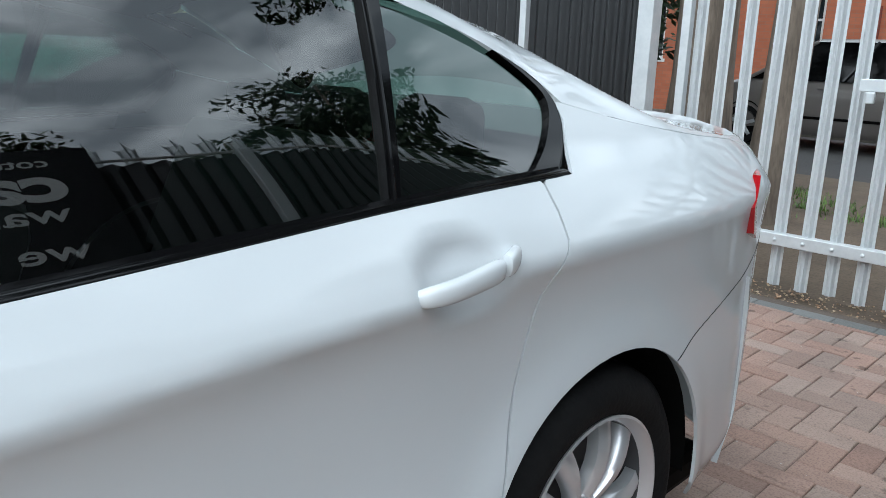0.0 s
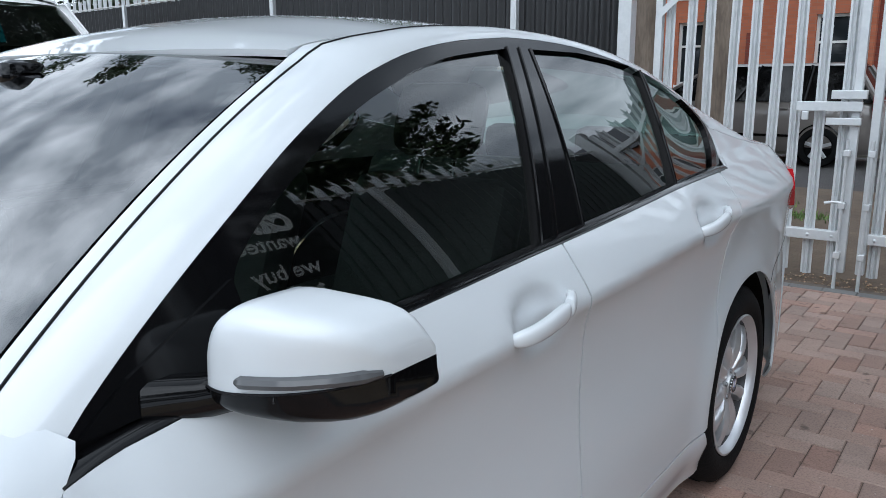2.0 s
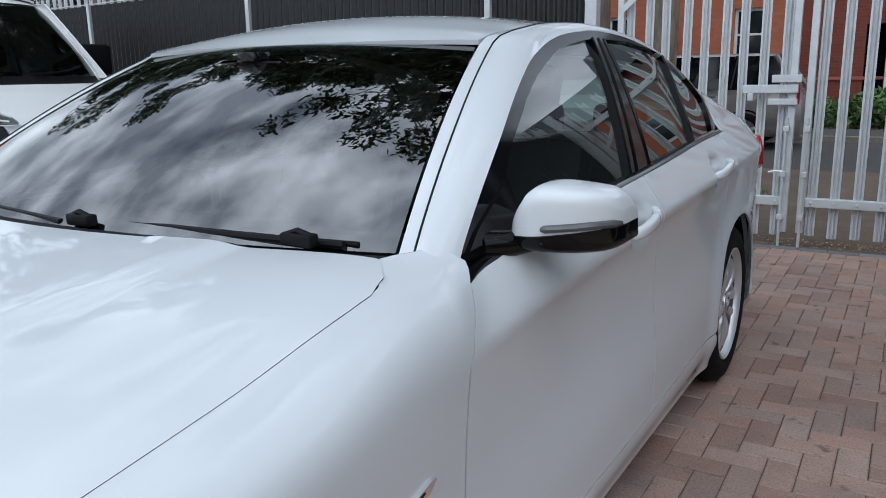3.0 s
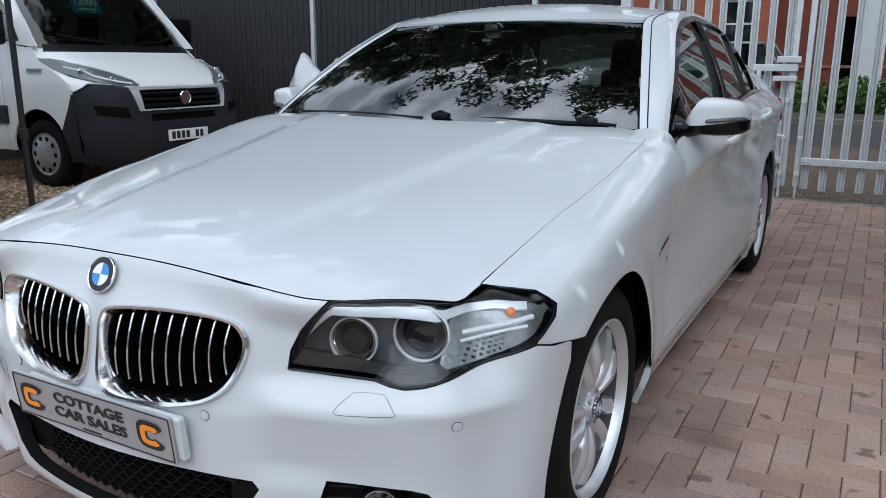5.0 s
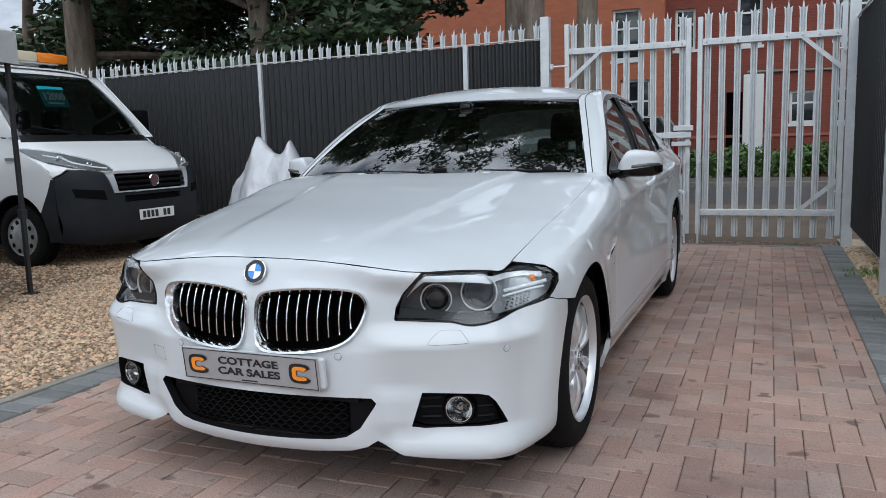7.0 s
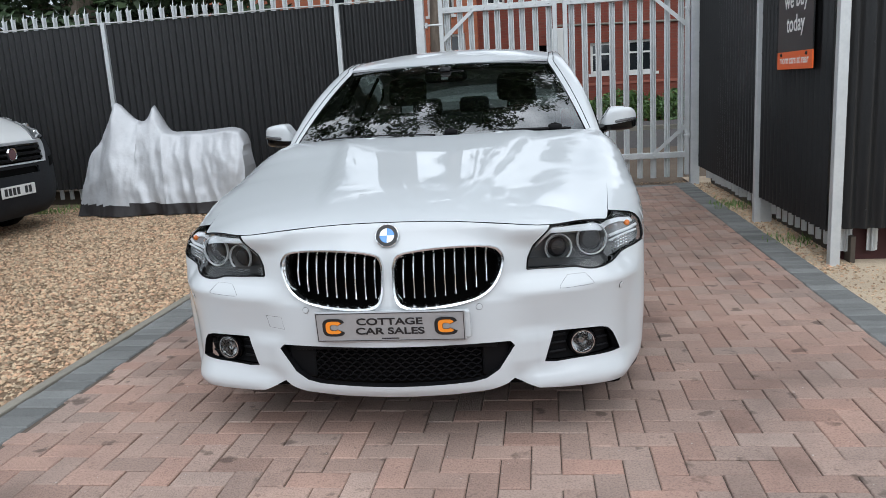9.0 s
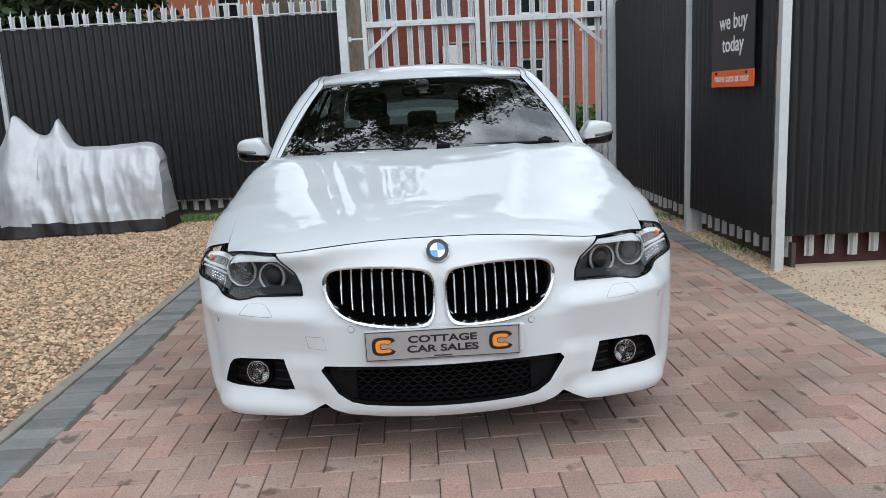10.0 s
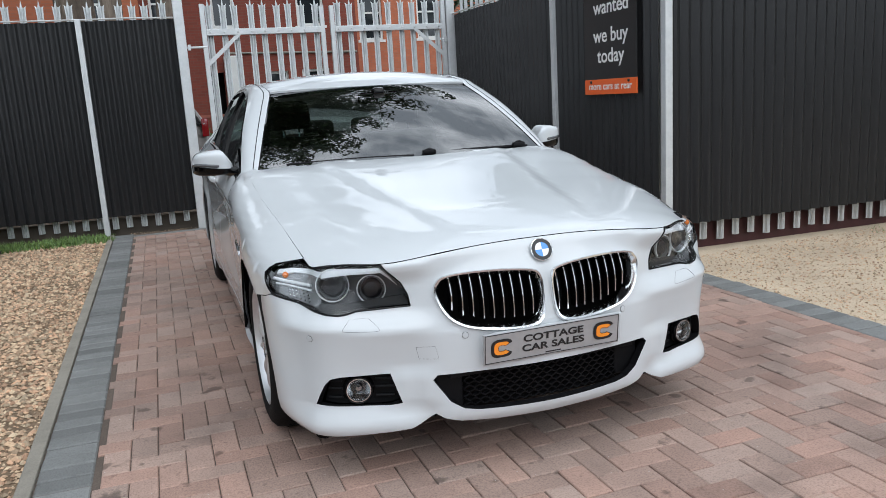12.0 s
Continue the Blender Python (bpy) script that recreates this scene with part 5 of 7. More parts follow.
# badge on the nose
def badge(c, n, r, parent, name):
    m = Matrix.Translation(c) @ n.to_track_quat("Z", "Y").to_matrix().to_4x4()
    bm = add_lathe(bmesh.new(), [(0.0, r), (0.004, r * 0.99), (0.005, r * 0.95), (0.004, r * 0.92)], "z", sides=32)
    bm.transform(m)
    root = part(name, bm, M_CHROME, parent, "round enamel badge of blue and white quarters", True)
    bm = add_lathe(bmesh.new(), [(0.004, r * 0.93), (0.0045, r * 0.62)], "z", sides=32)
    bm.transform(m)
    part("badge_ring", bm, M_INK, root)
    for q in range(4):
        bm = bmesh.new()
        c0 = bm.verts.new((0, 0, 0.0048))
        arc = [bm.verts.new((r * 0.62 * math.cos(t), r * 0.62 * math.sin(t), 0.0048)) for t in (math.pi / 2 * (q + i / 8) for i in range(9))]
        for a, b in zip(arc, arc[1:]):
            bm.faces.new((c0, a, b))
        bm.transform(m)
        part("badge_quarter", bm, M_BLUE if q % 2 == 0 else M_SILVER, root)


c, n = on_nose(0.0, 0.752, 0.010)
badge(c, (n + Vector((0, -0.1, 0.05))).normalized(), 0.041, car, "bonnet_badge")

# show plate
plate = new("show_plate", mesh_of("show_plate", box((-0.26, -0.004, -0.0555), (0.26, 0.004, 0.0555), 0.003), M_PLATE))
plate.parent = car
plate["label"] = "silver dealer show plate in place of a number plate"
plate.matrix_basis = pose(0.0, -0.789, 0.455, 6, 0, 0)
rim_bm = bmesh.new()
for lo, hi in (((-0.256, -0.0055, 0.049), (0.256, -0.003, 0.051)), ((-0.256, -0.0055, -0.051), (0.256, -0.003, -0.049)), ((-0.256, -0.0055, -0.049), (-0.254, -0.003, 0.049)), ((0.254, -0.0055, -0.049), (0.256, -0.003, 0.049))):
    add_box(rim_bm, lo, hi)
part("plate_line", rim_bm, M_INK, plate)
part("plate_holder", box((-0.22, 0.004, -0.05), (0.276, 0.024, 0.05), 0.006), M_PAINT, plate)


def lettering(body, size, x, z, mat, parent, y=-0.005, bold=0.0, squeeze=1.0, name="lettering"):
    me = text_mesh(body, size, 0.0006, bold, squeeze)
    me.materials.append(mat)
    ob = new(name, me)
    ob.parent = parent
    ob.matrix_basis = pose(x, y, z)
    return ob


lettering("COTTAGE", 0.034, 0.0, 0.0185, M_INK, plate, -0.0056, bold=0.0009, squeeze=1.46)
lettering("CAR SALES", 0.034, 0.0, -0.0165, M_INK, plate, -0.0056, bold=0.0009, squeeze=1.46)
part("small_print", box((-0.03, -0.0052, -0.045), (0.03, -0.004, -0.041)), M_INK, plate)
for x in (-0.195, 0.195):
    for r0, r1, mat, y, nm in ((0.040, 0.012, M_INK, -0.0064, "mark"), (0.0285, 0.0135, M_ORANGE, -0.0072, "mark_inlay")):
        bm = bmesh.new()
        n = 24
        ring = []
        for i in range(n + 1):
            t = radians(22 if nm == "mark" else 30) + radians(316 if nm == "mark" else 300) * i / n
            f = lambda r: (x + r * math.copysign(abs(math.cos(t)) ** 0.6, math.cos(t)), y, 0.82 * r * math.copysign(abs(math.sin(t)) ** 0.6, math.sin(t)))
            ring.append((bm.verts.new(f(r0)), bm.verts.new(f(r1))))
        for (a, b), (c2, d2) in zip(ring, ring[1:]):
            bm.faces.new((a, b, d2, c2))
        part(nm, bm, mat, plate)

# intake mesh
gr = new("intake_grille")
gr.parent = car
gr["label"] = "black honeycomb mesh in the lower intake"
bm = bmesh.new()
for r in range(9):
    z = 0.240 + 0.0155 * r
    lim = 0.30
    n = 34
    lo, hi = [], []
    for i in range(n + 1):
        x = -lim + 2 * lim * i / n
        zz = z + (0.005 if (i // 1 + r) % 2 else -0.005)
        y = -0.735 + 0.07 * (x / 0.4) ** 2
        lo.append([bm.verts.new((x, y + d, zz + h)) for d, h in ((0, -0.0022), (0, 0.0022), (0.02, 0.0022), (0.02, -0.0022))])
    for a, b in zip(lo, lo[1:]):
        for k in range(4):
            bm.faces.new((a[k], a[(k + 1) % 4], b[(k + 1) % 4], b[k]))
part("mesh_insert", bm, M_PLASTIC, gr)
for x in (-0.30, 0.30):
    part("mesh_cheek", box((x - (0.10 if x < 0 else 0.0), -0.690, 0.235), (x + (0.0 if x < 0 else 0.10), -0.64, 0.380), 0.01), M_PLASTIC, gr)
part("intake_back", box((-0.40, -0.66, 0.21), (0.40, -0.62, 0.39)), M_DARK, gr)
bm = bmesh.new()
add_box(bm, (-0.36, -0.725, 0.352), (0.36, -0.70, 0.374), 0.004)
part("intake_lip", bm, M_PLASTIC, gr)

# cowl and wipers
panel("cowl", [(-0.78, 0.53), (0.78, 0.53), (0.78, 0.765), (0.4, 0.705), (0, 0.68), (-0.4, 0.705), (-0.78, 0.765)], bonnet, M_PLASTIC, car, step=0.06, flange=0, lift=-0.016)
for pts in ([(0.66, 0.735, 1.005), (0.45, 0.699, 1.010), (0.15, 0.672, 1.014), (-0.05, 0.672, 1.014)], [(0.0, 0.647, 1.007), (-0.3, 0.682, 1.012), (-0.62, 0.74, 1.006)]):
    wiper = part("wiper", add_tube(bmesh.new(), rounded(pts, 5), 0.008, 8), M_PLASTIC, car, "black wiper", True)
    part("wiper_blade", add_tube(bmesh.new(), [Vector(p) + Vector((0.02, 0.016, 0.0)) for p in rounded(pts, 5)], 0.005, 6), M_RUBBER, wiper)


for x, y, z in ((0.60, 0.690, 1.018), (0.08, 0.640, 1.020)):
    block = box((x - 0.034, y - 0.014, z - 0.012), (x + 0.034, y + 0.014, z + 0.012), 0.006)
    add_tube(block, [(x - 0.03, y, z + 0.006), (x, y - 0.004, z + 0.016), (x + 0.03, y, z + 0.006)], 0.006, 6)
    part("wiper_joint", block, M_PLASTIC, car, "", True)
pts = [on_nose(x, z, 0.0)[0] for x, z in ((-0.467, 0.477), (-0.436, 0.4762), (-0.405, 0.475), (-0.396, 0.430), (-0.427, 0.432), (-0.458, 0.434))]
part("tow_eye_cap_seam", add_tube(bmesh.new(), pts + pts[:1], 0.0005, 5, False), M_PLASTIC, car)


# ---- wheels ----
def wheel_meshes():
    """Tyre, rim and hub, their outer face towards +x at 0."""
    out = {}
    tyre = [(-0.20, 0.232), (-0.215, 0.26), (-0.212, 0.30), (-0.195, 0.326), (-0.16, 0.334), (-0.06, 0.334), (-0.025, 0.327), (-0.005, 0.305), (0.004, 0.28), (0.002, 0.255), (-0.008, 0.236), (-0.03, 0.230)]
    bm = add_lathe(bmesh.new(), tyre, "x", sides=72)
    for k in range(72):
        for lane in (-0.155, -0.115, -0.075):
            if k % 2:
                t = 2 * math.pi * k / 72
                add = bmesh.ops.create_cube(bm, size=1.0)
                mt = Matrix.Rotation(t, 4, "X") @ Matrix.Translation((lane, 0.332, 0)) @ Matrix.Diagonal((0.03, 0.008, 0.018, 1))
                bmesh.ops.transform(bm, matrix=mt, verts=add["verts"])
    out["tyre"] = mesh_of("tyre", bm, M_RUBBER, True, 40)
    rim = [(-0.19, 0.232), (-0.17, 0.216), (-0.06, 0.214), (-0.035, 0.222), (-0.010, 0.234), (-0.004, 0.236), (-0.002, 0.230), (-0.012, 0.222), (-0.030, 0.215)]
    # Sleeve over the rim's inner face, its shade put into the colour.
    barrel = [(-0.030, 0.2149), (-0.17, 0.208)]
    out["barrel"] = mesh_of("barrel", add_lathe(bmesh.new(), barrel, "x", sides=48), M_WHEEL_SHADE, True, 40)
    out["rim"] = mesh_of("rim", add_lathe(bmesh.new(), rim, "x", sides=64), M_ALLOY, True, 40)
    bm = bmesh.new()
    for k in range(5):
        for s in (-1, 1):
            rows = []
            for i in range(9):
                t = i / 8
                r = 0.045 + (0.222 - 0.045) * t
                off = s * (0.0165 + 0.041 * t)
                w = 0.0150 + 0.0150 * t ** 1.3
                x = -0.034 + 0.020 * math.sin(math.pi * min(1, t * 1.05)) - 0.004 * t
                row = []
                for du, dx in ((-w, -0.034), (-w, -0.010), (-w * 0.62, 0.002), (w * 0.15, 0.004), (w, -0.007), (w, -0.034)):
                    row.append(bm.verts.new((x + dx, off + s * du, r)))
                rows.append(row)
            m = Matrix.Rotation(2 * math.pi * k / 5, 4, "X")
            for row in rows:
                for v in row:
                    v.co = m @ v.co
            for a, b in zip(rows, rows[1:]):
                for j in range(5):
                    bm.faces.new((a[j], a[j + 1], b[j + 1], b[j]))
                bm.faces.new((a[5], a[0], b[0], b[5]))
    out["spokes"] = mesh_of("spokes", bm, M_ALLOY, True, 50)
    hub = [(-0.06, 0.058), (-0.034, 0.058), (-0.026, 0.050), (-0.026, 0.034), (-0.020, 0.033), (-0.018, 0.001)]
    out["hub"] = mesh_of("hub", add_lathe(bmesh.new(), hub, "x", sides=32), M_ALLOY, True, 30)
    disc = [(-0.13, 0.165), (-0.115, 0.165), (-0.112, 0.06), (-0.115, 0.001)]
    out["brake_disc"] = mesh_of("brake_disc", add_lathe(bmesh.new(), disc, "x", sides=48), M_WHEEL_SHADE, True, 30)
    back = [(-0.17, 0.21), (-0.168, 0.001)]
    out["wheel_back"] = mesh_of("wheel_back", add_lathe(bmesh.new(), back, "x", sides=40), M_DARK)
    return out


WHEEL = wheel_meshes()
for w, face in ((WHEEL_F, 0.900), (WHEEL_R, 0.898)):
    for sgn in (1, -1):
        wh = new("wheel")
        wh.parent = car
        wh["label"] = "five double-spoke alloy wheel"
        wh.matrix_basis = pose(sgn * face, w, 0.335, 17 if w == WHEEL_F else 40, 0, 0 if sgn > 0 else 180)
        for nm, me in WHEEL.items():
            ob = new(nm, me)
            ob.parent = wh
        for k in range(5):
            t = 2 * math.pi * (k + 0.5) / 5
            bm = add_lathe(bmesh.new(), [(-0.028, 0.009), (-0.022, 0.008), (-0.022, 0.001)], "x", (0, 0.045 * math.sin(t), 0.045 * math.cos(t)), 8)
            part("wheel_bolt", bm, M_LAMP_GREY, wh)
        badge(Vector((-0.017, 0, 0)), Vector((1, 0, 0)), 0.030, wh, "hub_cap")

# ---- the cabin ----
def cushion(lo, hi, bevel=0.05):
    return box(lo, hi, bevel)


part("cabin_floor", box((-0.72, 0.55, 0.26), (0.72, 3.0, 0.30)), M_DARK, car)
panel("roof_lining", [(1.0, y) for y in levels(1.33, 2.80, 10)] + [(-1.0, y) for y in levels(2.80, 1.33, 10)], roof, M_CABIN, car, step=0.12, flange=0, lift=-0.03)
dash = add_box(bmesh.new(), (-0.72, 0.72, 0.62), (0.72, 1.12, 0.955), 0.06)
part("dashboard", dash, material("dark_dash_plastic", (0.010, 0.010, 0.010), 0.7, spec=0.2), car, "dark dashboard", True)
for x in (-0.37, 0.37):
    seat = new("front_seat")
    seat.parent = car
    seat["label"] = "dark leather front seat"
    part("seat_cushion", cushion((x - 0.26, 1.30, 0.36), (x + 0.26, 1.82, 0.56)), M_SEAT, seat, "", True)
    bm = cushion((x - 0.25, -0.07, 0.0), (x + 0.25, 0.07, 0.62), 0.06)
    bm.transform(Matrix.Translation((0, 1.86, 0.50)) @ Matrix.Rotation(radians(-20), 4, "X"))
    part("seat_back", bm, M_SEAT, seat, "", True)
    bm = cushion((x - 0.13, -0.05, 0.66), (x + 0.13, 0.04, 0.85), 0.045)
    bm.transform(Matrix.Translation((0, 1.86, 0.50)) @ Matrix.Rotation(radians(-17), 4, "X"))
    part("headrest", bm, M_SEAT, seat, "", True)
    for d in (-0.05, 0.05):
        part("headrest_post", add_tube(bmesh.new(), [(x + d, 2.05, 1.08), (x + d, 2.08, 1.18)], 0.006, 6), M_CHROME, seat)
rear = new("rear_seat")
rear.parent = car
part("seat_cushion", cushion((-0.66, 2.25, 0.36), (0.66, 2.80, 0.56)), M_SEAT, rear, "", True)
bm = cushion((-0.66, -0.08, 0), (0.66, 0.08, 0.58), 0.06)
bm.transform(Matrix.Translation((0, 2.80, 0.5)) @ Matrix.Rotation(radians(-24), 4, "X"))
part("seat_back", bm, M_SEAT, rear, "", True)
for x in (-0.38, 0.0, 0.38):
    part("headrest", cushion((x - 0.12, 3.0, 1.02), (x + 0.12, 3.09, 1.16), 0.04), M_SEAT, rear, "", True)
bm = bmesh.new()
pts = [(0.185 * math.cos(2 * math.pi * i / 32), 0, 0.185 * math.sin(2 * math.pi * i / 32)) for i in range(33)]
add_tube(bm, pts, 0.015, 8, False)
add_box(bm, (-0.17, -0.01, -0.025), (0.17, 0.015, 0.025), 0.01)
add_box(bm, (-0.06, -0.02, -0.16), (0.06, 0.015, 0.05), 0.02)
bm.transform(Matrix.Translation((-0.37, 1.22, 0.88)) @ Matrix.Rotation(radians(-24), 4, "X"))
part("steering_wheel", bm, M_SEAT, car, "dark steering wheel", True)
part("inside_mirror", box((-0.12, 1.21, 1.27), (0.12, 1.24, 1.335), 0.02), M_BLACK, car, "", True)
part("mirror_housing", box((-0.035, 1.195, 1.30), (0.035, 1.275, 1.36), 0.02), M_BLACK, car, "", True)
part("windscreen_sticker", box((-0.02, 1.162, 1.285), (0.02, 1.1625, 1.297)), M_SILVER, car)


# ---- the sign on the fence ----
M_SIGN = material("black_sign_board", (0.014, 0.014, 0.015), 0.35, var=0.2, scale=4)
M_SIGN_W = material("white_vinyl", (0.80, 0.80, 0.78), 0.5)
M_SIGN_O = material("orange_vinyl", (0.80, 0.13, 0.02), 0.45)
sign = thing("wall_sign", "black and orange wall sign screwed to the sheeting", "sign", at=pose(2.258, 2.435, 0, 0, 0, -90.5))
part("board", box((-0.385, -0.006, 1.345), (0.385, 0.004, 2.33), 0.002), M_SIGN, sign)
part("strip", box((-0.385, -0.008, 1.225), (0.385, 0.004, 1.345), 0.002), M_SIGN_O, sign, "orange strip")
for body, size, x, z, bold in (("cottage cars", 0.088, 0.0, 2.235, 0.001), ("cars", 0.30, 0.0, 2.085, 0.010), ("wanted", 0.155, 0.03, 1.905, 0.002), ("we buy", 0.155, 0.02, 1.685, 0.002), ("today", 0.155, 0.02, 1.525, 0.002), ("more cars at rear", 0.080, 0.0, 1.288, 0.001)):
    lettering(body, size, x, z, M_SIGN_W, sign, -0.0085, bold, 1.12 if body != "cars" else 1.05)
for x in (-0.28, 0.28):
    bm = bmesh.new()
    bmesh.ops.create_uvsphere(bm, u_segments=10, v_segments=6, radius=0.012)
    bm.transform(Matrix.Translation((x, -0.009, 1.325)))
    part("screw", bm, M_SCREW, sign)


# ---- the tipper van ----
M_VAN = material("white_van_paint", (0.78, 0.79, 0.79), 0.35, coat=0.8, var=0.08, scale=1.5, dark=(0.66, 0.66, 0.65))
M_BUMPER = material("grey_van_plastic", (0.024, 0.026, 0.030), 0.6, spec=0.15, var=0.3, scale=5, bump=0.1, bump_scale=200)
M_BEACON = material("amber_beacon", (0.85, 0.24, 0.01), 0.25, coat=0.5)
M_CREAM = material("cream_plastic", (0.72, 0.64, 0.45), 0.4)
M_TRIM = material("silver_trim_plastic", (0.34, 0.35, 0.36), 0.4, 0.3, var=0.5, scale=9)
M_TEAL = material("teal_card", (0.015, 0.30, 0.36), 0.6)
VC = (0.0, 1.5, 1.0)
VAN_Y = spline((0.22, 0.10), (0.32, 0.02), (0.50, -0.01), (0.80, 0.0), (0.95, 0.03), (1.04, 0.10), (1.12, 0.24), (1.22, 0.46), (1.33, 0.74), (1.60, 0.98), (1.90, 1.26), (2.08, 1.46), (2.17, 1.66), (2.22, 1.95))
VAN_W = spline((0.22, 0.97), (0.5, 1.02), (1.0, 1.015), (1.33, 0.985), (1.8, 0.90), (2.1, 0.83), (2.22, 0.80))


def van_front(x, z):
    k = min(1.0, abs(x) / VAN_W(z))
    return x, VAN_Y(z) + 0.05 * k ** 2 + (0.30 - 0.16 * step01(1.15, 1.45, z)) * k ** 6, z


def van_side(y, z):
    back = step01(0.0, 0.5, y)
    return VAN_W(z) * (0.955 + 0.045 * back) - 0.0, y, z


van = thing("tipper_van", "white cab truck with amber roof beacons, parked on gravel", "van", at=pose(-4.77, 3.965, -0.04, 0, 0, 90))


def vp(name, out, surf, mat, holes=(), step=0.06, lift=0.0, sgn=1, flange=0.02, parent=None, label=""):
    return panel(name, out, surf, mat, parent or van, holes, step, flange, lift, sgn, label, None, VC)


GR = [(-0.50, 0.78), (0.50, 0.78), (0.52, 0.96), (-0.52, 0.96)]
LOWG = [(-0.42, 0.66), (0.42, 0.66), (0.42, 0.73), (-0.42, 0.73)]
vp("front_bumper", [(-0.97, 0.28), (-0.6, 0.22), (0.6, 0.22), (0.97, 0.28), (1.008, 0.6), (1.008, 0.93), (0.90, 1.01), (0.80, 1.02), (0.62, 0.975), (0.55, 0.76), (-0.55, 0.76), (-0.62, 0.975), (-0.80, 1.02), (-0.90, 1.01), (-1.008, 0.93), (-1.008, 0.6)], van_front, M_BUMPER, [LOWG], label="dark grey plastic bumper")
vp("grille_frame", [(-0.55, 0.765), (0.55, 0.765), (0.615, 0.985), (-0.615, 0.985)], van_front, M_ALLOY, [GR], lift=0.012, label="silver grille frame")
vp("grille_back", GR, van_front, M_DARK, lift=-0.04, flange=0)
vp("lower_grille_back", LOWG, van_front, M_DARK, lift=-0.03, flange=0)
for z in (0.815, 0.87, 0.925):
    pts = [Vector(van_front(x, z)) + Vector((0, -0.002, 0)) for x in levels(-0.50, 0.50, 10)]
    part("grille_bar", add_tube(bmesh.new(), pts, 0.016, 8), M_PLASTIC, van, "", True)
bm = add_lathe(bmesh.new(), [(-0.012, 0.062), (-0.02, 0.055), (-0.022, 0.001)], "y", (0, VAN_Y(0.87) - 0.01, 0.875), 28)
part("grille_badge", bm, material("dark_red_enamel", (0.13, 0.06, 0.065), 0.25, 0.4), van, "round dark red and silver badge", True)
bm = add_lathe(bmesh.new(), [(-0.008, 0.070), (-0.024, 0.066), (-0.018, 0.058)], "y", (0, VAN_Y(0.87) - 0.01, 0.875), 28)
part("badge_rim", bm, M_CHROME, van, "", True)
LAMPV = [(0.49, 0.998), (0.66, 1.004), (0.85, 1.035), (0.96, 1.09), (0.992, 1.16), (0.995, 1.24), (0.94, 1.238), (0.80, 1.19), (0.64, 1.115), (0.52, 1.045)]
out = [(-0.60, 0.988), (0.60, 0.988), (0.66, 1.005), (0.90, 1.03), (1.003, 0.95), (1.003, 1.15), (0.99, 1.315), (-0.99, 1.315), (-1.003, 1.15), (-1.003, 0.95), (-0.90, 1.03), (-0.66, 1.005)]
vp("bonnet", out, van_front, M_VAN)
WS = [(-0.92, 1.345), (0.92, 1.345), (0.80, 2.10), (-0.80, 2.10)]
vp("windscreen", WS, van_front, glass("van_glass", (0.14, 0.165, 0.155)), flange=0).visible_shadow = False
vp("cowl", [(-0.9, 1.315), (0.9, 1.315), (0.87, 1.385), (-0.87, 1.385)], van_front, M_PLASTIC, lift=0.008)
vp("windscreen_frame", [(-0.985, 1.31), (0.985, 1.31), (0.83, 2.20), (-0.83, 2.20)], van_front, M_VAN, [WS], lift=0.002)
out = [(-0.82, 1.7), (0.82, 1.7), (0.82, 2.6), (-0.82, 2.6)]
vp("roof", out, lambda x, y: (x, y, 2.20 + 0.03 * step01(1.6, 2.2, y) - 0.05 * (x / 0.82) ** 4), M_VAN)
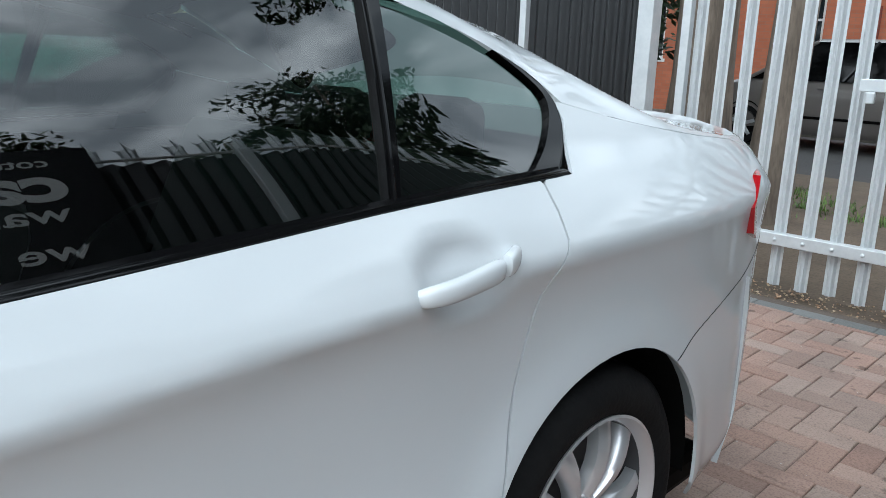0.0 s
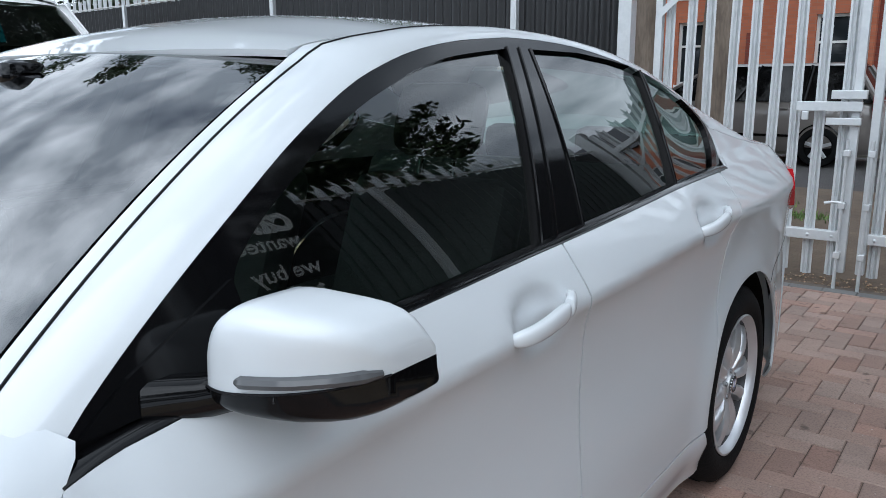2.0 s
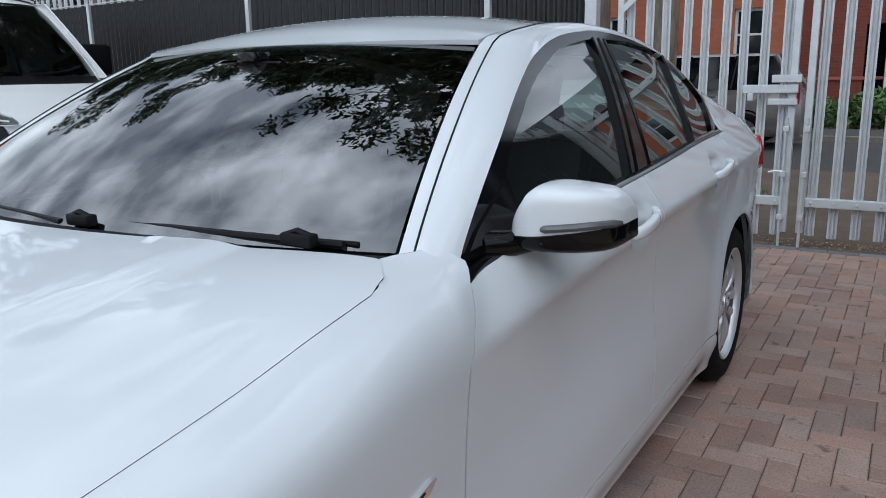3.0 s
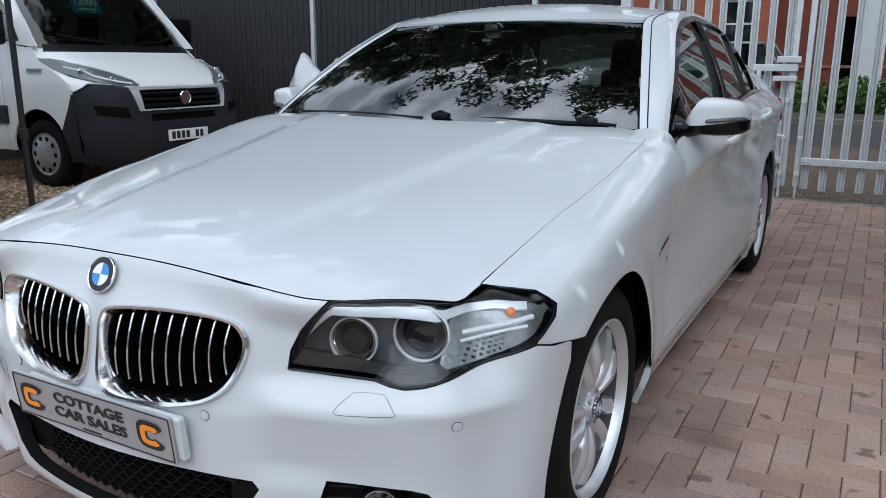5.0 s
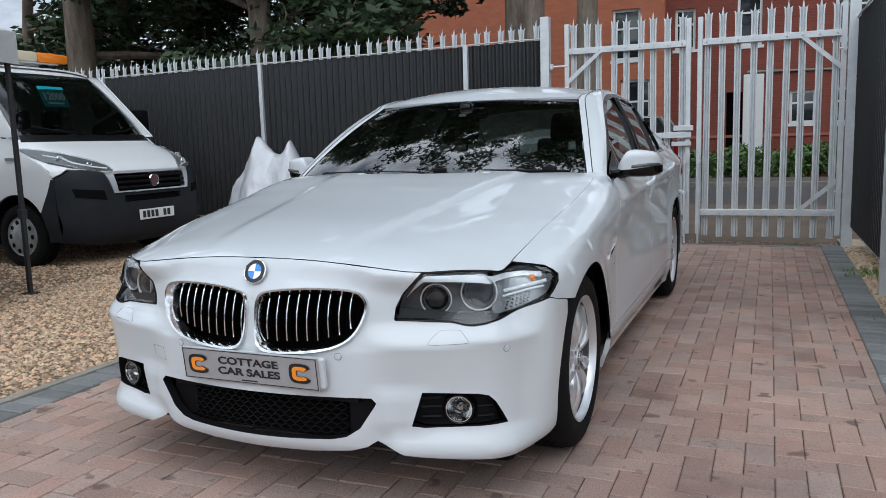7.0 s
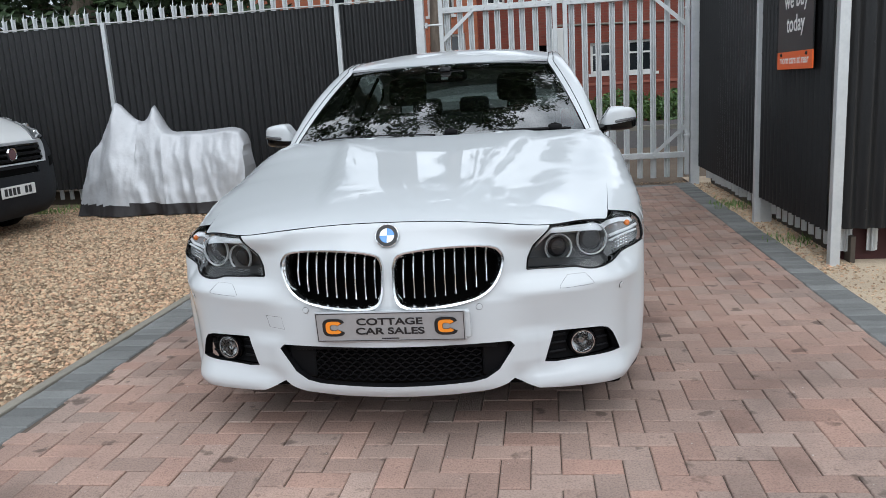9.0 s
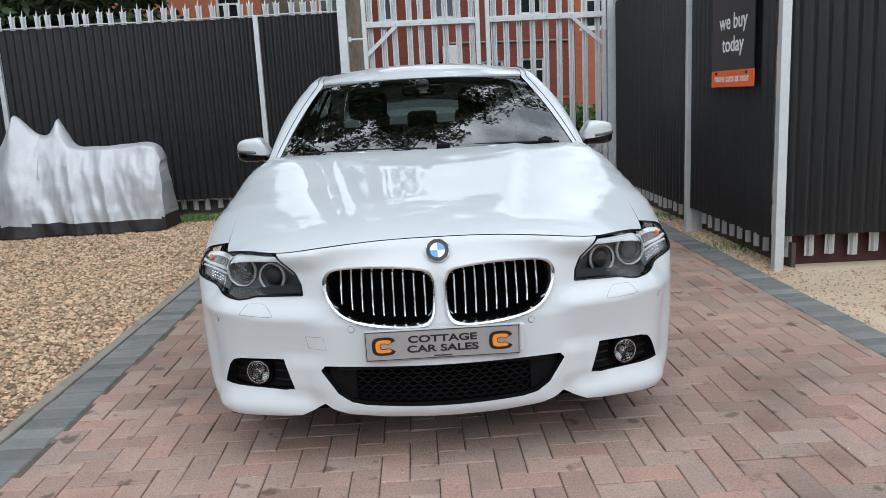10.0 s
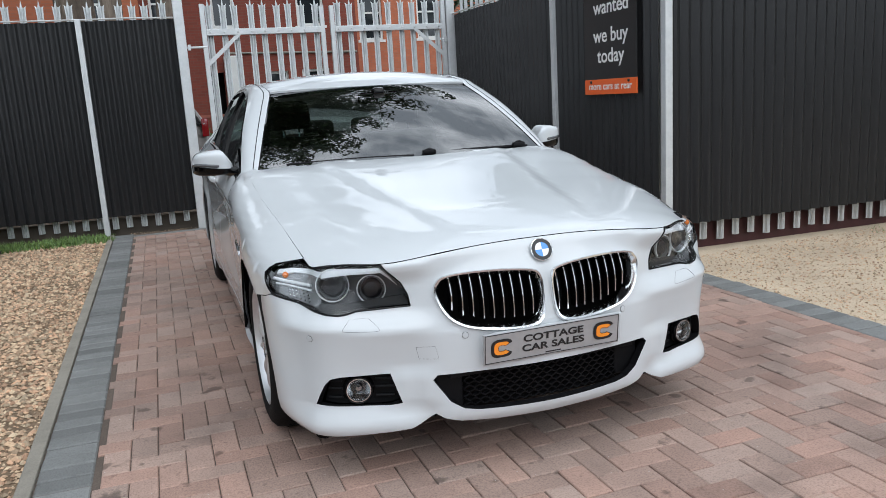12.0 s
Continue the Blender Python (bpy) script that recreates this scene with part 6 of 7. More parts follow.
for sgn in (1, -1):
    lampv = vp("headlamp", LAMPV, van_front, M_LENS, sgn=sgn, lift=0.022, label="clear headlamp")
    lampv.visible_shadow = False
    vp("lamp_tray", LAMPV, van_front, M_LAMP_GREY, sgn=sgn, lift=0.008, flange=0.012, parent=lampv)
    pts = [Vector(van_front(x, z)) + Vector((0, -0.016, 0.006)) for x, z in ((0.56, 1.018), (0.68, 1.035), (0.82, 1.085), (0.84, 1.13), (0.93, 1.17))]
    part("light_guide", add_tube(bmesh.new(), [(sgn * p.x, p.y, p.z) for p in pts], 0.010, 8), M_LAMP_WHITE, lampv, "", True)
    for x, z, rad in ((0.70, 1.062, 0.036), (0.86, 1.125, 0.048)):
        c = Vector(van_front(x, z)) + Vector((0, -0.012, 0))
        part("lamp_bowl", add_lathe(bmesh.new(), [(0.0, rad), (-0.008, rad * 0.94), (0.006, rad * 0.6), (0.010, 0.002)], "y", (sgn * c.x, c.y, c.z), 24), M_CHROME, lampv, "", True)
    SLOT = [(0.64, 0.70), (0.90, 0.74), (0.92, 0.83), (0.66, 0.80)]
    vp("bumper_slot", SLOT, van_front, M_DARK, sgn=sgn, lift=0.006)
    va = [(0.90 - 0.42 * math.cos(radians(a)), 0.36 + 0.42 * math.sin(radians(a))) for a in levels(0, 180, 22)]
    out = [(0.37, 0.93), (0.42, 0.80), (0.49, 0.50)] + va[3:] + [(1.40, 0.36), (1.40, 1.41), (0.95, 1.35), (0.80, 1.22), (0.58, 1.12), (0.46, 1.05), (0.38, 0.97)]
    vp("front_wing", out, van_side, M_VAN, sgn=sgn)
    out = [(0.33, 0.29), (0.49, 0.29)] + va[:5] + [(0.43, 0.80), (0.38, 0.93), (0.335, 0.93), (0.335, 0.6)]
    vp("bumper_end", out, van_side, M_BUMPER, sgn=sgn, lift=0.004)
    win = [(1.12, 1.42), (2.15, 1.38), (2.15, 1.98), (1.62, 1.98), (1.30, 1.68)]
    out = [(1.41, 0.36), (2.35, 0.36), (2.35, 2.15), (1.52, 2.12), (0.86, 1.37), (1.0, 1.37), (1.41, 1.41)]
    vp("cab_door", out, van_side, M_VAN, [win], sgn=sgn)
    vp("door_window", win, van_side, M_SIDE, sgn=sgn, lift=-0.01, flange=0).visible_shadow = False
    vp("rubbing_strip", [(1.36, 0.62), (2.3, 0.62), (2.3, 0.80), (1.36, 0.80)], van_side, M_BUMPER, sgn=sgn, lift=0.012)
    part("door_mirror", box((sgn * 1.03 - 0.10, 1.22, 1.40), (sgn * 1.03 + 0.20 * sgn + 0.1, 1.36, 1.72), 0.04) if sgn > 0 else box((-1.30, 1.22, 1.38), (-1.02, 1.36, 1.72), 0.04), M_PLASTIC, van, "black door mirror", True)
    part("model_bars", box((sgn * 1.015 - 0.012, 0.78, 1.13), (sgn * 1.015 + 0.012, 0.98, 1.16)), M_LAMP_GREY, van)
    wh = new("wheel")
    wh.parent = van
    wh["label"] = "steel wheel with silver trim"
    wh.matrix_basis = pose(sgn * 0.985, 0.90, 0.34, 0, 0, 0 if sgn > 0 else 180)
    tyre = [(-0.21, 0.20), (-0.22, 0.27), (-0.20, 0.33), (-0.16, 0.342), (-0.05, 0.342), (-0.015, 0.33), (0.0, 0.29), (0.0, 0.24), (-0.02, 0.205)]
    part("tyre", add_lathe(bmesh.new(), tyre, "x", sides=48), M_RUBBER, wh, "", True)
    part("trim", add_lathe(bmesh.new(), [(-0.02, 0.212), (-0.002, 0.205), (-0.012, 0.19), (0.004, 0.12), (0.012, 0.06), (0.014, 0.001)], "x", sides=40), M_TRIM, wh, "silver wheel trim", True)
    for k in range(10):
        t = 2 * math.pi * k / 10
        part("trim_hole", add_lathe(bmesh.new(), [(0.002, 0.026), (0.004, 0.001)], "x", (-0.002, 0.155 * math.cos(t), 0.155 * math.sin(t)), 12), M_DARK, wh)
    bm = bmesh.new()
    ring = [[bm.verts.new((sgn * x, 0.90 - 0.43 * math.cos(radians(a)), 0.36 + 0.43 * math.sin(radians(a)))) for a in levels(-15, 195, 20)] for x in (0.95, 0.6)]
    for i in range(20):
        bm.faces.new((ring[0][i], ring[0][i + 1], ring[1][i + 1], ring[1][i]))
    part("wheel_liner", bm, M_DARK, van)
    rw = copy_thing(wh, pose(sgn * 0.985, 4.35, 0.34, 0, 0, 0 if sgn > 0 else 180))
    part("wiper", add_tube(bmesh.new(), [Vector(van_front(sgn * x, z)) + Vector((0, -0.02, 0.015)) for x, z in ((0.15, 1.39), (0.5, 1.42), (0.72, 1.47))], 0.012, 6), M_PLASTIC, van)
part("cab_floor", box((-0.93, 0.45, 0.40), (0.93, 2.5, 0.60)), M_DARK, van)
part("cab_back", box((-0.90, 2.36, 0.5), (0.90, 2.42, 2.15), 0.02), M_VAN, van)
part("dashboard", box((-0.88, 0.85, 0.75), (0.88, 1.30, 1.36), 0.08), M_SEAT, van)
for x in (-0.5, 0.05, 0.5):
    bm = box((x - 0.24, 1.95, 0.6), (x + 0.24, 2.12, 1.45), 0.06)
    add_box(bm, (x - 0.13, 1.98, 1.50), (x + 0.13, 2.08, 1.72), 0.04)
    part("cab_seat", bm, M_SEAT, van, "", True)
part("beacon_bar", box((-0.62, 1.95, 2.28), (0.62, 2.22, 2.30), 0.008), M_ALLOY, van)
part("beacon", box((-0.76, 1.93, 2.30), (-0.32, 2.24, 2.42), 0.03), M_BEACON, van, "amber beacon lens", True)
part("beacon", box((0.32, 1.93, 2.30), (0.76, 2.24, 2.42), 0.03), M_BEACON, van, "amber beacon lens", True)
part("beacon_middle", box((-0.318, 1.93, 2.30), (0.318, 2.24, 2.42), 0.03), M_CREAM, van, "cream beacon housing", True)
for x in (-0.5, 0.5):
    part("beacon_foot", box((x - 0.03, 2.02, 2.18), (x + 0.03, 2.12, 2.30)), M_PLASTIC, van)
part("load_bed", box((-1.02, 2.55, 0.72), (1.02, 5.4, 0.86), 0.01), M_VAN, van)
for x in (-1.02, 0.99):
    part("dropside", box((x, 2.55, 0.86), (x + 0.03, 5.4, 1.26), 0.006), M_VAN, van)
part("chassis", box((-0.45, 0.4, 0.34), (0.45, 5.2, 0.62), 0.03), M_DARK, van)
card = part("price_card", box((-0.17, -0.004, -0.13), (0.17, 0.004, 0.13), 0.003), M_TEAL, van, "teal price card behind the windscreen")
card.matrix_basis = Matrix.Translation(Vector(van_front(-0.12, 1.83)) + Vector((0, 0.05, 0))) @ pose(0, 0, 0, -25)
lettering("12000", 0.125, 0.0, 0.0, M_SIGN_W, card, -0.006, 0.003, 0.95)
part("card_bar", box((-0.11, -0.0055, -0.092), (0.11, -0.004, -0.072)), M_SIGN_W, card)
vplate = part("number_plate", box((-0.26, -0.03, 0.455), (0.26, -0.018, 0.566), 0.004), M_SIGN_W, van, "white plate with dark bars")
for i in range(7):
    if i != 4:
        x = -0.20 + 0.062 * i
        part("plate_bar", box((x - 0.021, -0.033, 0.475), (x + 0.021, -0.029, 0.548)), M_INK, vplate)


# ---- the covered motorcycle ----
M_COVER = material("silver_cover_cloth", (0.50, 0.51, 0.53), 0.42, 0.25, var=0.35, scale=3.0, dark=(0.36, 0.37, 0.39), bump=0.5, bump_scale=14)
M_COVER_B = material("black_cover_cloth", (0.02, 0.017, 0.018), 0.6, bump=0.4, bump_scale=14)
TOP = spline((-1.05, 0.52), (-0.95, 0.72), (-0.78, 0.90), (-0.62, 1.14), (-0.52, 1.24), (-0.30, 1.10), (0.0, 0.97), (0.3, 0.93), (0.6, 0.945), (0.85, 0.955), (0.98, 0.93), (1.04, 0.80))
WID = spline((-1.05, 0.16), (-0.8, 0.24), (-0.5, 0.36), (-0.1, 0.31), (0.4, 0.28), (0.9, 0.25), (1.04, 0.18))


def drape(s, a):
    """The cloth: along the machine and over it (a from -1 at the near hem to 1 at the far hem)."""
    h, w = TOP(s), WID(s)
    k = -1 if a < 0 else 1
    t = 1 - abs(a)
    ridge = 0.10 if s > -0.25 else 0.05
    if t < 0.8:
        u = t / 0.8
        z = 0.015 + (h - 0.05) * u
        y = k * (w + 0.05 * (1 - u) ** 2 - (w - ridge) * u ** 2.2)
    else:
        u = (t - 0.8) / 0.2
        z = h - 0.035 + 0.035 * math.sin(u * math.pi / 2)
        y = k * ridge * (1 - u)
        u = 1.0
    ph = 4.4 * s + 1.5 * math.sin(3.3 * s + k) + 0.9 * u
    fold = 1 - 2 * abs(math.sin(ph)) ** 0.8 + 0.3 * (1 - 2 * abs(math.sin(2.3 * ph + 1.1 + 2.4 * u)))
    y += k * fold * (0.010 + 0.034 * (1 - u) ** 0.8) * (1 if t < 0.97 else 0)
    for ya, sa, up in ((-0.12, -0.54, 0.12), (0.04, -0.07, 0.27)):
        g = math.exp(-abs((s - sa) / 0.085) ** 1.5 - abs((y - ya) / 0.16) ** 1.5)
        z += up * g
    z += 0.014 * noise.noise((5 * s, 6 * y, z * 4)) * u
    x = s + 0.018 * noise.noise((3 * s, 5 * z, 7.1)) + 0.02 * (1 - u) * s
    y += 0.022 * noise.noise((7 * s, 4 * z, 1.3)) + 0.010 * noise.noise((19 * s, 9 * z, 5.3))
    return Vector((x, y, max(z, 0.012)))


cover = thing("motorcycle_cover", "silver cover with a black hem draped over a motorcycle", "cover", at=pose(-3.87, 5.42, -0.015, 0, 0, -3))
for nm, sel, mat, lb in (("cloth", True, M_COVER, "silver cloth with folds"), ("hem", False, M_COVER_B, "black hem")):
    bm = bmesh.new()
    g = [[bm.verts.new(drape(-1.05 + 2.09 * i / 130, -1 + 2 * j / 72)) for j in range(73)] for i in range(131)]
    for i in range(130):
        for j in range(72):
            q = (g[i][j], g[i + 1][j], g[i + 1][j + 1], g[i][j + 1])
            mid = sum(v.co.z for v in q) / 4
            if (mid > 0.145) == sel:
                bm.faces.new(q)
    for col in (g[0], g[-1]):
        for j in range(36):
            q = (col[j], col[j + 1], col[71 - j], col[72 - j]) if j < 35 else (col[35], col[36], col[37])
            if (q[0].co.z > 0.145) == sel:
                bm.faces.new(q)
    bmesh.ops.delete(bm, geom=[v for v in bm.verts if not v.link_faces], context="VERTS")
    part(nm, bm, mat, cover, lb, True, 50)


# ---- the gazebo ----
M_POLE = material("dark_gazebo_pole", (0.03, 0.03, 0.032), 0.5, 0.3)
M_CANVAS = material("grey_canvas", (0.45, 0.46, 0.46), 0.8, var=0.25, scale=3, bump=0.3, bump_scale=40)
gaz = thing("gazebo", "dark-legged gazebo with a grey canvas roof on gravel", "gazebo", at=pose(-4.22, 1.85, 0))
for x, y in ((0, 0), (-2.9, 0), (0, -2.9), (-2.9, -2.9)):
    bm = box((x - 0.017, y - 0.017, -0.02), (x + 0.017, y + 0.017, 1.97), 0.004)
    part("leg", bm, M_POLE, gaz)
    part("foot", box((x - 0.05, y - 0.05, -0.02), (x + 0.05, y + 0.05, -0.005)), M_POLE, gaz)
    part("leg_clip", box((x - 0.027, y - 0.027, 0.62), (x + 0.027, y + 0.027, 0.70), 0.004), M_POLE, gaz)
bm = bmesh.new()
c4 = [(0.06, 0.06), (-2.96, 0.06), (-2.96, -2.96), (0.06, -2.96)]
hem, eave = [], []
for k in range(4):
    a, b = c4[k], c4[(k + 1) % 4]
    for i in range(12):
        t = i / 12
        x, y = a[0] + (b[0] - a[0]) * t, a[1] + (b[1] - a[1]) * t
        hem.append(bm.verts.new((x + 0.012 * math.sin(i * 2.1), y, 1.88 + 0.015 * math.sin(i * 1.3))))
        eave.append(bm.verts.new((x, y, 2.14)))
peak = bm.verts.new((-1.45, -1.45, 2.75))
for i in range(48):
    j = (i + 1) % 48
    bm.faces.new((hem[i], hem[j], eave[j], eave[i]))
    bm.faces.new((eave[i], eave[j], peak))
part("canopy", bm, M_CANVAS, gaz, "grey canvas canopy with a valance")


# ---- plain parked cars ----
def parked_car(name, label, m, at, length, width, belt, roof, glass_y, nose_z, lamp_mat=None):
    """A car seen far off or in part: body, glasshouse, windows, lamps and wheels. Its front is at y = 0."""
    root = thing(name, label, "car", at=at)
    c = (0, length / 2, 0.6)
    zt = spline((0, nose_z - 0.12), (0.08, nose_z), (0.35, nose_z + 0.06), (glass_y[0], belt), (length - 0.5, belt + 0.04), (length - 0.1, belt - 0.02), (length, belt - 0.15))
    hw = spline((0, width * 0.30), (0.06, width * 0.40), (0.25, width * 0.47), (0.8, width * 0.5), (length - 0.6, width * 0.49), (length - 0.1, width * 0.42), (length, width * 0.36))
    bm = bmesh.new()
    rows = []
    for i in range(41):
        y = length * (0.5 - 0.5 * math.cos(math.pi * i / 40))
        w, t = hw(y), zt(y)
        sec = [(-0.9, 0.22), (-1.0, 0.32), (-1.0, 0.6), (-0.985, 0.75 * t), (-0.95, 0.93 * t), (-0.86, t), (-0.45, t + 0.025), (0, t + 0.03)]
        sec += [(-x, z) for x, z in reversed(sec[:-1])]
        rows.append([bm.verts.new((x * w, y, z)) for x, z in sec])
    for a, b in zip(rows, rows[1:]):
        for k in range(len(a) - 1):
            bm.faces.new((a[k], a[k + 1], b[k + 1], b[k]))
        bm.faces.new((a[-1], a[0], b[0], b[-1]))
    bm.faces.new(rows[0])
    bm.faces.new(rows[-1])
    part("body", bm, m, root, "", True, 45)
    bm = bmesh.new()
    y0, y1, y2, y3 = glass_y
    ring0 = [(-0.46, y0), (0.46, y0), (0.47, (y0 + y3) / 2), (0.44, y3), (-0.44, y3), (-0.47, (y0 + y3) / 2)]
    ring1 = [(-0.36, y1), (0.36, y1), (0.375, (y1 + y2) / 2), (0.35, y2), (-0.35, y2), (-0.375, (y1 + y2) / 2)]
    lo = [bm.verts.new((x * width, y, belt - 0.01)) for x, y in ring0]
    hi = [bm.verts.new((x * width, y, roof - 0.05)) for x, y in ring1]
    for i in range(6):
        bm.faces.new((lo[i], lo[(i + 1) % 6], hi[(i + 1) % 6], hi[i]))
    part("glasshouse", bm, M_BLACK, root, "dark windows")
    bm = bmesh.new()
    top = [bm.verts.new((x * width * 1.01, y + (0.01 if y > length / 2 else -0.01), roof - 0.052)) for x, y in ring1]
    mid = [bm.verts.new((x * width * 0.9, y1 + (y - y1) * 0.97 + 0.02, roof - 0.005)) for x, y in ring1]
    for i in range(6):
        bm.faces.new((top[i], top[(i + 1) % 6], mid[(i + 1) % 6], mid[i]))
    bm.faces.new(mid)
    part("roof", bm, m, root, "", True, 50)
    for s in (-1, 1):
        for (xa, ya, za), (xb, yb, zb), r in (((0.46, y0, belt), (0.36, y1, roof - 0.05), 0.028), ((0.47, y0 + (y3 - y0) * 0.40, belt), (0.375, y1 + (y2 - y1) * 0.38, roof - 0.05), 0.03), ((0.465, y0 + (y3 - y0) * 0.70, belt), (0.37, y1 + (y2 - y1) * 0.72, roof - 0.05), 0.03), ((0.44, y3, belt), (0.35, y2, roof - 0.05), 0.05)):
            part("pillar", add_tube(bmesh.new(), [(s * xa * width, ya, za), (s * xb * width, yb, zb)], r, 8), m if r != 0.03 else M_BLACK, root, "", True)
        for y in (0.85, length - 0.85):
            wh = new("wheel")
            wh.parent = root
            wh.matrix_basis = pose(s * (width / 2 + 0.005), y, 0.315, 0, 0, 0 if s > 0 else 180)
            part("tyre", add_lathe(bmesh.new(), [(-0.2, 0.2), (-0.2, 0.30), (-0.03, 0.315), (0.0, 0.29), (0.004, 0.22), (-0.02, 0.2)], "x", sides=32), M_RUBBER, wh, "", True)
            bm = add_lathe(bmesh.new(), [(-0.015, 0.215), (0.0, 0.205), (-0.03, 0.19), (-0.05, 0.001)], "x", sides=32)
            part("rim", bm, M_DARK, wh)
            for k in range(5):
                t = 2 * math.pi * k / 5
                bm = box((-0.02, -0.028, 0.0), (0.0, 0.028, 0.20), 0.006)
                bm.transform(Matrix.Rotation(t, 4, "X"))
                part("spoke", bm, M_ALLOY, wh)
            bm = add_lathe(bmesh.new(), [(0.0, 0.34), (0.012, 0.325), (0.0, 0.318)], "x", (s * width * 0.497, y, 0.34), 36)
            part("arch_lip", bm, M_BLACK, root)
        part("side_moulding", box((s * width * 0.498 - 0.012, 1.3, 0.46), (s * width * 0.498 + 0.012, length - 1.3, 0.50), 0.005), M_BLACK, root)
        for y in (1.9, 2.85):
            part("door_handle", box((s * width * 0.487 - 0.02, y, belt - 0.13), (s * width * 0.487 + 0.02, y + 0.2, belt - 0.10), 0.008), m, root)
        bm = bmesh.new()
        bmesh.ops.create_uvsphere(bm, u_segments=16, v_segments=10, radius=1.0)
        bm.transform(Matrix.Translation((s * width * 0.385, 0.22, nose_z - 0.10)) @ Matrix.Rotation(radians(-28 * s), 4, "Z") @ Matrix.Diagonal((0.15, 0.14, 0.085, 1)))
        part("headlamp", bm, lamp_mat or M_LAMP_GREY, root, "", True)
        bm = box((s * width * 0.44 - 0.05, length - 0.16, belt - 0.25), (s * width * 0.44 + 0.04, length - 0.02, belt + 0.12), 0.02)
        part("tail_lamp", bm, M_RED, root, "red tail lamp", True)
    part("front_grille", box((-width * 0.25, -0.012, nose_z - 0.20), (width * 0.25, 0.05, nose_z - 0.10), 0.01), M_PLASTIC, root)
    part("lower_grille", box((-width * 0.33, -0.012, 0.28), (width * 0.33, 0.06, 0.44), 0.02), M_PLASTIC, root)
    return root


M_BLACKCAR = material("black_car_paint", (0.008, 0.008, 0.009), 0.2, coat=1.0)
M_TAUPE = material("grey_brown_car_paint", (0.20, 0.18, 0.165), 0.4, 0.2, coat=1.0, var=0.1)
parked_car("hatchback_car", "gloss black hatchback parked on the gravel under the gazebo", M_BLACKCAR, pose(-3.86, 0.62, 0, 0, 0, 90), 4.1, 1.76, 0.93, 1.46, (1.05, 1.75, 3.2, 3.85), 0.74)
parked_car("people_carrier", "grey-brown people carrier parked at the far kerb", M_TAUPE, pose(-4.55, 14.75, -0.036, 0, 0, -90), 4.4, 1.80, 1.02, 1.62, (0.85, 1.75, 3.95, 4.3), 0.85)


# ---- gravel ----
def stones(name, x0, x1, y0, y1, n, lo, hi, mat, z, label, seed, keep=None):
    """Scattered stones as one mesh of small faceted pebbles."""
    rnd = random.Random(seed)
    base = [(1, 0, 0), (-1, 0, 0), (0, 1, 0), (0, -1, 0), (0, 0, 1), (0, 0, -1)]
    tri = [(0, 2, 4), (2, 1, 4), (1, 3, 4), (3, 0, 4), (2, 0, 5), (1, 2, 5), (3, 1, 5), (0, 3, 5)]
    verts, faces = [], []
    for _ in range(n):
        x, y = rnd.uniform(x0, x1), rnd.uniform(y0, y1)
        if keep and not keep(x, y, rnd):
            continue
        r, a = lo + (hi - lo) * rnd.random() ** 2, rnd.uniform(0, math.pi)
        c, s, e = math.cos(a), math.sin(a), rnd.uniform(0.6, 1.0)
        k = len(verts)
        for px, py, pz in base:
            j = rnd.uniform(0.75, 1.25)
            px, py, pz = px * r * j, py * r * e * j, pz * r * 0.6 * j
            verts.append((x + c * px - s * py, y + s * px + c * py, z + r * 0.25 + pz))
        faces += [tuple(k + i for i in t) for t in tri]
    ob = new(name, joined(name, verts, faces, mat))
    return tagged(ob, label, "gravel", kind="stuff")


def joined(name, verts, faces, mat):
    me = bpy.data.meshes.new(name)
    me.from_pydata(verts, [], faces)
    me.materials.append(mat)
    return me


GX = XL - 0.265
stones("gravel", -4.3, GX, -1.2, 3.2, 34000, 0.007, 0.022, M_STONES, -0.02, "loose brown and buff gravel", 1)
stones("gravel", -8.0, GX, 3.2, 6.1, 36000, 0.009, 0.024, M_STONES, -0.02, "loose brown and buff gravel", 2)
stones("gravel", -9.5, -4.3, -1.2, 3.2, 18000, 0.01, 0.026, M_STONES, -0.02, "loose brown and buff gravel", 3)
stones("grit", XR + 0.2, 5.5, -1.5, 1.75, 14000, 0.004, 0.012, M_STONES, -0.012, "pale grit on the sandy ground", 4)
stones("litter", XR + 0.19, XR + 0.45, 1.6, 6.0, 2500, 0.004, 0.014, M_STONES, -0.01, "grit and dry leaves along the fence", 5)
stones("litter", -1.6, 2.2, 5.85, 6.3, 1800, 0.004, 0.012, M_STONES, -0.02, "grit and dry leaves under the gates", 6)


# ---- plants ----
def leaf_cloud(clumps, n, size, seed, flat=0.5):
    """Small leaves scattered in clumps (centre, radii), each a bent pair of triangles."""
    rnd = random.Random(seed)
    verts, faces = [], []
    for _ in range(n):
        c, r = clumps[rnd.randrange(len(clumps))]
        while True:
            p = Vector([rnd.uniform(-1, 1) for _ in range(3)])
            if 0.15 < p.length < 1:
                break
        p = Vector([c[i] + p[i] * r[i] for i in range(3)])
        d = Vector([rnd.gauss(0, 1), rnd.gauss(0, 1), rnd.gauss(0, flat)]).normalized()
        e = d.cross(Vector([rnd.gauss(0, 1) for _ in range(3)])).normalized()
        s = size * rnd.uniform(0.5, 1.3)
        k = len(verts)
        verts += [tuple(p - d * s), tuple(p + e * s * 0.38), tuple(p + d * s), tuple(p - e * s * 0.38)]
        faces.append((k, k + 1, k + 2, k + 3))
    return verts, faces


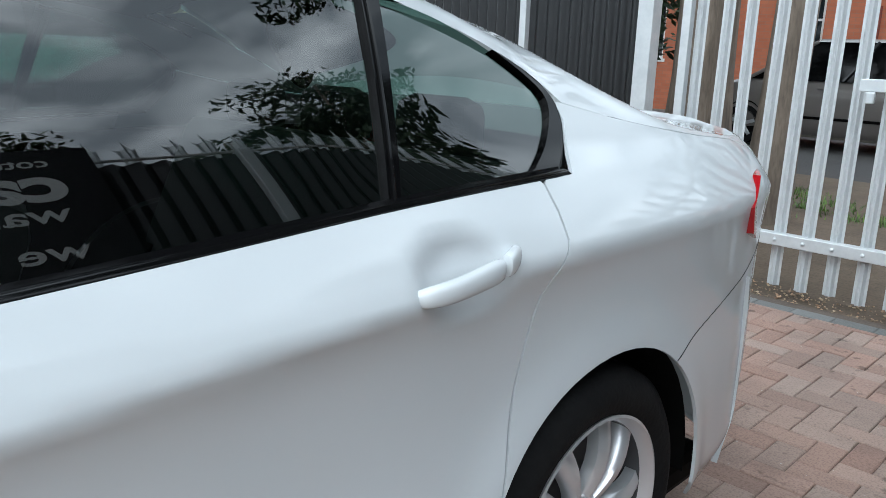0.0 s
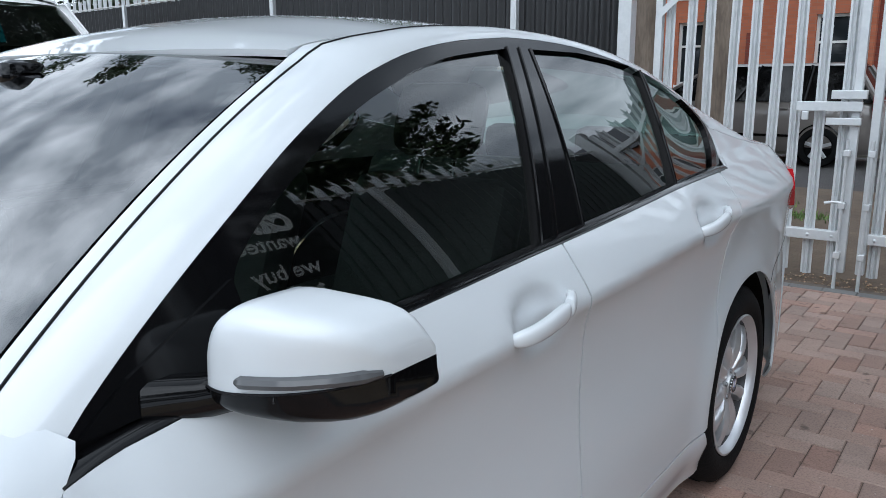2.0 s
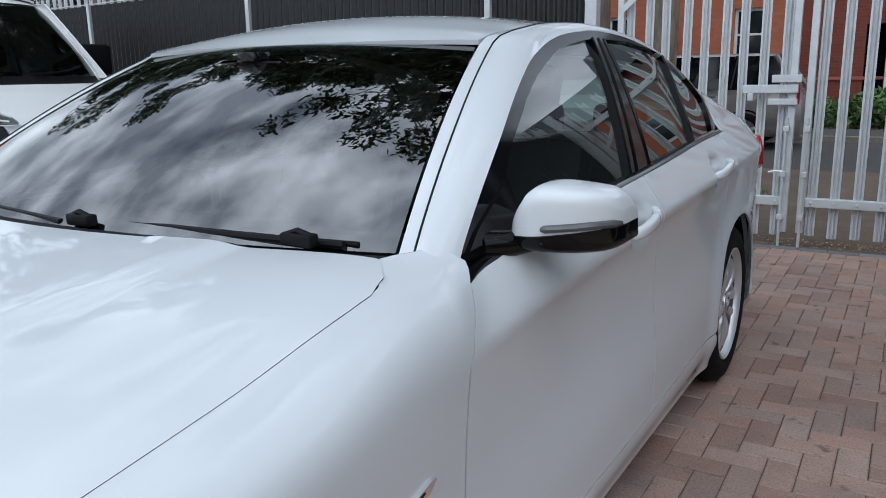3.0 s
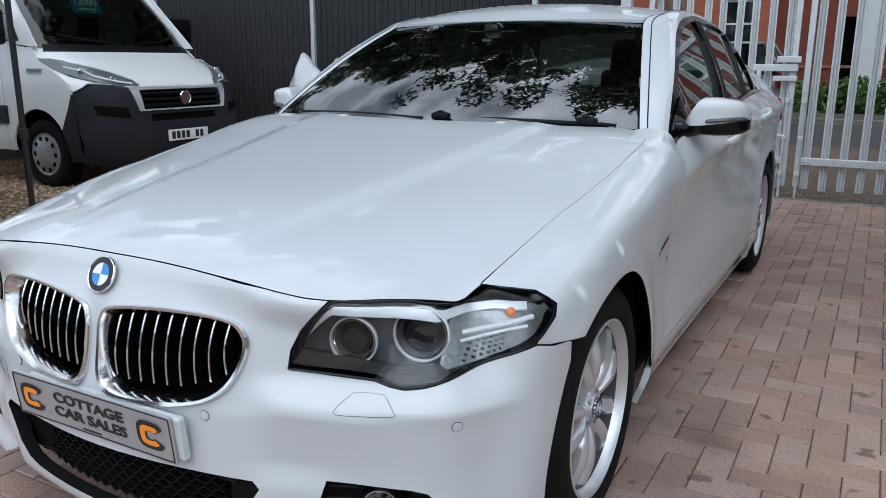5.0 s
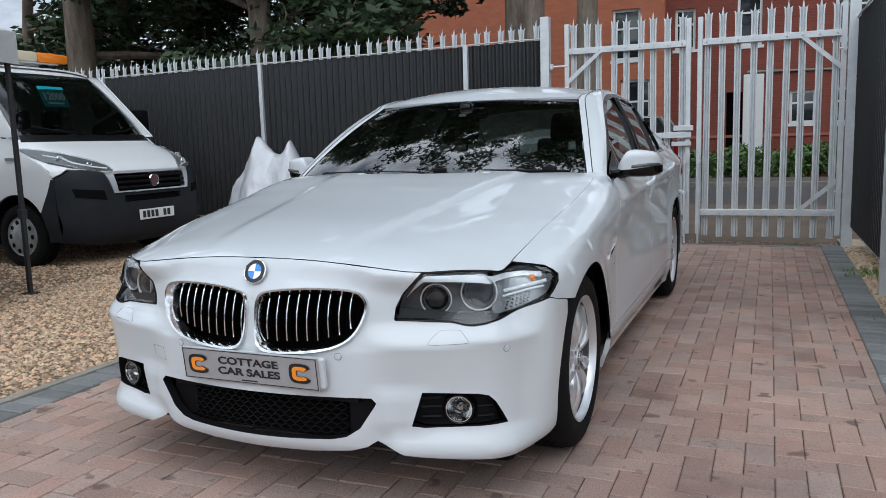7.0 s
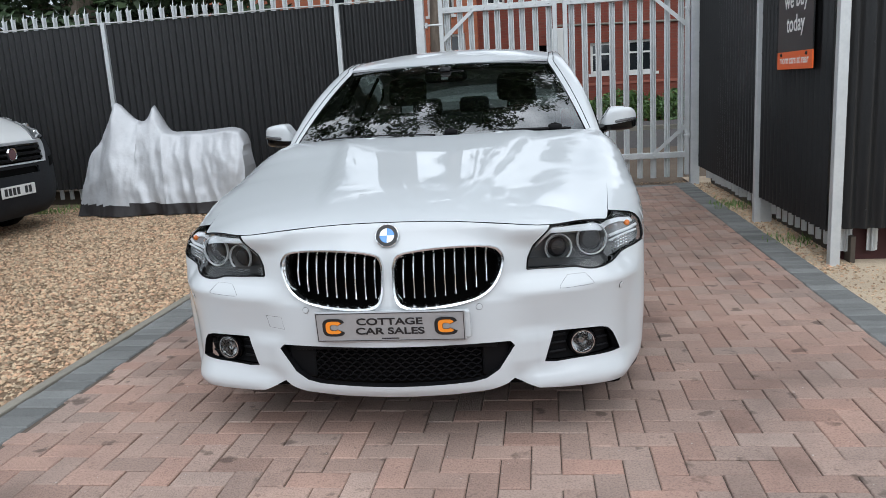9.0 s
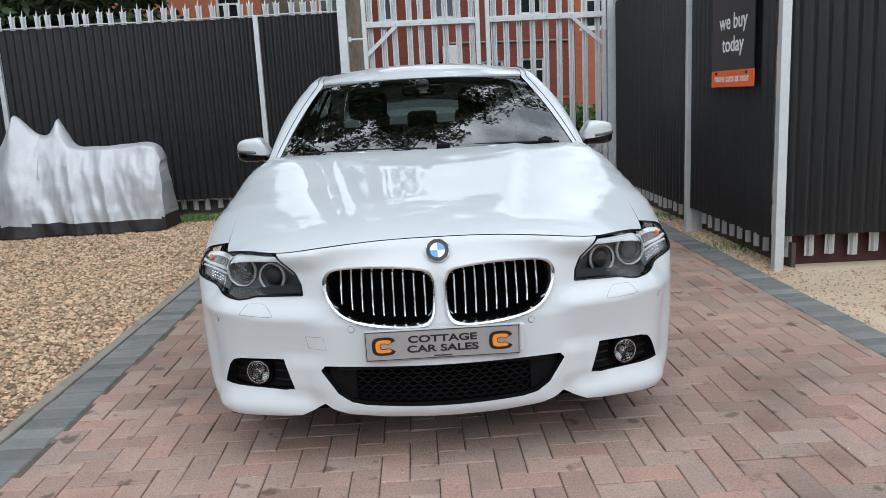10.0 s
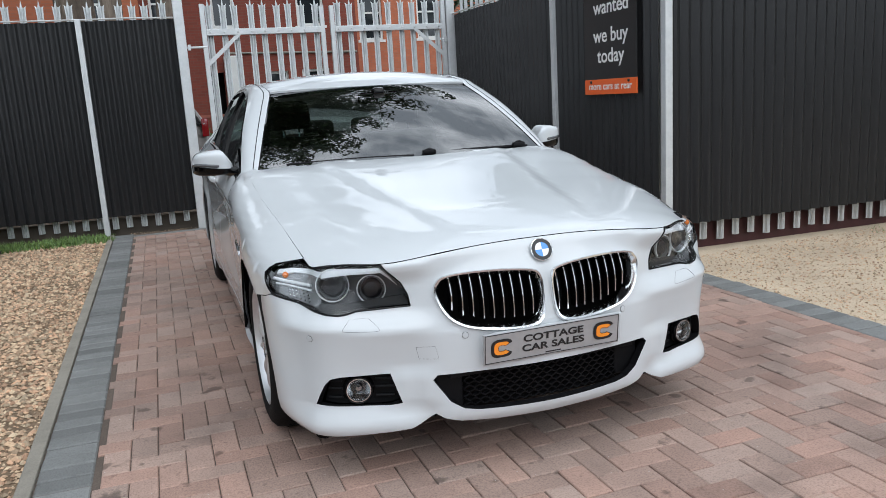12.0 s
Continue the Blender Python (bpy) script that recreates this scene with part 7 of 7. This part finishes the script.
def tree(base, height, radius, seed, spread=2.6, crown0=0.3, leaves=14000, leaf=0.10, limbs=14, droop=0.2, mat=None, label="tall tree with a furrowed trunk and dark foliage"):
    """A tapered trunk with limbs and twigs and clumps of leaves on them."""
    rnd = random.Random(seed)
    root = thing("tree", label, "tree", "trees", pose(*base))
    lean = Vector((rnd.uniform(-0.04, 0.04), rnd.uniform(-0.04, 0.04), 1))
    bm = bmesh.new()
    pts = [lean * (height * t) + Vector((0.12 * math.sin(3 * t + seed), 0.10 * math.cos(4 * t + seed), 0)) for t in levels(0, 0.97, 12)]
    pts[0].z = -0.1
    add_tube(bm, pts, [radius * (1.25 if i == 0 else 1) * (1 - 0.85 * i / 12) + 0.01 for i in range(13)], 12)
    clumps = []
    for k in range(limbs):
        t = crown0 + (0.95 - crown0) * (k + rnd.random()) / limbs
        s = lean * (height * t)
        a = rnd.uniform(0, 2 * math.pi)
        ln = spread * (1.15 - 0.75 * (t - crown0) / (1 - crown0)) * rnd.uniform(0.7, 1.2)
        d = Vector((math.cos(a), math.sin(a), rnd.uniform(0.1, 0.6)))
        lp = [s + d * (ln * u) + Vector((0, 0, -droop * ln * u * u)) for u in levels(0, 1, 6)]
        add_tube(bm, lp, [max(0.012, radius * 0.34 * (1 - t * 0.5) * (1 - 0.9 * i / 6)) for i in range(7)], 6)
        for u in (0.45, 0.7, 0.88, 1.0):
            c = s + d * (ln * u) + Vector((0, 0, -droop * ln * u * u))
            for _ in range(3):
                o = Vector((rnd.gauss(0, 0.32), rnd.gauss(0, 0.32), rnd.gauss(-0.05, 0.22))) * (0.5 + 0.25 * ln)
                add_tube(bm, [c, c + o * 0.6 + Vector((0, 0, 0.04)), c + o], [0.018, 0.012, 0.005], 4)
                q = rnd.uniform(0.28, 0.55)
                clumps.append((c + o, (q * 1.2, q * 1.2, q * 0.55)))
    part("trunk", bm, M_BARK, root, "furrowed bark", True, 60)
    v, f = leaf_cloud(clumps, leaves, leaf, seed + 50)
    ob = new("crown", joined("crown", v, f, mat or M_LEAF))
    ob.parent = root
    return root


for base, h, r, sd, sp, c0 in (((-1.45, 8.0, -0.03), 13.5, 0.16, 11, 4.6, 0.46), ((-0.86, 8.1, -0.03), 12.5, 0.17, 12, 4.4, 0.48), ((-2.1, 9.0, -0.03), 14.0, 0.30, 13, 5.0, 0.45),
                               ((-6.75, 9.0, -0.03), 12.0, 0.25, 14, 3.6, 0.22), ((-10.9, 9.0, -0.03), 12.5, 0.33, 15, 3.8, 0.22)):
    tree(base, h, r, sd, sp, c0, 30000, 0.11, 24, 0.22)
for base, h, sd in (((-5.2, 10.2, -0.03), 7.5, 21), ((-6.4, 10.9, -0.03), 7.0, 28), ((-11.8, 11.0, -0.03), 7.5, 29), ((-8.8, 12.0, -0.03), 9.0, 22), ((-14.5, 10.5, -0.03), 10.0, 23), ((6.2, 8.8, 0), 8.0, 24), ((8.2, 5.0, 0), 7.0, 25), ((10.5, 9.5, 0), 9.0, 26), ((7.5, 0.0, 0), 8.0, 27)):
    tree(base, h, 0.18, sd, 2.6, 0.16, 15000, 0.10, 18, 0.15, M_LEAF, "bushy tree with dark green leaves")


def weeds(name, x0, x1, y0, y1, n, h, mat, seed, label, z=-0.02):
    rnd = random.Random(seed)
    verts, faces = [], []
    spots = [(rnd.uniform(x0, x1), rnd.uniform(y0, y1), rnd.uniform(0.06, 0.22)) for _ in range(max(3, n // 160))]
    for _ in range(n):
        sx, sy, sr = rnd.choice(spots)
        x, y = sx + rnd.gauss(0, sr), sy + rnd.gauss(0, sr * 0.6)
        if not (x0 - 0.1 < x < x1 + 0.1 and y0 - 0.05 < y < y1 + 0.05):
            continue
        a, hh = rnd.uniform(0, 6.28), h * rnd.uniform(0.3, 1.0)
        dx, dy, w = math.cos(a), math.sin(a), 0.006 + 0.02 * hh
        k = len(verts)
        verts += [(x - dy * w, y + dx * w, z), (x + dy * w, y - dx * w, z), (x + dx * hh * 0.5, y + dy * hh * 0.5, z + hh)]
        faces.append((k, k + 1, k + 2))
    return tagged(new(name, joined(name, verts, faces, mat)), label, "plants", kind="stuff")


weeds("weeds", -3.1, -1.85, 5.7, 6.15, 3800, 0.07, M_GRASS, 31, "low green weeds at the foot of the fence")
weeds("weeds", -6.0, -4.9, 5.6, 6.2, 900, 0.07, M_GRASS, 32, "low green weeds at the foot of the fence")
weeds("weeds", 2.2, 2.45, 1.9, 5.6, 500, 0.07, M_GRASS, 33, "sparse weeds along the fence")
weeds("weeds", 2.6, 6.5, 1.45, 1.75, 450, 0.06, M_GRASS, 34, "weeds along the fence")
weeds("grass", -3.5, 0.2, 8.3, 10.2, 2200, 0.07, M_GRASS, 35, "patchy grass on the verge", -0.03)
v, f = leaf_cloud([((x, 19.3 + 0.3 * math.sin(3.1 * x), 0.25 + 0.22 * math.sin(1.7 * x) ** 2), (0.5, 0.55, 0.45)) for x in levels(-1.2, 12, 34)], 16000, 0.09, 41, 0.8)
tagged(new("undergrowth", joined("undergrowth", v, f, M_LEAF2)), "fresh green undergrowth before the brick houses", "plants", kind="stuff")


# ---- the brick houses ----
def brickwork(name, color, dark, mortar):
    m = material(name, color, 0.9, var=0.3, scale=1.0, bump=0.2)
    n, l = m.node_tree.nodes, m.node_tree.links
    b = n["Principled BSDF"]
    old = b.inputs["Base Color"].links[0].from_socket
    co, mp, br, mx = n.new("ShaderNodeTexCoord"), n.new("ShaderNodeMapping"), n.new("ShaderNodeTexBrick"), n.new("ShaderNodeMix")
    mp.inputs["Rotation"].default_value = (radians(90), 0, 0)
    br.inputs["Scale"].default_value = 1.0
    for key, val in (("Brick Width", 0.225), ("Row Height", 0.075), ("Mortar Size", 0.006)):
        br.inputs[key].default_value = val
    br.inputs["Color1"].default_value, br.inputs["Color2"].default_value, br.inputs["Mortar"].default_value = (*color, 1), (*dark, 1), (*mortar, 1)
    mx.data_type, mx.blend_type = "RGBA", "MIX"
    mx.inputs["Factor"].default_value = 0.65
    l.new(co.outputs["Object"], mp.inputs["Vector"])
    l.new(mp.outputs["Vector"], br.inputs["Vector"])
    l.new(old, mx.inputs["A"])
    l.new(br.outputs["Color"], mx.inputs["B"])
    l.new(mx.outputs["Result"], b.inputs["Base Color"])
    return m


M_RED_WALL = brickwork("red_brickwork", (0.24, 0.055, 0.035), (0.17, 0.045, 0.03), (0.16, 0.09, 0.07))
M_ORANGE_WALL = brickwork("orange_brickwork", (0.50, 0.16, 0.08), (0.40, 0.12, 0.06), (0.30, 0.17, 0.12))
M_SLATE = material("grey_slate", (0.07, 0.07, 0.08), 0.7, var=0.4, scale=3)
M_PANE = material("dark_window_pane", (0.02, 0.024, 0.028), 0.05, spec=0.8)
M_NET = material("net_curtain", (0.45, 0.46, 0.44), 0.9, var=0.3, scale=5)


def wall_with_holes(x0, x1, z0, z1, y, depth, holes, mat, name, parent):
    """A wall along x with openings through it, built of blocks between them."""
    xs = sorted({x0, x1, *[h[0] for h in holes], *[h[1] for h in holes]})
    zs = sorted({z0, z1, *[h[2] for h in holes], *[h[3] for h in holes]})
    bm = bmesh.new()
    for a, b in zip(xs, xs[1:]):
        for c, d in zip(zs, zs[1:]):
            if not any(h[0] <= a and b <= h[1] and h[2] <= c and d <= h[3] for h in holes):
                add_box(bm, (a, y, c), (b, y + depth, d))
    bmesh.ops.remove_doubles(bm, verts=bm.verts, dist=0.001)
    return part(name, bm, mat, parent)


def sash(parent, x0, x1, z0, z1, y, bar=True):
    w = new("window")
    w.parent = parent
    for nm, lo, hi in (("frame", (x0, y - 0.02, z0), (x0 + 0.07, y + 0.06, z1)), ("frame", (x1 - 0.07, y - 0.02, z0), (x1, y + 0.06, z1)), ("frame", (x0 + 0.07, y - 0.02, z1 - 0.07), (x1 - 0.07, y + 0.06, z1)), ("frame", (x0 + 0.07, y - 0.02, z0), (x1 - 0.07, y + 0.06, z0 + 0.07))):
        part(nm, box(lo, hi, 0.004), M_WHITE, w)
    if bar:
        zm = z0 + (z1 - z0) * 0.62
        part("frame", box((x0 + 0.07, y - 0.01, zm - 0.025), (x1 - 0.07, y + 0.05, zm + 0.025)), M_WHITE, w)
    part("pane", box((x0 + 0.07, y + 0.03, z0 + 0.07), (x1 - 0.07, y + 0.036, z1 - 0.07)), M_PANE, w)
    part("sill", box((x0 - 0.06, y - 0.10, z0 - 0.08), (x1 + 0.06, y + 0.02, z0), 0.006), M_WHITE, w)


HY = 20.3
house_a = thing("brick_house", "dark red brick terrace house with white windows across the street", "house")
holes = [(1.97, 2.62, 1.38, 2.25), (3.02, 3.84, 1.36, 2.27), (0.62, 1.25, 3.5, 4.9), (3.0, 3.8, 3.5, 4.9), (0.38, 0.80, 0.06, 2.28), (-1.0, -0.45, 3.5, 4.6)]
wall_with_holes(-1.25, 4.75, -0.05, 6.2, HY, 0.3, holes, M_RED_WALL, "front_wall", house_a)
for h in holes[:4] + holes[5:]:
    sash(house_a, *h, HY + 0.08)
part("doorway", box((0.38, HY + 0.28, 0.0), (0.80, HY + 0.3, 2.28)), M_DARK, house_a)
part("white_panel", box((0.82, HY - 0.22, 0.1), (1.33, HY - 0.02, 2.72), 0.02), M_WHITE, house_a, "tall white rendered panel")
part("pipe", add_tube(bmesh.new(), [(0.9, HY - 0.03, 2.80), (4.7, HY - 0.03, 2.72)], 0.03, 8), M_EDGE, house_a, "grey waste pipe")
part("string_course", box((-1.25, HY - 0.03, 1.05), (4.75, HY, 1.12)), M_BRICK, house_a)
part("side_wall", box((4.45, HY + 0.3, -0.05), (4.75, HY + 7, 6.2)), M_RED_WALL, house_a)
bm = bmesh.new()
add_prism(bm, [(-1.25, HY - 0.3, 6.2), (-1.25, HY + 7, 6.2), (-1.25, HY + 3.3, 8.6)], (0, 0, 0), (6.0, 0, 0))
part("roof", bm, M_SLATE, house_a)
house_b = thing("brick_house", "sunlit orange brick house with white sash windows behind the gates", "house")
holes = [(-2.45, -1.62, 1.15, 2.75), (-2.68, -1.90, 3.3, 4.7), (-5.6, -4.9, 1.2, 2.7), (-5.6, -4.9, 3.3, 4.7), (-9.5, -8.7, 1.2, 2.7)]
wall_with_holes(-12.0, -1.255, -0.05, 6.6, HY - 0.25, 0.3, holes, M_ORANGE_WALL, "front_wall", house_b)
for h in holes:
    sash(house_b, *h, HY - 0.17)
part("wall_recess", box((-3.95, HY - 0.28, 0.9), (-3.78, HY - 0.24, 2.4)), M_RED_WALL, house_b)
part("side_wall", box((-1.255 - 0.3, HY + 0.05, -0.05), (-1.255, HY + 7, 6.6)), M_ORANGE_WALL, house_b)
bm = bmesh.new()
add_prism(bm, [(-12, HY - 0.5, 6.6), (-12, HY + 7, 6.6), (-12, HY + 3.3, 9.2)], (0, 0, 0), (10.75, 0, 0))
part("roof", bm, M_SLATE, house_b)
house_c = thing("brick_house", "orange brick house set back with a white garage door", "house")
holes = [(6.2, 7.2, 0.0, 2.1), (5.4, 6.2, 3.2, 4.6), (7.4, 8.2, 3.2, 4.6)]
wall_with_holes(4.76, 13.0, -0.05, 6.0, HY + 2.2, 0.3, holes, M_ORANGE_WALL, "front_wall", house_c)
for h in holes[1:]:
    sash(house_c, *h, HY + 2.28)
part("garage_door", box((6.2, HY + 2.28, 0.0), (7.2, HY + 2.33, 2.1)), M_WHITE, house_c, "white garage door")
bm = bmesh.new()
add_prism(bm, [(4.76, HY + 2.0, 6.0), (4.76, HY + 8, 6.0), (4.76, HY + 5, 8.2)], (0, 0, 0), (8.2, 0, 0))
part("roof", bm, M_SLATE, house_c)
structure("hedge_bank", box((-30, 30.5, -0.05), (30, 31, 4.0)), M_LEAF, "dark hedge closing the distance", "hedge")
structure("yard_wall", box((-14, -11.0, -0.05), (12, -10.8, 2.2)), M_SHEET, "dark sheeted yard fence behind", "fence")

# ---- paving blocks ----
def block_faces(x0, x1, y0, y1, z, verts, faces, c=0.0035, g=0.0016, depth=0.03):
    """A chamfered block, appended to lists of corners and faces."""
    s = len(verts)
    x0, x1, y0, y1 = x0 + g, x1 - g, y0 + g, y1 - g
    for k, h in ((0, z - depth), (0, z - c), (c, z)):
        verts += [(x0 + k, y0 + k, h), (x1 - k, y0 + k, h), (x1 - k, y1 - k, h), (x0 + k, y1 - k, h)]
    for a in (0, 4):
        for i in range(4):
            j = (i + 1) % 4
            faces.append((s + a + i, s + a + j, s + a + 4 + j, s + a + 4 + i))
    faces.append((s + 8, s + 9, s + 10, s + 11))


def block_mesh(w, l, mat):
    v, f = [], []
    block_faces(-w / 2, w / 2, -l / 2, l / 2, 0.0, v, f)
    return joined("block", v, f, mat)


paving = thing("block_paving", "red herringbone block paving, worn and stained with oil", "paving")
tagged(paving, kind="structure")
BLOCKS = {True: block_mesh(0.2, 0.1, M_BLOCK), False: block_mesh(0.1, 0.2, M_BLOCK)}
near, far_v, far_f = [], [], []
n0, n1 = round((XR - XL) / 0.1), round((YG - YB) / 0.1)
for i in range(-2, n0 + 2):
    for j in range(-2, n1 + 2):
        k = (i - j - 1) % 4
        if k not in (0, 3):
            continue
        x0, y0 = XL + 0.025 + 0.1 * i, YB + 0.045 + 0.1 * j
        x1, y1 = (x0 + 0.2, y0 + 0.1) if k == 0 else (x0 + 0.1, y0 + 0.2)
        a0, a1, b0, b1 = max(x0, XL), min(x1, XR), max(y0, YB), min(y1, YG)
        if a1 - a0 < 0.03 or b1 - b0 < 0.03:
            continue
        whole = (a1 - a0) * (b1 - b0) > 0.0199
        z = random.uniform(-0.0025, 0.0025)
        if whole and -2.9 < a1 < 3 and -2.55 < b0 < -1.0 and len(near) < 300:
            near.append((0.5 * (a0 + a1), 0.5 * (b0 + b1), z, k == 0))
        else:
            block_faces(a0, a1, b0, b1, z, far_v, far_f)
ob = new("blocks", joined("blocks", far_v, far_f, M_BLOCK_I))
ob.parent = paving
ob["kind"] = "stuff"
for x, y, z, flat in near:
    ob = new("block", BLOCKS[flat])
    ob.parent = paving
    ob.location = (x, y, z)
    ob.rotation_euler = [radians(random.uniform(-0.4, 0.4)) for _ in range(3)]

border = thing("paving_border", "grey block border laid round the red paving", "paving")
tagged(border, kind="structure")
bv, bf = [], []
y = YB
while y < YG + 0.15:
    block_faces(XL - 0.2, XL, y, y + 0.1, random.uniform(-0.003, 0.004), bv, bf, 0.006, 0.003)
    block_faces(XR, XR + 0.2, y, y + 0.1, random.uniform(-0.003, 0.004), bv, bf, 0.006, 0.003)
    y += 0.1
x = XL
while x < XR - 0.05:
    block_faces(x, min(x + 0.2, XR), YG, YG + 0.1, random.uniform(-0.002, 0.003), bv, bf)
    x += 0.2
ob = new("grey_blocks", joined("grey_blocks", bv, bf, M_GREY))
ob.parent = border
ob["kind"] = "stuff"
